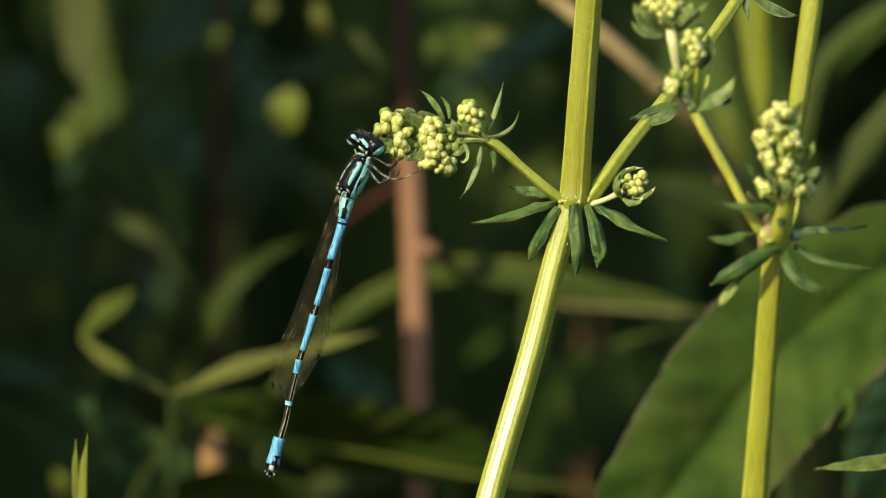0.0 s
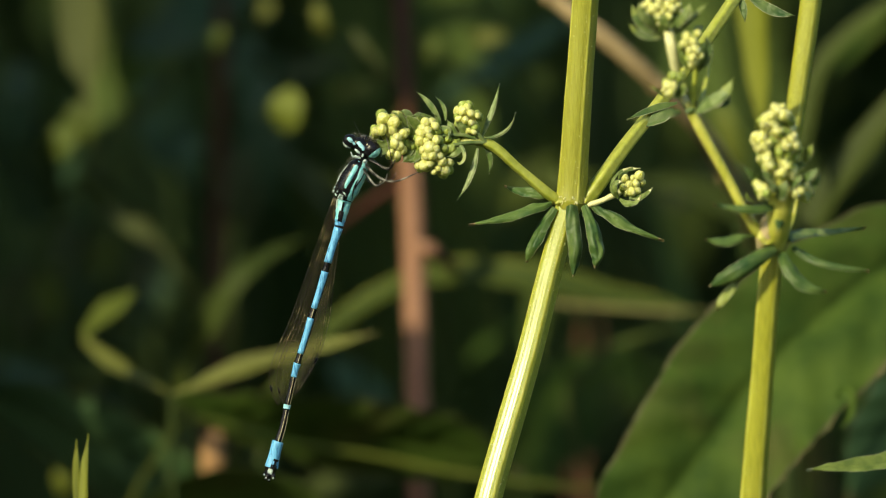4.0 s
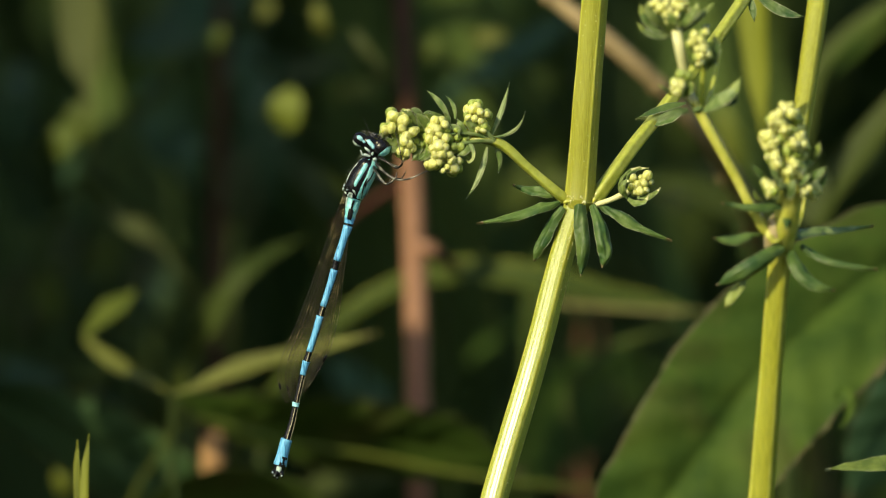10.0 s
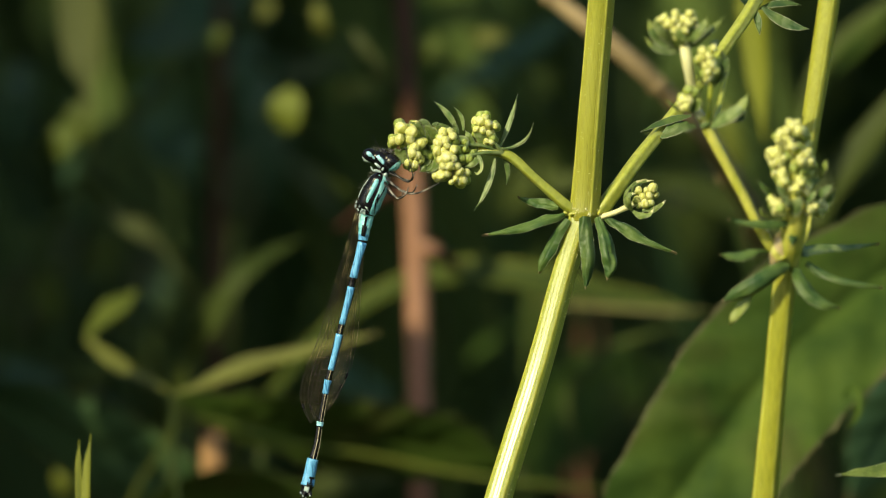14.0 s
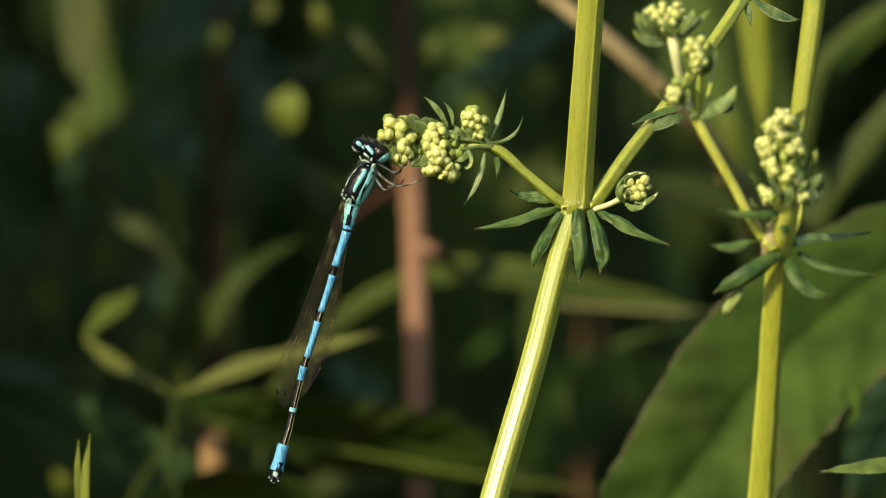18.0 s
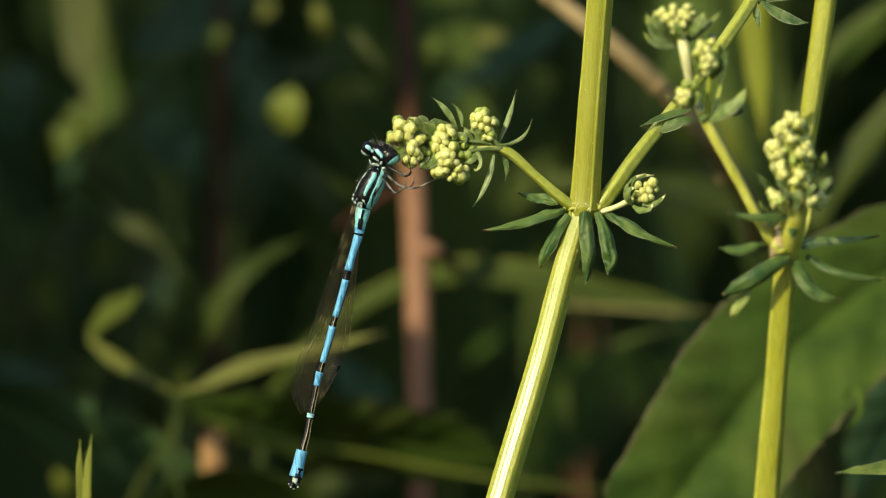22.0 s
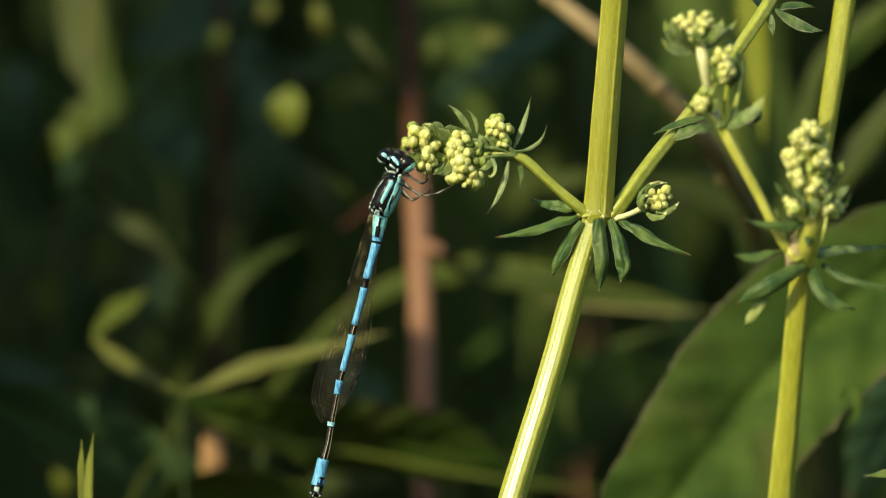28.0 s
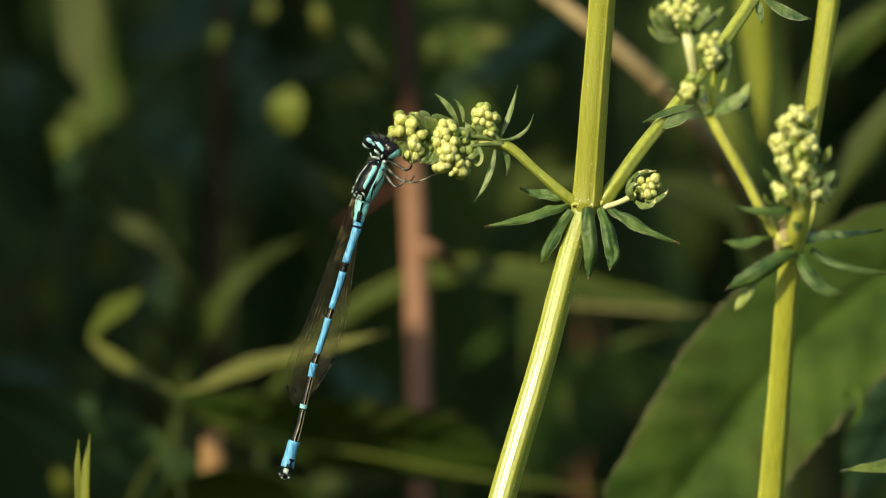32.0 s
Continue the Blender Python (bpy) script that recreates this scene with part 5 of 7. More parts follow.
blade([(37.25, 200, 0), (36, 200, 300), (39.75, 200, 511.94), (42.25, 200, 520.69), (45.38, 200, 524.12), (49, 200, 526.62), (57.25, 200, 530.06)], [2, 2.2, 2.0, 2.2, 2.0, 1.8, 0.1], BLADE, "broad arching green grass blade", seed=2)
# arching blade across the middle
# The rim takes the lit grass tone as its sunlit edge.
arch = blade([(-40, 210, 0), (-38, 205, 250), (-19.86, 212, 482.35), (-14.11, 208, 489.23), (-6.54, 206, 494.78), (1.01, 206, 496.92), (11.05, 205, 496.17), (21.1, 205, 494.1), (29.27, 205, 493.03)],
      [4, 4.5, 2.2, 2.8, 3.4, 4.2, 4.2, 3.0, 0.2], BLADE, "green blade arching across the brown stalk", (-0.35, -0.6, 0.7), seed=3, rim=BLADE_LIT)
part("dry_edge", ribbon([(9.78, 203, 494.17), (14.15, 202, 493.86), (19.79, 202, 493.42), (24.82, 203, 493.1), (29.62, 204, 492.97)], [0.1, 0.5, 0.7, 0.7, 0.1], (-0.4, -0.7, 0.6), 0.1, 0.2, 30, 4), BLADE_DRY, arch, "pale dry edge")
blade([(36, 224, 0), (32, 222, 300), (16.32, 220, 474.56), (14.41, 220, 483.49), (18.23, 220, 487.95), (27.16, 220, 491.65)], [1.0, 0.9, 0.5, 1.3, 1.6, 0.2], BLADE, "dim green blade under the arch", (-0.3, -0.7, 0.6), seed=4)
# Added blade that draws the lit lower edge of the wide drooping leaf.
blade([(-52, 182, 0), (-50, 181, 250), (-32.71, 180, 474.95), (-27.17, 179, 481.58), (-21.64, 178, 480.38), (-16.14, 178, 478.91), (-8.8, 178, 477.69), (0.98, 178, 475.73), (8.92, 178, 474.51), (18.09, 178, 474.02)], [2, 1, 0.3, 0.4, 0.9, 1.1, 1.2, 1.3, 1.2, 0.2], BLADE_MID, "long low blade added as the drooping leaf's lit edge", (-0.3, -0.4, 0.9), seed=20)
# pale folded blade on the shaded side
fold_plant = thing("reed_shoot", (-28.14, 150, 0), "shoot with pale folded yellow-green leaves", "grass")
fx = -28.14
part("stem", tube([(fx, 150, 0), (fx, 150, 250), (-28.02, 150, 472.75), (-28.38, 150, 479.87), (-28.26, 150, 484.62)], [0.9, 0.6, 0.3, 0.28, 0.28], 10, 30), CULM, fold_plant)
part("leaf", ribbon([(-28.86, 150, 484.98), (-31.67, 158, 486.17), (-35.44, 171, 487.8), (-38.67, 179, 490.09)], [0.3, 1.25, 1.7, 0.7], (-0.3, -0.8, 0.6), 0.2, 0.2, 24, 4), BLADE_PALE, fold_plant)
part("leaf", ribbon([(-38.67, 179, 490.03), (-37.56, 182, 491.47), (-35.92, 184, 493.17), (-33.52, 186, 495.38)], [0.7, 2.4, 3.4, 0.8], (-0.45, -0.85, 0.3), 0.2, 0.2, 24, 4), BLADE_MID, fold_plant)
part("leaf", ribbon([(-28.62, 150, 484.74), (-26.36, 150, 485.33), (-22.8, 150, 486.82), (-18.62, 149, 488.2), (-12.98, 148, 489.57), (-6.63, 147, 491.3)], [0.2, 0.6, 1.7, 2.3, 1.5, 1.2, 0.1], (-0.4, -0.8, 0.4), 0.2, 0.2, 36, 6), [BLADE_PALE, BLADE_DRY, BLADE_DRY], fold_plant)


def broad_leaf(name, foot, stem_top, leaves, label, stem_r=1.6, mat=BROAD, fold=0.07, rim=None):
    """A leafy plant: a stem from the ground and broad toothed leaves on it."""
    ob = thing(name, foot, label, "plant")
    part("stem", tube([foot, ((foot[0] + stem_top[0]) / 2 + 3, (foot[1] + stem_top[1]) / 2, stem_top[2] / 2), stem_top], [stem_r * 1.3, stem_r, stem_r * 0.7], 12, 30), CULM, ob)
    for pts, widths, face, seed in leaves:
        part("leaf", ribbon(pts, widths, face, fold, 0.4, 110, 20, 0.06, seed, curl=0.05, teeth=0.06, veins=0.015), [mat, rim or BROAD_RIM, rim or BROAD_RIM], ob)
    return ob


big_leaf = broad_leaf("broad_leaved_plant", (70, 140, 0), (55.4, 90, 503.39), [
    ([(55.4, 90, 503.39), (51.95, 88, 502.28), (42.87, 84, 497.85), (34.81, 80, 491.42), (28.97, 78, 485.35), (25.87, 77, 481.03), (20.59, 76, 474.21), (14, 75, 466.15)], [1, 5, 12.6, 16.0, 16.0, 15.0, 12.8, 0.6], (0.05, -0.97, 0.22), 5)], "plant with one large toothed green leaf", fold=0.2)
broad_leaf("broad_leaved_plant", (120, 190, 0), (65.23, 170, 492.79), [
    ([(65.23, 170, 492.79), (58.86, 165, 489.81), (51.36, 160, 485.06), (45.86, 158, 479.1), (42.78, 156, 472.57)], [3, 12, 12, 9, 1], (0.62, -0.75, 0.05), 6)], "shaded broad leaf under the larger one", 1.6, BROAD_SHADE)
part("torn_edge", ribbon([(37.91, 74, 485.63), (38.63, 73, 486.41), (39.4, 72, 485.67), (39.35, 72, 483.92), (38.41, 73, 482.81)], [0.5, 0.9, 1.1, 0.9, 0.2], (-0.6, -0.6, 0.4), 0.3, 0.3, 16, 6), BROAD, big_leaf, "curled torn edge of the leaf")
tip_leaf = broad_leaf("broad_leaved_plant", (85, 40, 0), (48.26, 25, 481.75), [
    ([(48.26, 25, 481.75), (44.08, 24, 480.74), (39.87, 22, 480.27), (36.74, 21, 480.09), (34.39, 20, 479.96)], [1, 2.8, 1.8, 1.0, 0.05], (-0.45, -0.75, 0.5), 8)], "leaf tip catching the sun", 1.0, TIP_GREEN, 0.25, LEAF_RIM)
# Added leaf: it covers the broken stalk's lower part, which is in shadow.
broad_leaf("broad_leaved_plant", (60, 330, 0), (28.42, 320, 485.37), [
    ([(28.42, 320, 485.37), (22.66, 312, 484.08), (15.61, 305, 481.08), (10.04, 300, 475.32), (6.59, 298, 466.44)], [1, 8, 12, 10, 0.3], (0.3, -0.9, 0.2), 10)], "wide leaf added to stand in for deep shade")
broad_leaf("broad_leaved_plant", (-60, 188, 0), (-29.21, 186, 484.04), [
    ([(-29.21, 186, 484.04), (-20.56, 185, 481.47), (-10.09, 184, 479.89), (0.37, 184, 478.41), (8.98, 184, 475.46)], [2, 9, 13, 11, 0.3], (0.25, -0.6, -0.75), 9)], "wide drooping leaf in deep shade", 0.5)
SHADE_LEAVES = (
    ((-95, 340, 0), [(-63.84, 330, 487.36), (-55.17, 326, 483.18), (-47.26, 322, 479.73), (-39.48, 320, 474.87), (-31.72, 318, 467.93)], [2, 7, 9, 8, 0.3], (0.2, -0.9, 0.3), 31, "blue-green leaf lying in shade"),
    ((-50, 350, 0), [(-26.05, 345, 462.86), (-31.63, 340, 467.3), (-37.91, 336, 472.38), (-44.93, 334, 475.26), (-52.64, 332, 476.72)], [2, 8, 9, 7, 0.3], (0.1, -0.95, 0.3), 32, "blue-green leaf lying in shade"),
    ((-40, 360, 0), [(-23.39, 355, 536.17), (-28.32, 350, 531.7), (-32.52, 346, 528.72), (-37.36, 345, 525.98), (-39.97, 344, 524.95)], [2, 6, 7, 4, 0.3], (0.2, -0.95, 0.1), 33, "blue-green leaf hanging in shade"))
HANGING_SHADE_LEAVES = (
    ((25, 335, 0), [(17.31, 326, 529.91), (11.64, 322, 526.02), (6.71, 318, 522.99), (2.16, 316, 520.16), (-2.02, 314, 517.13)], [1, 2.8, 3.2, 2.4, 0.2], (0.2, -0.9, 0.2), 34, "narrow blue-green leaf in shade"),
    ((-75, 380, 0), [(-26.62, 370, 504.46), (-25.07, 366, 511.73), (-22.8, 362, 518.96), (-19.14, 360, 526.17)], [2, 7, 7, 0.3], (0.3, -0.95, 0.0), 35, "blue-green leaf hanging in shade"))
for foot, pts, widths, face, sd, lab in SHADE_LEAVES + HANGING_SHADE_LEAVES:
    broad_leaf("broad_leaved_plant", foot, pts[0], [(pts, widths, face, sd)], lab, 1.2, BROAD_SHADE)
# Added out of view: its leaf shades the brown stalk's lower part.
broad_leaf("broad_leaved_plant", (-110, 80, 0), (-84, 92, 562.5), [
    ([(-84, 92, 562.5), (-84, 92, 556), (-84, 92, 545), (-84, 92, 529), (-84, 92, 506)], [5, 8, 9, 9, 0.3], (-0.54, -0.69, 0.2), 41)], "unseen leafy plant added to shade the brown stalk", 1.6)
# Likewise added out of view, to shade the upper stalk.
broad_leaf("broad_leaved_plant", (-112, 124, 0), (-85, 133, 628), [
    ([(-85, 133, 628), (-85, 133, 619), (-85, 133, 606), (-85, 133, 593), (-85, 133, 580)], [3, 9, 10, 9, 4], (-0.54, -0.69, 0.2), 43)], "unseen leafy plant added to shade the brown stalk", 1.4)
# leaves turned from the sun at the foot of the stump
broad_leaf("broad_leaved_plant", (-46, 176, 0), (-33.08, 173, 471.36), [
    ([(-33.08, 173, 471.36), (-27.58, 172, 473.82), (-22.09, 171, 474.33), (-16.02, 171, 473.12), (-11.17, 171, 470.32)], [1, 6, 8, 6, 0.3], (0.25, -0.6, -0.75), 44)], "low leaf turned from the sun", 1.0)
broad_leaf("broad_leaved_plant", (-75, 205, 0), (-52.86, 202, 485.03), [
    ([(-52.86, 202, 485.03), (-45.3, 201, 481.92), (-37.75, 200, 478.19), (-30.25, 200, 473.81), (-25.25, 200, 469.44)], [2, 10, 13, 10, 0.3], (0.3, -0.6, -0.7), 45)], "blue-green leaf turned from the sun", 1.0, BROAD_SHADE)
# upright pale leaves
# The blade tone sets how lit each leaf looks.
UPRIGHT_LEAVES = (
    ([(-60, 236, 0), (-58, 234, 300), (-38.62, 230, 468.52), (-39.91, 230, 514.87), (-40.36, 230, 518.6), (-40.56, 230, 521.44), (-40.81, 230, 524.85), (-41.07, 230, 530.96), (-41.33, 230, 537.4)], [4, 2, 0.04, 0.04, 1.6, 4.6, 5.6, 5.6, 2], BLADE_DIM, "pale green upright leaf out of focus", 11),
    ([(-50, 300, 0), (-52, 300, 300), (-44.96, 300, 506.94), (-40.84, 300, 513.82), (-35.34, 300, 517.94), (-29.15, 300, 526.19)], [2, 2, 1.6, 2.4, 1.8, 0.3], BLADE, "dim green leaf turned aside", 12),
    ([(-26, 246, 0), (-26, 244, 300), (-28.26, 242, 494.86), (-32.11, 240, 500.06), (-35.69, 240, 502.99), (-39.26, 240, 504.94)], [2, 1.6, 0.2, 0.7, 2.7, 0.3], BLADE_DIM, "dim green leaf turned aside", 13))
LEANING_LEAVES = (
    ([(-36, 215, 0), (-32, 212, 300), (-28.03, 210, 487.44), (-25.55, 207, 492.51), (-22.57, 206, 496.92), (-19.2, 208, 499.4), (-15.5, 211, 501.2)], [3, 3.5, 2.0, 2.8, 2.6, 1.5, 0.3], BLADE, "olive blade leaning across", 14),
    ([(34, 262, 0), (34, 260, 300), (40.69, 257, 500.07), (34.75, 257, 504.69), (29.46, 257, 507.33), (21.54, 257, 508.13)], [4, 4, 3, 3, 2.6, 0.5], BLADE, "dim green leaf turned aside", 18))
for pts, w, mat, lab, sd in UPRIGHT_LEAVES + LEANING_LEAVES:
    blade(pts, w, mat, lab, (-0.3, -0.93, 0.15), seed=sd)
# leaf tips of thin shoots, sunlit or dim


def shoot_leaf(x, y, z, half_wide, half_high, tilt, mat, label):
    """A thin shoot from the ground that ends in one rounded leaf, leaning by tilt degrees."""
    s, c = math.sin(radians(tilt)), math.cos(radians(tilt))
    shoot = thing("leaf_shoot", (x + 14, y + 26, 0), label, "plant", "leafy shoots")
    spots = [(x + s * u * half_high, y + v, z + c * u * half_high) for u, v in ((-1, 1.5), (-0.45, 0.4), (0.4, 0), (1, 0.6))]
    part("stem", tube([(x + 14, y + 26, 0), (x + 11, y + 24, z * 0.6), (x + 4, y + 12, z - half_high * 1.6), spots[0]], [0.8, 0.6, 0.3, 0.2], 8, 24), CULM, shoot)
    part("leaf", ribbon(spots, [half_wide * 0.7, half_wide * 1.9, half_wide * 1.8, half_wide * 0.35], (0.05, -0.6, 0.8) if y > 288 else (-0.35, -0.92, 0.15), 0.08, 0.3, 16, 6, 0.1, x + z), mat, shoot)


SUNLIT, DIM, TEAL_LEAF = "thin shoot with a sunlit rounded leaf", "thin shoot with a dim green leaf", "thin shoot with a leaf in blue-green shade tone"
# Each leaf's tone is picked for how much light it seems to get.
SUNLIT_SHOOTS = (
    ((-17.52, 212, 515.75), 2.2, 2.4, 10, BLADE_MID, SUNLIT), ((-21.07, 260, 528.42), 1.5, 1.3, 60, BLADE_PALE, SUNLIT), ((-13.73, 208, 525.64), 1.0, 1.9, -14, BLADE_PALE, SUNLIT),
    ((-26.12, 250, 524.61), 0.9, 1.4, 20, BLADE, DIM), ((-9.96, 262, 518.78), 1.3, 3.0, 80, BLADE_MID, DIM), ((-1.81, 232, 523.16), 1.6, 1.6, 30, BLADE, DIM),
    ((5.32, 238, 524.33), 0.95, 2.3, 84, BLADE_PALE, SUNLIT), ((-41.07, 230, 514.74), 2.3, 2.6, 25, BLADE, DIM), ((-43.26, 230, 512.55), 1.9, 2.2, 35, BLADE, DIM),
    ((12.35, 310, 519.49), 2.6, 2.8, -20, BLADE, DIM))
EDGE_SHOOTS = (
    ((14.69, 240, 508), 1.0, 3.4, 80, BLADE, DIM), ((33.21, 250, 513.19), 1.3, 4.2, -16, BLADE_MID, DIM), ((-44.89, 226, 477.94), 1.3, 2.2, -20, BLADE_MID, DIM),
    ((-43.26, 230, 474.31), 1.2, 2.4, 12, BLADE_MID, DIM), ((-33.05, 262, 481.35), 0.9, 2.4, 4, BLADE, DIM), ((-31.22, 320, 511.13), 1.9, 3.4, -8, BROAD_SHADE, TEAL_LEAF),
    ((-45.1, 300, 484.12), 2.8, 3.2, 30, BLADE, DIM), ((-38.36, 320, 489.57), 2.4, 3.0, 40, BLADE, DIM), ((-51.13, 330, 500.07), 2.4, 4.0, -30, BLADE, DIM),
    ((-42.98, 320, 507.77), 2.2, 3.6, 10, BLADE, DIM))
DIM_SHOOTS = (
    ((-8.24, 222, 522.1), 0.55, 4.0, -38, BLADE_DIM, DIM), ((-12.44, 226, 507.76), 0.5, 3.6, -52, BLADE, DIM), ((-32.91, 360, 528.71), 4.4, 4.0, 60, BROAD_SHADE, TEAL_LEAF),
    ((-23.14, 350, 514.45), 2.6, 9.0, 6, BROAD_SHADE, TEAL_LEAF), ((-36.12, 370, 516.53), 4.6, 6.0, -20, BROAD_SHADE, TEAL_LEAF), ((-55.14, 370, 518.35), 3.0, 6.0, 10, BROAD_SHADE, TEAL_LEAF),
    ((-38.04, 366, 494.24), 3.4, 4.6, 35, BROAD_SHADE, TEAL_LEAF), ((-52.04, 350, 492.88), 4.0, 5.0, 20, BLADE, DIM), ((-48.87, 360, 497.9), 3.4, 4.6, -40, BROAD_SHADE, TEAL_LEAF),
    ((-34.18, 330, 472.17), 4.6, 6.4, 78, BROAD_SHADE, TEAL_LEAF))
# The last three leaves are added to cover sunlit grass in dark gaps.
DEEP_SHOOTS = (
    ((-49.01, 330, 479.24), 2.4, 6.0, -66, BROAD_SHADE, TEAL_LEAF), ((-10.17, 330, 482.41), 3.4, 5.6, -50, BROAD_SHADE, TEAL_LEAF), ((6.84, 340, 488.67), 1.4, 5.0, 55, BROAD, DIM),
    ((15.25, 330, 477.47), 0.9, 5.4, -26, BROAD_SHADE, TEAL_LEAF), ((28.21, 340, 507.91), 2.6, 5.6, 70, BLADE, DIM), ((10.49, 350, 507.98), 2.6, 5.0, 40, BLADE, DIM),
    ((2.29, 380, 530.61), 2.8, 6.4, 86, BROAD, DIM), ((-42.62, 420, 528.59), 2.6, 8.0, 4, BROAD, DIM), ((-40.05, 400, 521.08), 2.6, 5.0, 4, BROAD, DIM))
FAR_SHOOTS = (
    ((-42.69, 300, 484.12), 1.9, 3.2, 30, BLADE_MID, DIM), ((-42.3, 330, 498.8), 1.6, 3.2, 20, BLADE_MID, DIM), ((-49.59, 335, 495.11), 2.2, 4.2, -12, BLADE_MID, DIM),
    ((51.29, 300, 525.51), 1.0, 5.0, 46, BROAD, DIM), ((50.57, 330, 509.96), 3.0, 7.0, 48, BLADE, DIM), ((-9.54, 260, 473.24), 1.6, 7.0, 80, BLADE, DIM), ((32.42, 350, 507.98), 3.0, 5.0, 60, BLADE_DIM, DIM),
    ((-47.37, 338, 500.07), 2.6, 4.6, -10, BLADE_DIM, DIM), ((-53.13, 335, 493.69), 2.6, 5.0, 14, BLADE_DIM, DIM), ((-21.71, 350, 512.29), 2.2, 7.0, 6, BROAD_SHADE, TEAL_LEAF),
    ((-15.82, 330, 522.67), 1.8, 5.0, 74, BLADE_DIM, DIM), ((-25.22, 340, 507.91), 2.0, 5.6, -4, BLADE_DIM, DIM), ((-16.03, 345, 507.94), 2.0, 5.0, -40, BLADE_DIM, DIM),
    ((-24.73, 350, 522.35), 2.4, 5.0, -8, BROAD_SHADE, TEAL_LEAF), ((-37.86, 345, 497.92), 2.4, 5.0, 30, BLADE_DIM, DIM), ((-45.57, 350, 507.98), 3.0, 4.6, -20, BROAD_SHADE, TEAL_LEAF))
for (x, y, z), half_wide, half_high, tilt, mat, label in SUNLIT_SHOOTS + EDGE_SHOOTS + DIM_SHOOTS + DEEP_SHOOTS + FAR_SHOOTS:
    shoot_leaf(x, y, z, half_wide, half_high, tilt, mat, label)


def stand(name, count, xs, ys, heights, width, seed, label, lean_most=0.4, n=9):
    """A thick growth of blades and leaves that nobody could count."""
    rnd = random.Random(seed)
    verts, faces = [], []
    for _ in range(count):
        x, y = rnd.uniform(*xs), rnd.uniform(*ys)
        if name == "short_grass":
            turn, far = rnd.uniform(0, 6.283), xs[1] * rnd.random() ** 0.75
            x, y = math.cos(turn) * far, math.sin(turn) * far
            if math.hypot(x, y + 0.8) < 0.3:
                continue
        h, w, a, lean = rnd.uniform(*heights), rnd.uniform(*width), rnd.uniform(0, 6.3), rnd.uniform(0.02, lean_most)
        b = a + rnd.uniform(-1.2, 1.2)
        side, way = Vector((math.cos(b + 1.57), math.sin(b + 1.57), 0)), Vector((math.cos(a), math.sin(a), 0))
        k = len(verts)
        tip = Vector((x, y, 0)) + way * h * lean
        if name == "meadow":
            if abs(x) < 0.5 and -1.7 < y < 0.5 or y > 0 and abs(x) < 0.7 or -1.6 < x < 0.3 and -1.8 < y < 0.3 and x < -y * 0.4 and h > 0.45:
                continue
        elif name == "tall_grass" and ys[0] < 0.4 and (tip.y < 0.02 or abs(tip.x) < 0.075 + 0.06 * abs(tip.y)):
            continue
        for i in range(n + 1):
            s = i / n
            c = Vector((x, y, 0)) + way * (h * lean * s ** 2.2) + Vector((0, 0, h * (s - 0.25 * lean * s ** 3)))
            ww = w * (0.5 + 1.3 * s) * (1 - s ** 3) + 0.0002
            verts += [c - side * ww / 2 + way * ww * 0.12, c, c + side * ww / 2 + way * ww * 0.12]
        for i in range(n):
            q = k + i * 3
            faces += [(q, q + 1, q + 4, q + 3), (q + 1, q + 2, q + 5, q + 4)]
    return whole(name, (verts, faces, [0] * len(faces)), THICKET, (0, 0, 0), label, "grass", kind="stuff")


stand("tall_grass", 900, (-0.30, 0.30), (0.42, 0.95), (0.35, 0.85), (0.012, 0.030), 21, "dense dark green meadow growth in shade")
stand("tall_grass", 1100, (-0.9, 0.9), (0.95, 1.9), (0.5, 1.1), (0.008, 0.022), 22, "dense dark green meadow growth in shade")
# Unseen side stands, added so that shade falls on the plants behind.
stand("tall_grass", 300, (-0.42, -0.085), (0.04, 0.24), (0.62, 0.95), (0.006, 0.014), 267, "unseen tall growth added at the sides for shade", 0.16)
stand("tall_grass", 300, (0.12, 0.5), (0.0, 0.5), (0.4, 0.7), (0.006, 0.014), 24, "unseen tall growth added at the sides for shade", 0.2)
stand("tall_grass", 2500, (-6.0, 6.0), (1.9, 7.0), (0.5, 1.0), (0.01, 0.03), 25, "meadow growth further off")
stand("meadow", 26000, (-6.0, 6.0), (-6.0, 1.9), (0.2, 0.6), (0.005, 0.016), 26, "meadow growth around the clearing", 0.4, 5)
stand("short_grass", 16000, (-2.8, 2.8), (-2.8, 2.8), (0.06, 0.28), (0.004, 0.010), 27, "short green grass covering the clearing", 0.7, 5)
stand("short_grass", 14000, (-8.0, 8.0), (-8.0, 8.0), (0.08, 0.35), (0.006, 0.016), 28, "short green grass under the meadow", 0.7, 4)


# ---------- swaying in the wind ----------
def turned(base, pivot, dx, dz, deg):
    b, p = vec(base), vec(pivot)
    return Matrix.Translation(Vector((dx, 0, dz)) * MM + p) @ Matrix.Rotation(radians(deg), 4, "Y") @ Matrix.Translation(b - p)


def shift(dx, dz, root=(0, 0, 0)):
    return Matrix.Translation(Vector((root[0] + dx, root[1], root[2] + dz)) * MM)


def lean(deg):
    p = vec((11.8, 0, 504.35)) - vec(MAIN_BASE)
    return Matrix.Translation(p) @ Matrix.Rotation(radians(deg), 4, "Y") @ Matrix.Translation(-p)


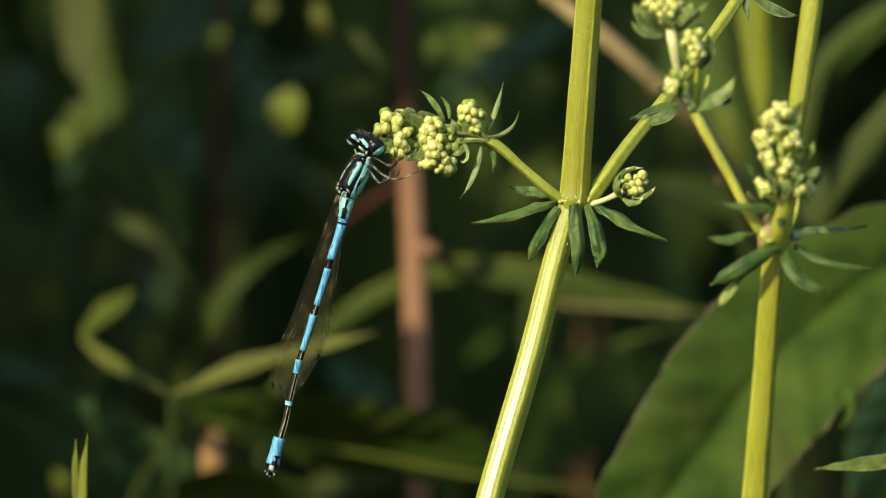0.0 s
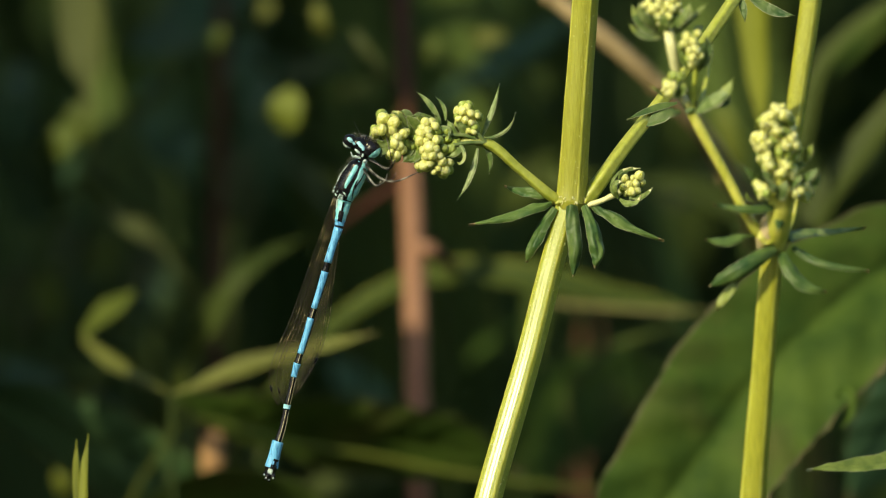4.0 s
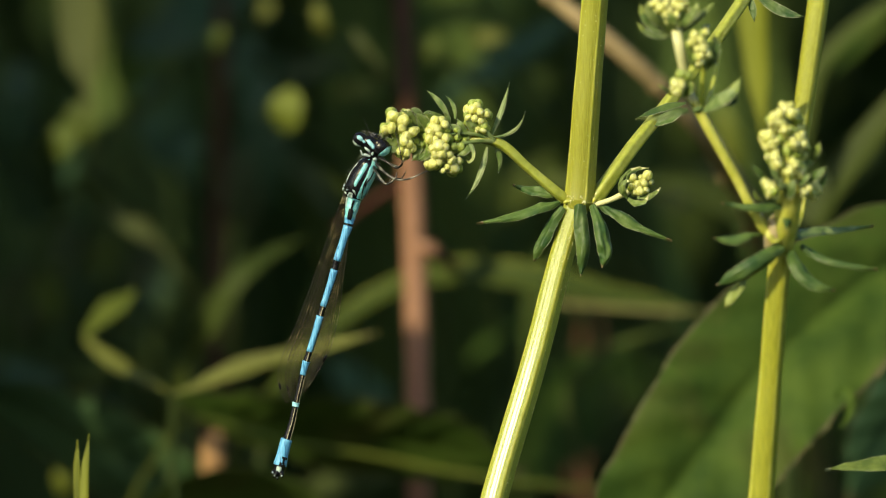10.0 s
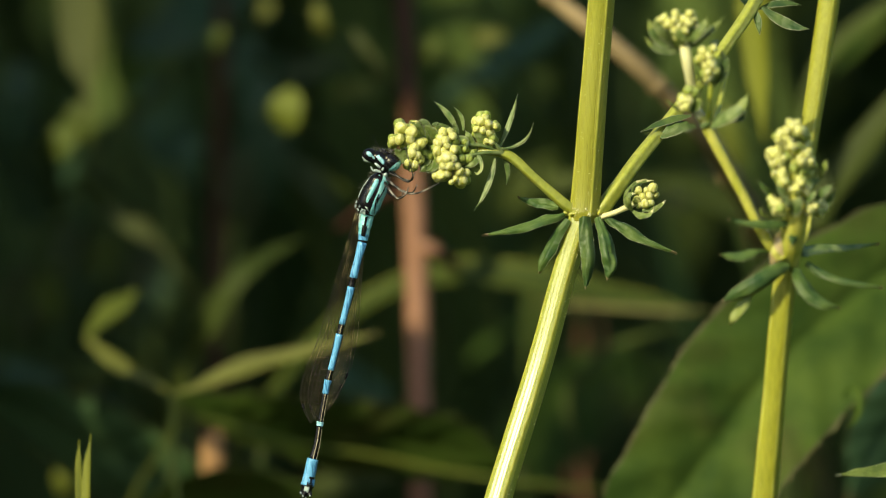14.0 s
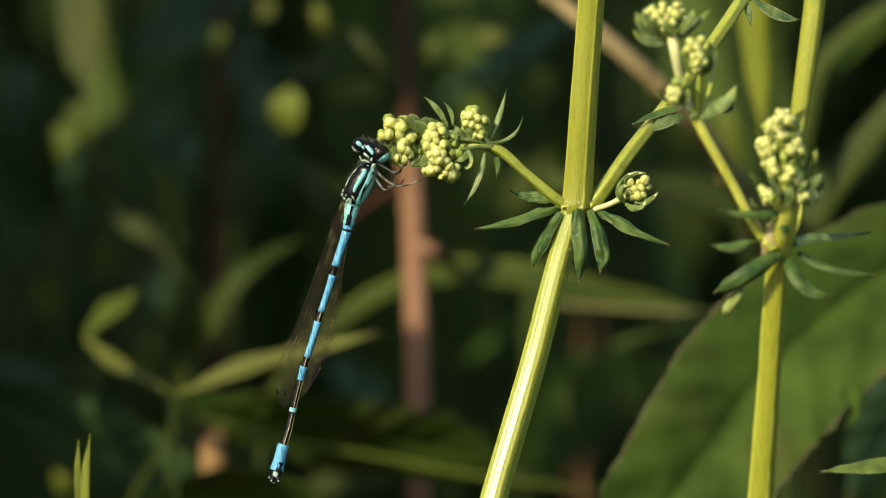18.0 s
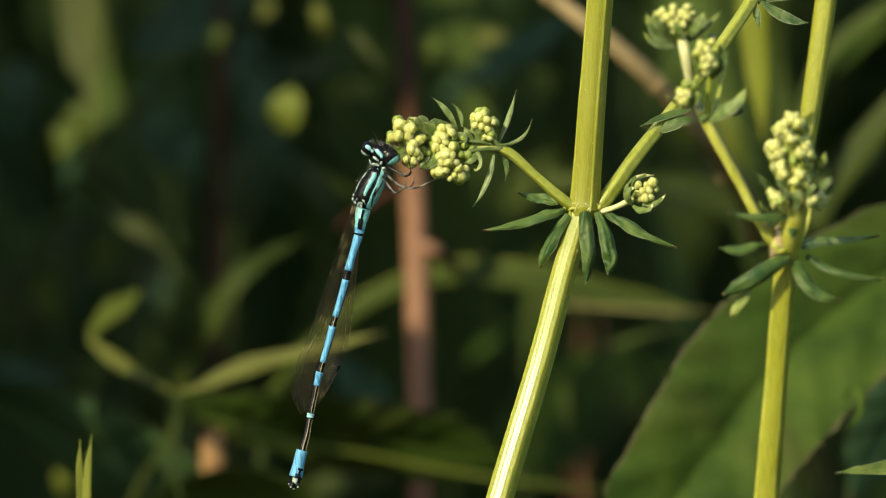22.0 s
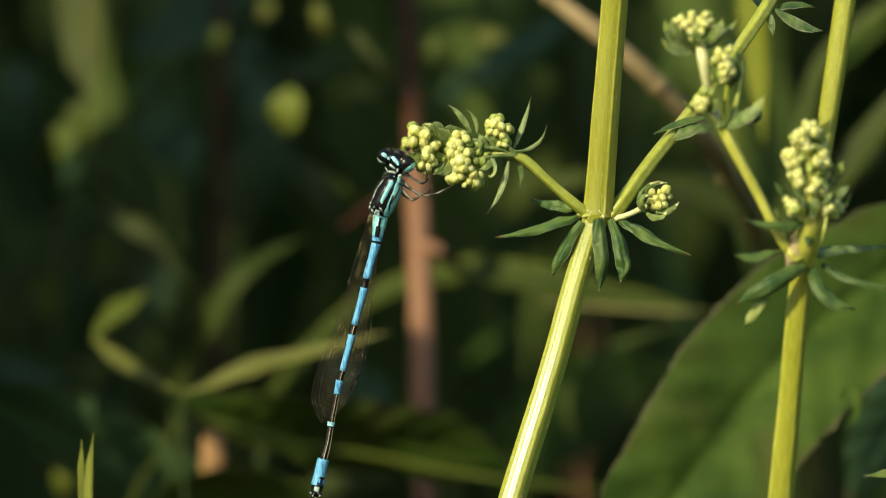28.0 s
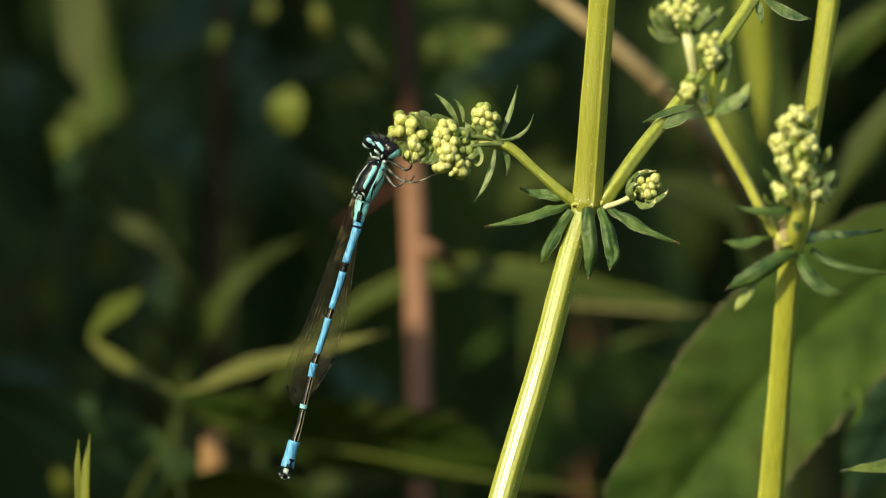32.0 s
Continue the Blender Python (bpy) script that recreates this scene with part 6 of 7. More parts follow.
def motions():
    main_pivot, right_pivot, fly_pivot = (MAIN_BASE, (11.8, 0, 504.35)), (RIGHT_BASE, (29.3, 0, 500.45)), (FLY_BASE, (-6.35, 0, 508.95))
    grass_root, brown_root, bleaf_root, bl2_root, tip_root = [tuple(o.location / MM) for o in (grass_tuft, brown_stalk, big_leaf, fold_plant, tip_leaf)]

    def sway(pair, dx, dz, deg):
        return turned(pair[0], pair[1], dx, dz, deg)

    walk(plant, [
        (0, sway(main_pivot, -0.36, 0.07, -0.05)),
        (0.5, sway(main_pivot, -0.44, 0.07, -0.06)),
        (1, sway(main_pivot, -0.90, 0.21, -0.29)),
        (1.5, sway(main_pivot, -0.75, 0.21, -0.28)),
        (2, sway(main_pivot, -0.75, 0.21, -0.28)),
        (2.5, sway(main_pivot, -0.36, 0.07, -0.05)),
        (3, sway(main_pivot, -0.40, -0.00, -0.09)),
        (3.5, sway(main_pivot, -0.67, -0.02, -0.29)),
        (5.5, sway(main_pivot, -0.56, -0.00, -0.33)),
        (6, sway(main_pivot, -0.29, 0.02, -0.18)),
        (6.5, sway(main_pivot, -0.44, -0.08, -0.06)),
        (7, sway(main_pivot, -0.41, 0.02, -0.21)),
        (7.5, sway(main_pivot, -0.29, -0.06, -0.18)),
        (8, sway(main_pivot, 0.00, -0.08, 0.00)),
        (8.5, sway(main_pivot, 0.08, -0.08, 0.00)),
        (9, sway(main_pivot, 0.00, -0.00, 0.00)),
        (9.5, sway(main_pivot, 0.12, 0.04, 0.19)),
        (10, sway(main_pivot, 0.11, 0.06, 0.07)),
        (10.5, sway(main_pivot, 0.02, 0.06, 0.10)),
        (11, sway(main_pivot, 0.02, -0.00, -0.05)),
        (11.5, sway(main_pivot, 0.06, -0.15, 0.03)),
        (12, sway(main_pivot, -0.05, -0.25, 0.10)),
        (12.5, sway(main_pivot, 0.40, -0.32, 0.11)),
        (13, sway(main_pivot, 0.09, -0.69, -0.06)),
        (13.5, sway(main_pivot, 0.35, -1.34, 0.09)),
        (14, sway(main_pivot, 0.56, -1.03, 0.22)),
        (14.5, sway(main_pivot, 0.46, -0.26, 0.28)),
        (16.5, sway(main_pivot, 0.56, -1.18, -0.24)),
        (17, sway(main_pivot, 0.79, -1.20, 0.02)),
        (17.5, sway(main_pivot, 0.10, -0.87, -0.23)),
        (18, sway(main_pivot, -0.11, -0.40, -0.33)),
        (18.5, sway(main_pivot, 0.08, -0.41, -0.17)),
        (19, sway(main_pivot, 0.87, -0.70, 0.02)),
        (19.5, sway(main_pivot, 1.72, -1.29, 0.19)),
        (20, sway(main_pivot, 0.62, -1.49, -0.19)),
        (20.5, sway(main_pivot, 0.85, -1.65, -0.09)),
        (21, sway(main_pivot, 0.76, -1.29, 0.07)),
        (21.5, sway(main_pivot, 0.37, -1.22, -0.25)),
        (22, sway(main_pivot, 0.56, -0.58, -0.06)),
        (22.5, sway(main_pivot, 0.37, -0.49, -0.14)),
        (23, sway(main_pivot, 0.23, -0.32, -0.29)),
        (23.5, sway(main_pivot, 0.22, -0.41, -0.14)),
        (24, sway(main_pivot, 0.10, -0.49, -0.23)),
        (24.5, sway(main_pivot, 0.39, -0.61, -0.27)),
        (25, sway(main_pivot, 0.26, -0.49, -0.10)),
        (25.5, sway(main_pivot, 0.33, -0.57, -0.22)),
        (27.5, sway(main_pivot, 0.99, -0.51, 0.06)),
        (28, sway(main_pivot, 1.75, -1.21, 0.15)),
        (28.5, sway(main_pivot, 0.91, -0.87, -0.14)),
        (29, sway(main_pivot, 1.14, -0.66, 0.02)),
        (29.5, sway(main_pivot, 1.47, -1.29, 0.21)),
        (30, sway(main_pivot, 1.39, -0.98, 0.12)),
        (30.5, sway(main_pivot, 1.04, -0.58, 0.04)),
        (31, sway(main_pivot, 0.62, -0.78, -0.14)),
        (31.5, sway(main_pivot, 0.70, -0.28, 0.01)),
        (32, sway(main_pivot, 0.78, -0.20, 0.00)),
    ])
    walk(plant_two, [
        (0, sway(right_pivot, -0.51, 0.09, 0.01)),
        (0.5, sway(right_pivot, -0.36, 0.09, 0.02)),
        (1, sway(right_pivot, -1.20, 0.18, -0.21)),
        (1.5, sway(right_pivot, -0.97, 0.18, -0.21)),
        (2, sway(right_pivot, -0.90, 0.19, -0.43)),
        (2.5, sway(right_pivot, -0.43, 0.09, 0.01)),
        (3, sway(right_pivot, -0.59, -0.07, 0.02)),
        (3.5, sway(right_pivot, -0.74, -0.07, 0.01)),
        (5.5, sway(right_pivot, -0.30, -0.07, -0.21)),
        (6, sway(right_pivot, -0.63, -0.02, -0.34)),
        (6.5, sway(right_pivot, -0.33, -0.15, -0.02)),
        (7, sway(right_pivot, -0.56, -0.01, -0.34)),
        (7.5, sway(right_pivot, -0.47, -0.15, -0.22)),
        (8, sway(right_pivot, -0.21, -0.10, -0.11)),
        (8.5, sway(right_pivot, -0.17, -0.13, -0.05)),
        (9, sway(right_pivot, 0.00, -0.00, 0.00)),
        (9.5, sway(right_pivot, 0.01, 0.03, -0.08)),
        (10, sway(right_pivot, 0.02, 0.06, -0.11)),
        (10.5, sway(right_pivot, 0.02, 0.06, -0.11)),
        (11, sway(right_pivot, -0.14, 0.03, -0.08)),
        (11.5, sway(right_pivot, -0.01, -0.15, -0.22)),
        (12, sway(right_pivot, -0.22, -0.36, -0.04)),
        (12.5, sway(right_pivot, 0.32, -0.39, 0.22)),
        (13, sway(right_pivot, 0.02, -1.06, 0.52)),
        (13.5, sway(right_pivot, 0.03, -1.78, 0.45)),
        (14, sway(right_pivot, 0.49, -1.40, 0.61)),
        (14.5, sway(right_pivot, 0.31, -0.34, 0.10)),
        (16.5, sway(right_pivot, 0.51, -1.58, 0.11)),
        (17, sway(right_pivot, 0.58, -1.58, 0.13)),
        (17.5, sway(right_pivot, 0.07, -1.29, -0.19)),
        (18, sway(right_pivot, -0.22, -0.52, -0.43)),
        (18.5, sway(right_pivot, -0.16, -0.62, -0.36)),
        (19, sway(right_pivot, 1.17, -0.83, -0.02)),
        (19.5, sway(right_pivot, 1.93, -1.62, 0.63)),
        (20, sway(right_pivot, 0.34, -2.01, 0.06)),
        (20.5, sway(right_pivot, 0.87, -2.20, 0.54)),
        (21, sway(right_pivot, 0.19, -1.76, 0.18)),
        (21.5, sway(right_pivot, 0.35, -1.60, -0.01)),
        (22, sway(right_pivot, 0.49, -0.79, 0.08)),
        (22.5, sway(right_pivot, 0.39, -0.61, 0.19)),
        (23, sway(right_pivot, 0.18, -0.44, -0.21)),
        (23.5, sway(right_pivot, -0.08, -0.62, -0.37)),
        (24, sway(right_pivot, 0.17, -0.70, -0.14)),
        (24.5, sway(right_pivot, 0.26, -0.78, -0.12)),
        (25, sway(right_pivot, 0.34, -0.65, -0.09)),
        (25.5, sway(right_pivot, -0.00, -0.76, -0.04)),
        (27.5, sway(right_pivot, 1.02, -0.66, 0.10)),
        (28, sway(right_pivot, 1.85, -1.50, 0.66)),
        (28.5, sway(right_pivot, 0.84, -1.18, 0.26)),
        (29, sway(right_pivot, 1.34, -0.85, 0.62)),
        (29.5, sway(right_pivot, 1.23, -1.59, 0.34)),
        (30, sway(right_pivot, 1.55, -1.31, 0.59)),
        (30.5, sway(right_pivot, 1.01, -0.76, 0.18)),
        (31, sway(right_pivot, 0.79, -1.02, 0.28)),
        (31.5, sway(right_pivot, 0.73, -0.33, 0.03)),
        (32, sway(right_pivot, 0.88, -0.25, 0.05)),
    ])
    walk(fly, [
        (0, sway(fly_pivot, -0.41, 0.12, 0.16)),
        (0.5, sway(fly_pivot, -0.55, 0.09, 0.21)),
        (1, sway(fly_pivot, -1.07, 0.26, 0.25)),
        (1.5, sway(fly_pivot, -0.84, 0.24, 0.48)),
        (2, sway(fly_pivot, -0.85, 0.21, 0.01)),
        (2.5, sway(fly_pivot, -0.46, 0.15, 0.56)),
        (3, sway(fly_pivot, -0.47, 0.03, 0.28)),
        (3.5, sway(fly_pivot, -0.75, -0.10, -0.11)),
        (5.5, sway(fly_pivot, -0.57, -0.13, -0.53)),
        (6, sway(fly_pivot, -0.29, 0.01, -0.07)),
        (6.5, sway(fly_pivot, -0.48, -0.15, -0.32)),
        (7, sway(fly_pivot, -0.42, -0.06, -0.43)),
        (7.5, sway(fly_pivot, -0.35, -0.07, -0.08)),
        (8, sway(fly_pivot, -0.04, -0.10, -0.08)),
        (8.5, sway(fly_pivot, 0.09, -0.10, -0.46)),
        (9, sway(fly_pivot, 0.00, -0.00, 0.00)),
        (9.5, sway(fly_pivot, 0.06, 0.08, -0.02)),
        (10, sway(fly_pivot, 0.11, 0.04, -0.11)),
        (10.5, sway(fly_pivot, -0.02, 0.06, -0.20)),
        (11, sway(fly_pivot, 0.02, -0.02, -0.34)),
        (11.5, sway(fly_pivot, 0.03, -0.21, -0.60)),
        (12, sway(fly_pivot, -0.02, -0.56, -1.68)),
        (12.5, sway(fly_pivot, 0.47, -0.42, -1.13)),
        (13, sway(fly_pivot, 0.25, -1.11, -2.72)),
        (13.5, sway(fly_pivot, 0.89, -1.74, -3.74)),
        (14, sway(fly_pivot, 0.99, -1.32, -3.28)),
        (14.5, sway(fly_pivot, 0.59, -0.49, -1.68)),
        (16.5, sway(fly_pivot, 1.16, -1.31, -2.53)),
        (17, sway(fly_pivot, 1.43, -1.53, -4.58)),
        (17.5, sway(fly_pivot, 0.57, -0.97, -2.22)),
        (18, sway(fly_pivot, 0.03, -0.48, 0.31)),
        (18.5, sway(fly_pivot, 0.19, -0.48, 0.11)),
        (19, sway(fly_pivot, 1.26, -0.77, -1.14)),
        (19.5, sway(fly_pivot, 2.37, -1.43, -3.16)),
        (20, sway(fly_pivot, 1.30, -1.48, -2.57)),
        (20.5, sway(fly_pivot, 1.39, -2.05, -2.50)),
        (21, sway(fly_pivot, 1.29, -1.52, -3.43)),
        (21.5, sway(fly_pivot, 0.70, -1.50, -1.88)),
        (22, sway(fly_pivot, 0.86, -0.77, -1.46)),
        (22.5, sway(fly_pivot, 0.51, -0.53, 0.69)),
        (23, sway(fly_pivot, 0.55, -0.43, -1.58)),
        (23.5, sway(fly_pivot, 0.43, -0.55, -0.99)),
        (24, sway(fly_pivot, 0.41, -0.59, -1.34)),
        (24.5, sway(fly_pivot, 0.62, -0.76, -0.88)),
        (25, sway(fly_pivot, 0.51, -0.65, -0.57)),
        (25.5, sway(fly_pivot, 0.53, -0.69, -0.81)),
        (27.5, sway(fly_pivot, 1.29, -0.62, -1.01)),
        (28, sway(fly_pivot, 2.30, -1.43, -2.43)),
        (28.5, sway(fly_pivot, 1.24, -1.08, -1.65)),
        (29, sway(fly_pivot, 1.54, -0.88, -1.81)),
        (29.5, sway(fly_pivot, 2.22, -1.52, -3.53)),
        (30, sway(fly_pivot, 1.81, -1.25, -1.95)),
        (30.5, sway(fly_pivot, 1.29, -0.77, -0.99)),
        (31, sway(fly_pivot, 0.82, -0.97, -0.46)),
        (31.5, sway(fly_pivot, 0.89, -0.28, -0.00)),
        (32, sway(fly_pivot, 0.95, -0.18, 0.30)),
    ])
    walk(branch, [
        (0, shift(-0.02, 0.01)),
        (0.5, shift(-0.06, -0.04)),
        (1, shift(-0.07, 0.01)),
        (1.5, shift(-0.04, 0.01)),
        (2, shift(-0.04, 0.01)),
        (2.5, shift(-0.06, 0.01)),
        (3, shift(-0.05, 0.02)),
        (3.5, shift(-0.07, 0.01)),
        (5.5, shift(0.05, 0.00)),
        (6, shift(-0.00, 0.02)),
        (6.5, shift(-0.01, -0.04)),
        (7, shift(0.01, 0.03)),
        (7.5, shift(-0.03, 0.02)),
        (8, shift(0.00, -0.00)),
        (8.5, shift(0.00, -0.00)),
        (9, shift(0.00, -0.00)),
        (9.5, shift(-0.06, -0.08)),
        (10, shift(0.03, 0.00)),
        (10.5, shift(-0.03, -0.00)),
        (11, shift(0.04, 0.06)),
        (11.5, shift(-0.01, -0.01)),
        (12, shift(0.02, -0.05)),
        (12.5, shift(0.07, -0.01)),
        (13, shift(0.18, 0.01)),
        (13.5, shift(0.41, 0.07)),
        (14, shift(0.28, 0.04)),
        (14.5, shift(0.15, -0.03)),
        (16.5, shift(0.35, 0.12)),
        (17, shift(0.43, -0.00)),
        (17.5, shift(0.28, 0.09)),
        (18, shift(0.07, -0.01)),
        (18.5, shift(0.02, -0.03)),
        (19, shift(0.23, 0.03)),
        (19.5, shift(0.36, 0.03)),
        (20, shift(0.42, 0.20)),
        (20.5, shift(0.31, -0.03)),
        (21, shift(0.29, 0.01)),
        (21.5, shift(0.22, -0.05)),
        (22, shift(0.19, -0.04)),
        (22.5, shift(0.06, -0.03)),
        (23, shift(0.20, 0.08)),
        (23.5, shift(0.08, 0.01)),
        (24, shift(0.18, 0.03)),
        (24.5, shift(0.15, 0.01)),
        (25, shift(0.14, -0.04)),
        (25.5, shift(0.13, 0.03)),
        (27.5, shift(0.18, -0.01)),
        (28, shift(0.28, -0.01)),
        (28.5, shift(0.21, 0.01)),
        (29, shift(0.24, 0.05)),
        (29.5, shift(0.43, 0.07)),
        (30, shift(0.24, -0.01)),
        (30.5, shift(0.16, -0.06)),
        (31, shift(0.14, -0.06)),
        (31.5, shift(0.15, 0.00)),
        (32, shift(0.08, -0.00)),
    ])
    walk(low_stem, [
        (0, lean(-0.05)),
        (0.5, lean(-0.05)),
        (1, lean(-0.13)),
        (1.5, lean(-0.13)),
        (2, lean(-0.13)),
        (2.5, lean(-0.05)),
        (3, lean(0.00)),
        (3.5, lean(0.01)),
        (5.5, lean(0.00)),
        (6, lean(-0.01)),
        (6.5, lean(0.05)),
        (7, lean(-0.01)),
        (7.5, lean(0.04)),
        (8, lean(0.05)),
        (8.5, lean(0.05)),
        (9, lean(0.00)),
        (9.5, lean(-0.02)),
        (10, lean(-0.04)),
        (10.5, lean(-0.04)),
        (11, lean(0.00)),
        (11.5, lean(0.10)),
        (12, lean(0.15)),
        (12.5, lean(0.20)),
        (13, lean(0.43)),
        (13.5, lean(0.83)),
        (14, lean(0.64)),
        (14.5, lean(0.16)),
        (16.5, lean(0.73)),
        (17, lean(0.74)),
        (17.5, lean(0.54)),
        (18, lean(0.25)),
        (18.5, lean(0.26)),
        (19, lean(0.43)),
        (19.5, lean(0.80)),
        (20, lean(0.92)),
        (20.5, lean(1.03)),
        (21, lean(0.80)),
        (21.5, lean(0.76)),
        (22, lean(0.36)),
        (22.5, lean(0.30)),
        (23, lean(0.20)),
        (23.5, lean(0.26)),
        (24, lean(0.30)),
        (24.5, lean(0.38)),
        (25, lean(0.30)),
        (25.5, lean(0.35)),
        (27.5, lean(0.31)),
        (28, lean(0.75)),
        (28.5, lean(0.54)),
        (29, lean(0.41)),
        (29.5, lean(0.80)),
        (30, lean(0.61)),
        (30.5, lean(0.36)),
        (31, lean(0.48)),
        (31.5, lean(0.17)),
        (32, lean(0.12)),
    ])
    walk(tip_leaf, [
        (0, shift(-0.77, 0.04, tip_root)),
        (0.5, shift(-0.93, 0.04, tip_root)),
        (1, shift(-1.90, 0.10, tip_root)),
        (1.5, shift(-1.58, 0.10, tip_root)),
        (2, shift(-1.58, 0.10, tip_root)),
        (2.5, shift(-0.77, 0.04, tip_root)),
        (3, shift(-0.85, -0.00, tip_root)),
        (3.5, shift(-1.42, -0.01, tip_root)),
        (5.5, shift(-1.17, -0.00, tip_root)),
        (6, shift(-0.61, 0.01, tip_root)),
        (6.5, shift(-0.93, -0.04, tip_root)),
        (7, shift(-0.85, 0.01, tip_root)),
        (7.5, shift(-0.61, -0.03, tip_root)),
        (8, shift(0.00, -0.04, tip_root)),
        (8.5, shift(0.16, -0.04, tip_root)),
        (9, shift(0.00, -0.00, tip_root)),
        (9.5, shift(0.24, 0.02, tip_root)),
        (10, shift(0.24, 0.03, tip_root)),
        (10.5, shift(0.04, 0.03, tip_root)),
        (11, shift(0.04, -0.00, tip_root)),
        (11.5, shift(0.12, -0.08, tip_root)),
        (12, shift(-0.11, -0.12, tip_root)),
        (12.5, shift(0.85, -0.16, tip_root)),
        (13, shift(0.20, -0.35, tip_root)),
        (13.5, shift(0.73, -0.67, tip_root)),
        (14, shift(1.17, -0.51, tip_root)),
        (14.5, shift(0.97, -0.13, tip_root)),
        (16.5, shift(1.18, -0.59, tip_root)),
        (17, shift(1.67, -0.60, tip_root)),
        (17.5, shift(0.21, -0.44, tip_root)),
        (18, shift(-0.23, -0.20, tip_root)),
        (18.5, shift(0.17, -0.21, tip_root)),
        (19, shift(1.83, -0.35, tip_root)),
        (19.5, shift(3.60, -0.64, tip_root)),
        (20, shift(1.30, -0.74, tip_root)),
        (20.5, shift(1.78, -0.83, tip_root)),
        (21, shift(1.59, -0.65, tip_root)),
        (21.5, shift(0.77, -0.61, tip_root)),
        (22, shift(1.18, -0.29, tip_root)),
        (22.5, shift(0.78, -0.24, tip_root)),
        (23, shift(0.49, -0.16, tip_root)),
        (23.5, shift(0.46, -0.21, tip_root)),
        (24, shift(0.21, -0.25, tip_root)),
        (24.5, shift(0.81, -0.30, tip_root)),
        (25, shift(0.54, -0.24, tip_root)),
        (25.5, shift(0.70, -0.28, tip_root)),
        (27.5, shift(2.07, -0.25, tip_root)),
        (28, shift(3.68, -0.61, tip_root)),
        (28.5, shift(1.91, -0.44, tip_root)),
        (29, shift(2.39, -0.33, tip_root)),
        (29.5, shift(3.08, -0.64, tip_root)),
        (30, shift(2.92, -0.49, tip_root)),
        (30.5, shift(2.19, -0.29, tip_root)),
        (31, shift(1.30, -0.39, tip_root)),
        (31.5, shift(1.47, -0.14, tip_root)),
        (32, shift(1.63, -0.10, tip_root)),
    ])
    walk(grass_tuft, [
        (0, shift(-0.15, 0.00, grass_root)),
        (0.5, shift(-0.15, 0.00, grass_root)),
        (1, shift(-0.15, 0.00, grass_root)),
        (1.5, shift(-0.15, 0.00, grass_root)),
        (2, shift(-0.15, 0.00, grass_root)),
        (2.5, shift(-0.15, 0.00, grass_root)),
        (3, shift(-0.08, 0.00, grass_root)),
        (3.5, shift(-0.08, 0.00, grass_root)),
        (5.5, shift(-0.08, 0.00, grass_root)),
        (6, shift(-0.08, 0.00, grass_root)),
        (6.5, shift(0.00, 0.00, grass_root)),
        (7, shift(0.00, 0.00, grass_root)),
        (7.5, shift(0.00, 0.00, grass_root)),
        (8, shift(0.00, 0.00, grass_root)),
        (8.5, shift(0.00, 0.00, grass_root)),
        (9, shift(0.00, 0.00, grass_root)),
        (9.5, shift(0.00, 0.00, grass_root)),
        (10, shift(0.00, 0.00, grass_root)),
        (10.5, shift(0.00, 0.00, grass_root)),
        (11, shift(0.00, 0.00, grass_root)),
        (11.5, shift(0.00, 0.00, grass_root)),
        (12, shift(0.00, 0.00, grass_root)),
        (12.5, shift(0.00, 0.00, grass_root)),
        (13, shift(0.08, 0.00, grass_root)),
        (13.5, shift(0.15, 0.00, grass_root)),
        (14, shift(0.15, 0.00, grass_root)),
        (14.5, shift(0.15, 0.00, grass_root)),
        (16.5, shift(0.23, 0.00, grass_root)),
        (17, shift(0.23, 0.00, grass_root)),
        (17.5, shift(0.15, 0.00, grass_root)),
        (18, shift(0.08, 0.00, grass_root)),
        (18.5, shift(0.08, 0.00, grass_root)),
        (19, shift(0.23, 0.00, grass_root)),
        (19.5, shift(0.23, 0.00, grass_root)),
        (20, shift(0.00, 0.00, grass_root)),
        (20.5, shift(0.00, 0.00, grass_root)),
        (21, shift(0.15, 0.00, grass_root)),
        (21.5, shift(0.23, 0.00, grass_root)),
        (22, shift(0.23, 0.00, grass_root)),
        (22.5, shift(0.30, 0.00, grass_root)),
        (23, shift(0.30, 0.00, grass_root)),
        (23.5, shift(0.23, 0.00, grass_root)),
        (24, shift(0.15, 0.00, grass_root)),
        (24.5, shift(0.08, 0.00, grass_root)),
        (25, shift(0.08, 0.00, grass_root)),
        (25.5, shift(0.15, 0.00, grass_root)),
        (27.5, shift(0.39, 0.00, grass_root)),
        (28, shift(0.39, 0.00, grass_root)),
        (28.5, shift(0.46, 0.00, grass_root)),
        (29, shift(0.23, 0.00, grass_root)),
        (29.5, shift(0.39, 0.00, grass_root)),
        (30, shift(0.23, 0.00, grass_root)),
        (30.5, shift(0.15, 0.00, grass_root)),
        (31, shift(0.15, 0.00, grass_root)),
        (31.5, shift(0.08, 0.00, grass_root)),
        (32, shift(0.08, 0.00, grass_root)),
    ])
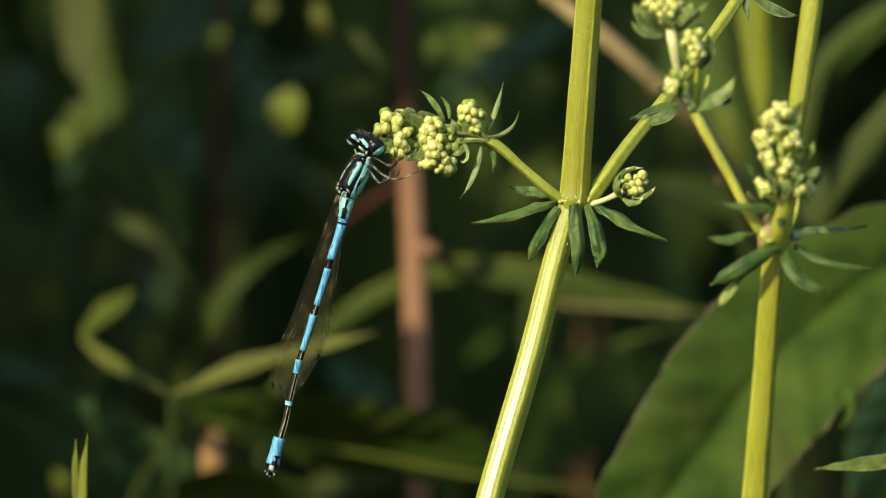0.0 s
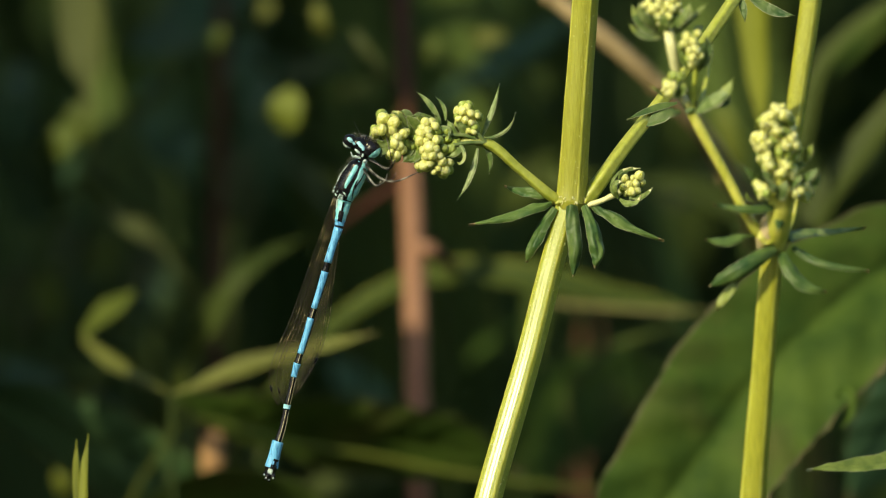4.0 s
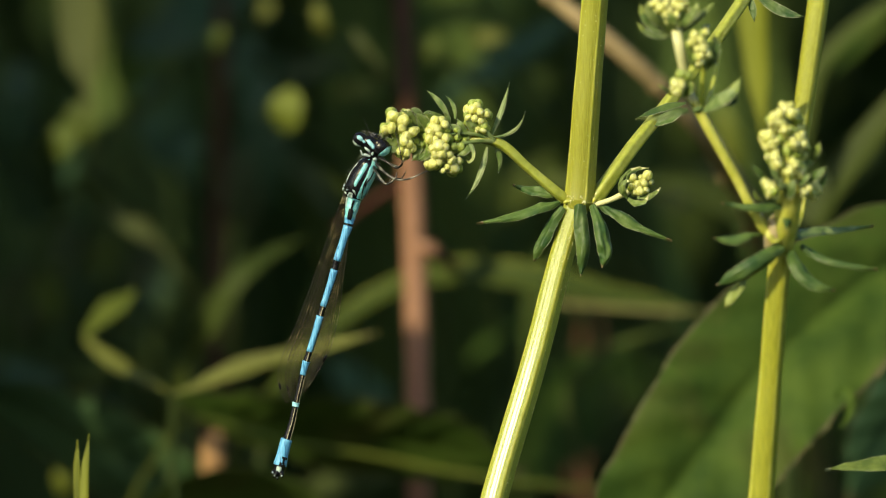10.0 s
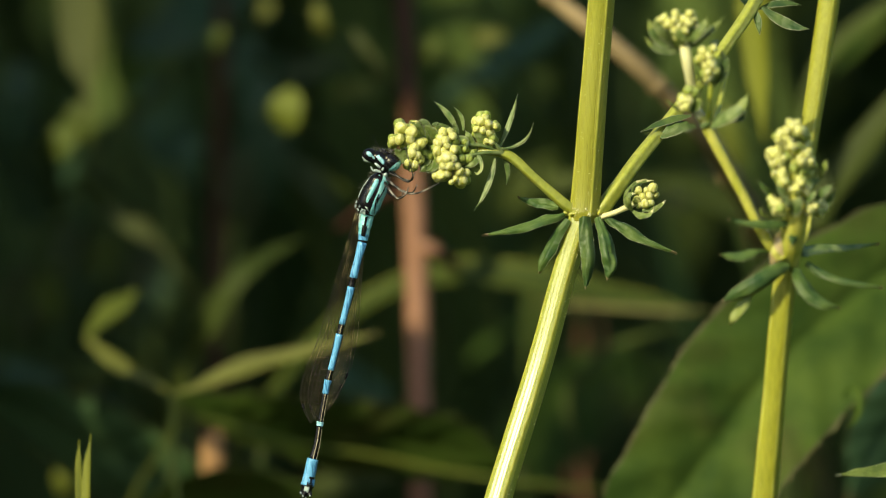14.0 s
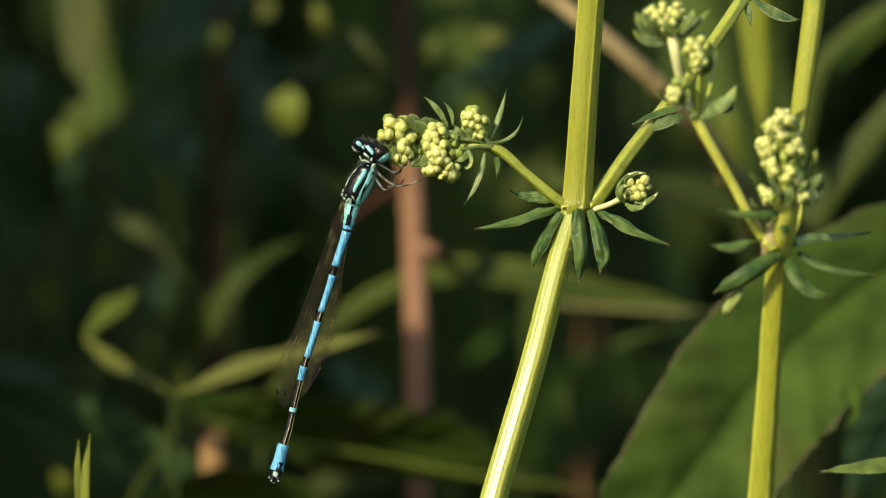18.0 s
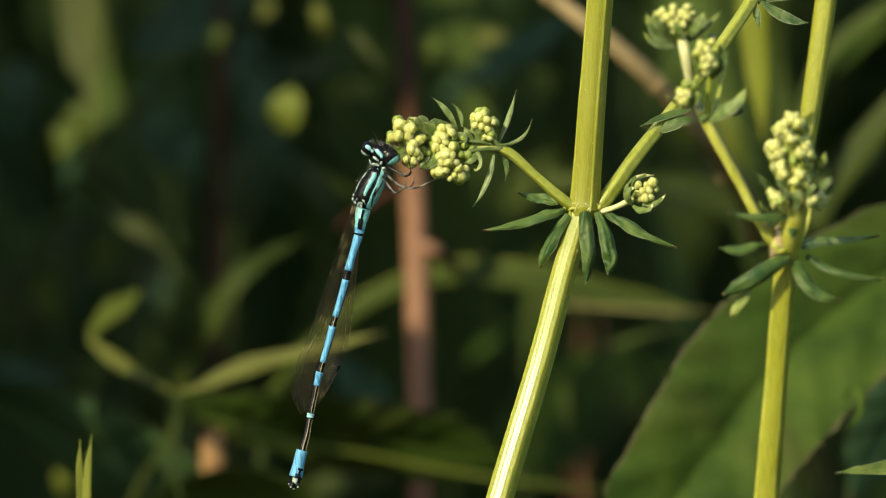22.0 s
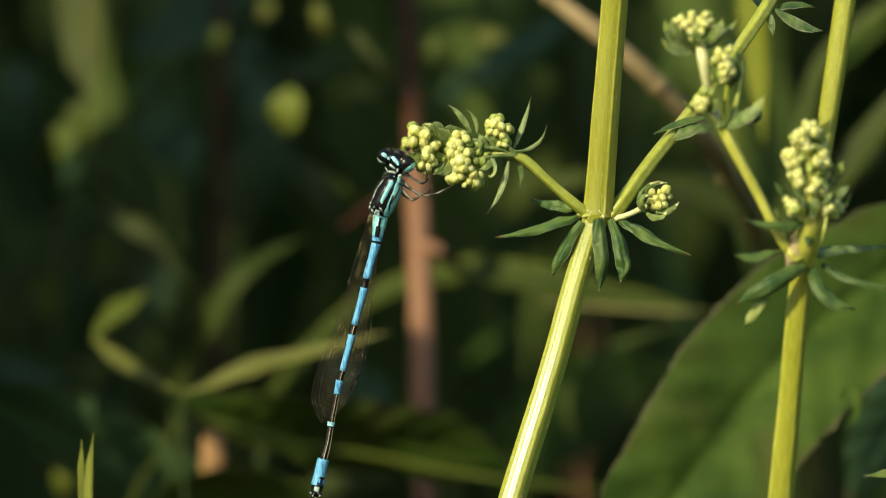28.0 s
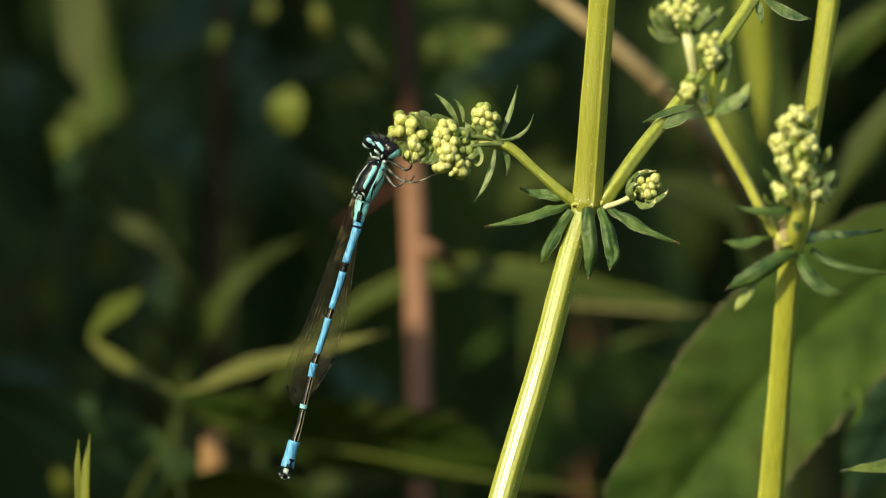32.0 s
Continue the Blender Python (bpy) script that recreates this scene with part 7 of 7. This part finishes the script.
    walk(brown_stalk, [
        (0, shift(-0.19, 0.00, brown_root)),
        (0.5, shift(-0.19, 0.00, brown_root)),
        (1, shift(-0.19, 0.00, brown_root)),
        (1.5, shift(-0.28, 0.00, brown_root)),
        (2, shift(-0.28, 0.00, brown_root)),
        (2.5, shift(-0.19, 0.00, brown_root)),
        (3, shift(-0.19, 0.00, brown_root)),
        (3.5, shift(-0.19, 0.00, brown_root)),
        (5.5, shift(-0.09, 0.00, brown_root)),
        (6, shift(-0.09, 0.00, brown_root)),
        (6.5, shift(-0.19, 0.00, brown_root)),
        (7, shift(-0.19, 0.00, brown_root)),
        (7.5, shift(-0.19, 0.00, brown_root)),
        (8, shift(-0.09, 0.00, brown_root)),
        (8.5, shift(-0.09, 0.00, brown_root)),
        (9, shift(0.00, 0.00, brown_root)),
        (9.5, shift(0.00, 0.00, brown_root)),
        (10, shift(-0.09, 0.00, brown_root)),
        (10.5, shift(-0.09, 0.00, brown_root)),
        (11, shift(-0.09, 0.00, brown_root)),
        (11.5, shift(-0.09, 0.00, brown_root)),
        (12, shift(-0.19, 0.00, brown_root)),
        (12.5, shift(-0.09, 0.00, brown_root)),
        (13, shift(-0.09, 0.00, brown_root)),
        (13.5, shift(0.00, 0.00, brown_root)),
        (14, shift(0.09, 0.00, brown_root)),
        (14.5, shift(0.09, 0.00, brown_root)),
        (16.5, shift(0.00, 0.00, brown_root)),
        (17, shift(-0.09, 0.00, brown_root)),
        (17.5, shift(-0.09, 0.00, brown_root)),
        (18, shift(-0.09, 0.00, brown_root)),
        (18.5, shift(0.00, 0.00, brown_root)),
        (19, shift(-0.09, 0.00, brown_root)),
        (19.5, shift(-0.28, 0.00, brown_root)),
        (20, shift(-0.28, 0.00, brown_root)),
        (20.5, shift(-0.28, 0.00, brown_root)),
        (21, shift(-0.09, 0.00, brown_root)),
        (21.5, shift(0.00, 0.00, brown_root)),
        (22, shift(0.09, 0.00, brown_root)),
        (22.5, shift(0.19, 0.00, brown_root)),
        (23, shift(0.19, 0.00, brown_root)),
        (23.5, shift(0.37, 0.00, brown_root)),
        (24, shift(0.09, 0.00, brown_root)),
        (24.5, shift(0.09, 0.00, brown_root)),
        (25, shift(0.09, 0.00, brown_root)),
        (25.5, shift(0.09, 0.00, brown_root)),
        (27.5, shift(0.37, 0.00, brown_root)),
        (28, shift(0.46, 0.00, brown_root)),
        (28.5, shift(0.37, 0.00, brown_root)),
        (29, shift(0.46, 0.00, brown_root)),
        (29.5, shift(0.46, 0.00, brown_root)),
        (30, shift(0.46, 0.00, brown_root)),
        (30.5, shift(0.19, 0.00, brown_root)),
        (31, shift(0.09, 0.00, brown_root)),
        (31.5, shift(0.00, 0.00, brown_root)),
        (32, shift(0.00, 0.00, brown_root)),
    ])
    walk(big_leaf, [
        (0, shift(0.00, 0.00, bleaf_root)),
        (0.5, shift(0.00, 0.00, bleaf_root)),
        (1, shift(0.00, 0.00, bleaf_root)),
        (1.5, shift(-0.10, 0.00, bleaf_root)),
        (2, shift(-0.28, 0.00, bleaf_root)),
        (2.5, shift(-0.28, 0.00, bleaf_root)),
        (3, shift(-0.19, 0.00, bleaf_root)),
        (3.5, shift(0.09, 0.00, bleaf_root)),
        (5.5, shift(0.18, 0.00, bleaf_root)),
        (6, shift(0.18, 0.00, bleaf_root)),
        (6.5, shift(0.18, 0.00, bleaf_root)),
        (7, shift(0.18, 0.00, bleaf_root)),
        (7.5, shift(0.00, 0.00, bleaf_root)),
        (8, shift(0.00, 0.00, bleaf_root)),
        (8.5, shift(0.00, 0.00, bleaf_root)),
        (9, shift(0.00, 0.00, bleaf_root)),
        (9.5, shift(0.00, 0.00, bleaf_root)),
        (10, shift(0.00, 0.00, bleaf_root)),
        (10.5, shift(0.00, 0.00, bleaf_root)),
        (11, shift(0.00, 0.00, bleaf_root)),
        (11.5, shift(0.18, 0.00, bleaf_root)),
        (12, shift(0.28, 0.00, bleaf_root)),
        (12.5, shift(0.37, 0.00, bleaf_root)),
        (13, shift(0.55, 0.00, bleaf_root)),
        (13.5, shift(0.82, 0.00, bleaf_root)),
        (14, shift(0.82, 0.00, bleaf_root)),
        (14.5, shift(0.82, 0.00, bleaf_root)),
        (16.5, shift(1.19, 0.00, bleaf_root)),
        (17, shift(1.19, 0.00, bleaf_root)),
        (17.5, shift(0.92, 0.00, bleaf_root)),
        (18, shift(0.55, 0.00, bleaf_root)),
        (18.5, shift(0.46, 0.00, bleaf_root)),
        (19, shift(0.46, 0.00, bleaf_root)),
        (19.5, shift(0.64, 0.00, bleaf_root)),
        (20, shift(1.19, 0.00, bleaf_root)),
        (20.5, shift(1.19, 0.00, bleaf_root)),
        (21, shift(1.19, 0.00, bleaf_root)),
        (21.5, shift(1.19, 0.00, bleaf_root)),
        (22, shift(0.92, 0.00, bleaf_root)),
        (22.5, shift(0.92, 0.00, bleaf_root)),
        (23, shift(0.92, 0.00, bleaf_root)),
        (23.5, shift(0.73, 0.00, bleaf_root)),
        (24, shift(0.73, 0.00, bleaf_root)),
        (24.5, shift(0.82, 0.00, bleaf_root)),
        (25, shift(0.82, 0.00, bleaf_root)),
        (25.5, shift(0.73, 0.00, bleaf_root)),
        (27.5, shift(0.64, 0.00, bleaf_root)),
        (28, shift(0.64, 0.00, bleaf_root)),
        (28.5, shift(1.19, 0.00, bleaf_root)),
        (29, shift(1.28, 0.00, bleaf_root)),
        (29.5, shift(1.37, 0.00, bleaf_root)),
        (30, shift(1.37, 0.00, bleaf_root)),
        (30.5, shift(1.10, 0.00, bleaf_root)),
        (31, shift(0.82, 0.00, bleaf_root)),
        (31.5, shift(0.82, 0.00, bleaf_root)),
        (32, shift(0.87, 0.00, bleaf_root)),
    ])
    walk(fold_plant, [
        (0, shift(-0.28, 0.00, bl2_root)),
        (0.5, shift(-0.28, 0.00, bl2_root)),
        (1, shift(-0.09, 0.00, bl2_root)),
        (1.5, shift(-0.09, 0.00, bl2_root)),
        (2, shift(-0.19, 0.00, bl2_root)),
        (2.5, shift(-0.19, 0.00, bl2_root)),
        (3, shift(-0.19, 0.00, bl2_root)),
        (3.5, shift(-0.19, 0.00, bl2_root)),
        (5.5, shift(-0.09, 0.00, bl2_root)),
        (6, shift(-0.09, 0.00, bl2_root)),
        (6.5, shift(-0.09, 0.00, bl2_root)),
        (7, shift(-0.09, 0.00, bl2_root)),
        (7.5, shift(-0.09, 0.00, bl2_root)),
        (8, shift(0.00, 0.00, bl2_root)),
        (8.5, shift(0.00, 0.00, bl2_root)),
        (9, shift(0.00, 0.00, bl2_root)),
        (9.5, shift(0.00, 0.00, bl2_root)),
        (10, shift(0.00, 0.00, bl2_root)),
        (10.5, shift(0.00, 0.00, bl2_root)),
        (11, shift(0.00, 0.00, bl2_root)),
        (11.5, shift(-0.19, 0.00, bl2_root)),
        (12, shift(-0.19, 0.00, bl2_root)),
        (12.5, shift(-0.19, 0.00, bl2_root)),
        (13, shift(-0.19, 0.00, bl2_root)),
        (13.5, shift(0.18, 0.00, bl2_root)),
        (14, shift(0.18, 0.00, bl2_root)),
        (14.5, shift(0.18, 0.00, bl2_root)),
        (16.5, shift(0.00, 0.00, bl2_root)),
        (17, shift(0.00, 0.00, bl2_root)),
        (17.5, shift(0.09, 0.00, bl2_root)),
        (18, shift(0.09, 0.00, bl2_root)),
        (18.5, shift(0.09, 0.00, bl2_root)),
        (19, shift(0.09, 0.00, bl2_root)),
        (19.5, shift(0.18, 0.00, bl2_root)),
        (20, shift(0.18, 0.00, bl2_root)),
        (20.5, shift(0.00, 0.00, bl2_root)),
        (21, shift(0.00, 0.00, bl2_root)),
        (21.5, shift(0.00, 0.00, bl2_root)),
        (22, shift(0.46, 0.00, bl2_root)),
        (22.5, shift(0.46, 0.00, bl2_root)),
        (23, shift(0.73, 0.00, bl2_root)),
        (23.5, shift(0.55, 0.00, bl2_root)),
        (24, shift(0.55, 0.00, bl2_root)),
        (24.5, shift(0.55, 0.00, bl2_root)),
        (25, shift(0.37, 0.00, bl2_root)),
        (25.5, shift(0.37, 0.00, bl2_root)),
        (27.5, shift(1.01, 0.00, bl2_root)),
        (28, shift(1.01, 0.00, bl2_root)),
        (28.5, shift(1.01, 0.00, bl2_root)),
        (29, shift(1.01, 0.00, bl2_root)),
        (29.5, shift(1.01, 0.00, bl2_root)),
        (30, shift(1.01, 0.00, bl2_root)),
        (30.5, shift(0.73, 0.00, bl2_root)),
        (31, shift(0.55, 0.00, bl2_root)),
        (31.5, shift(0.55, 0.00, bl2_root)),
        (32, shift(0.60, 0.00, bl2_root)),
    ])


motions()
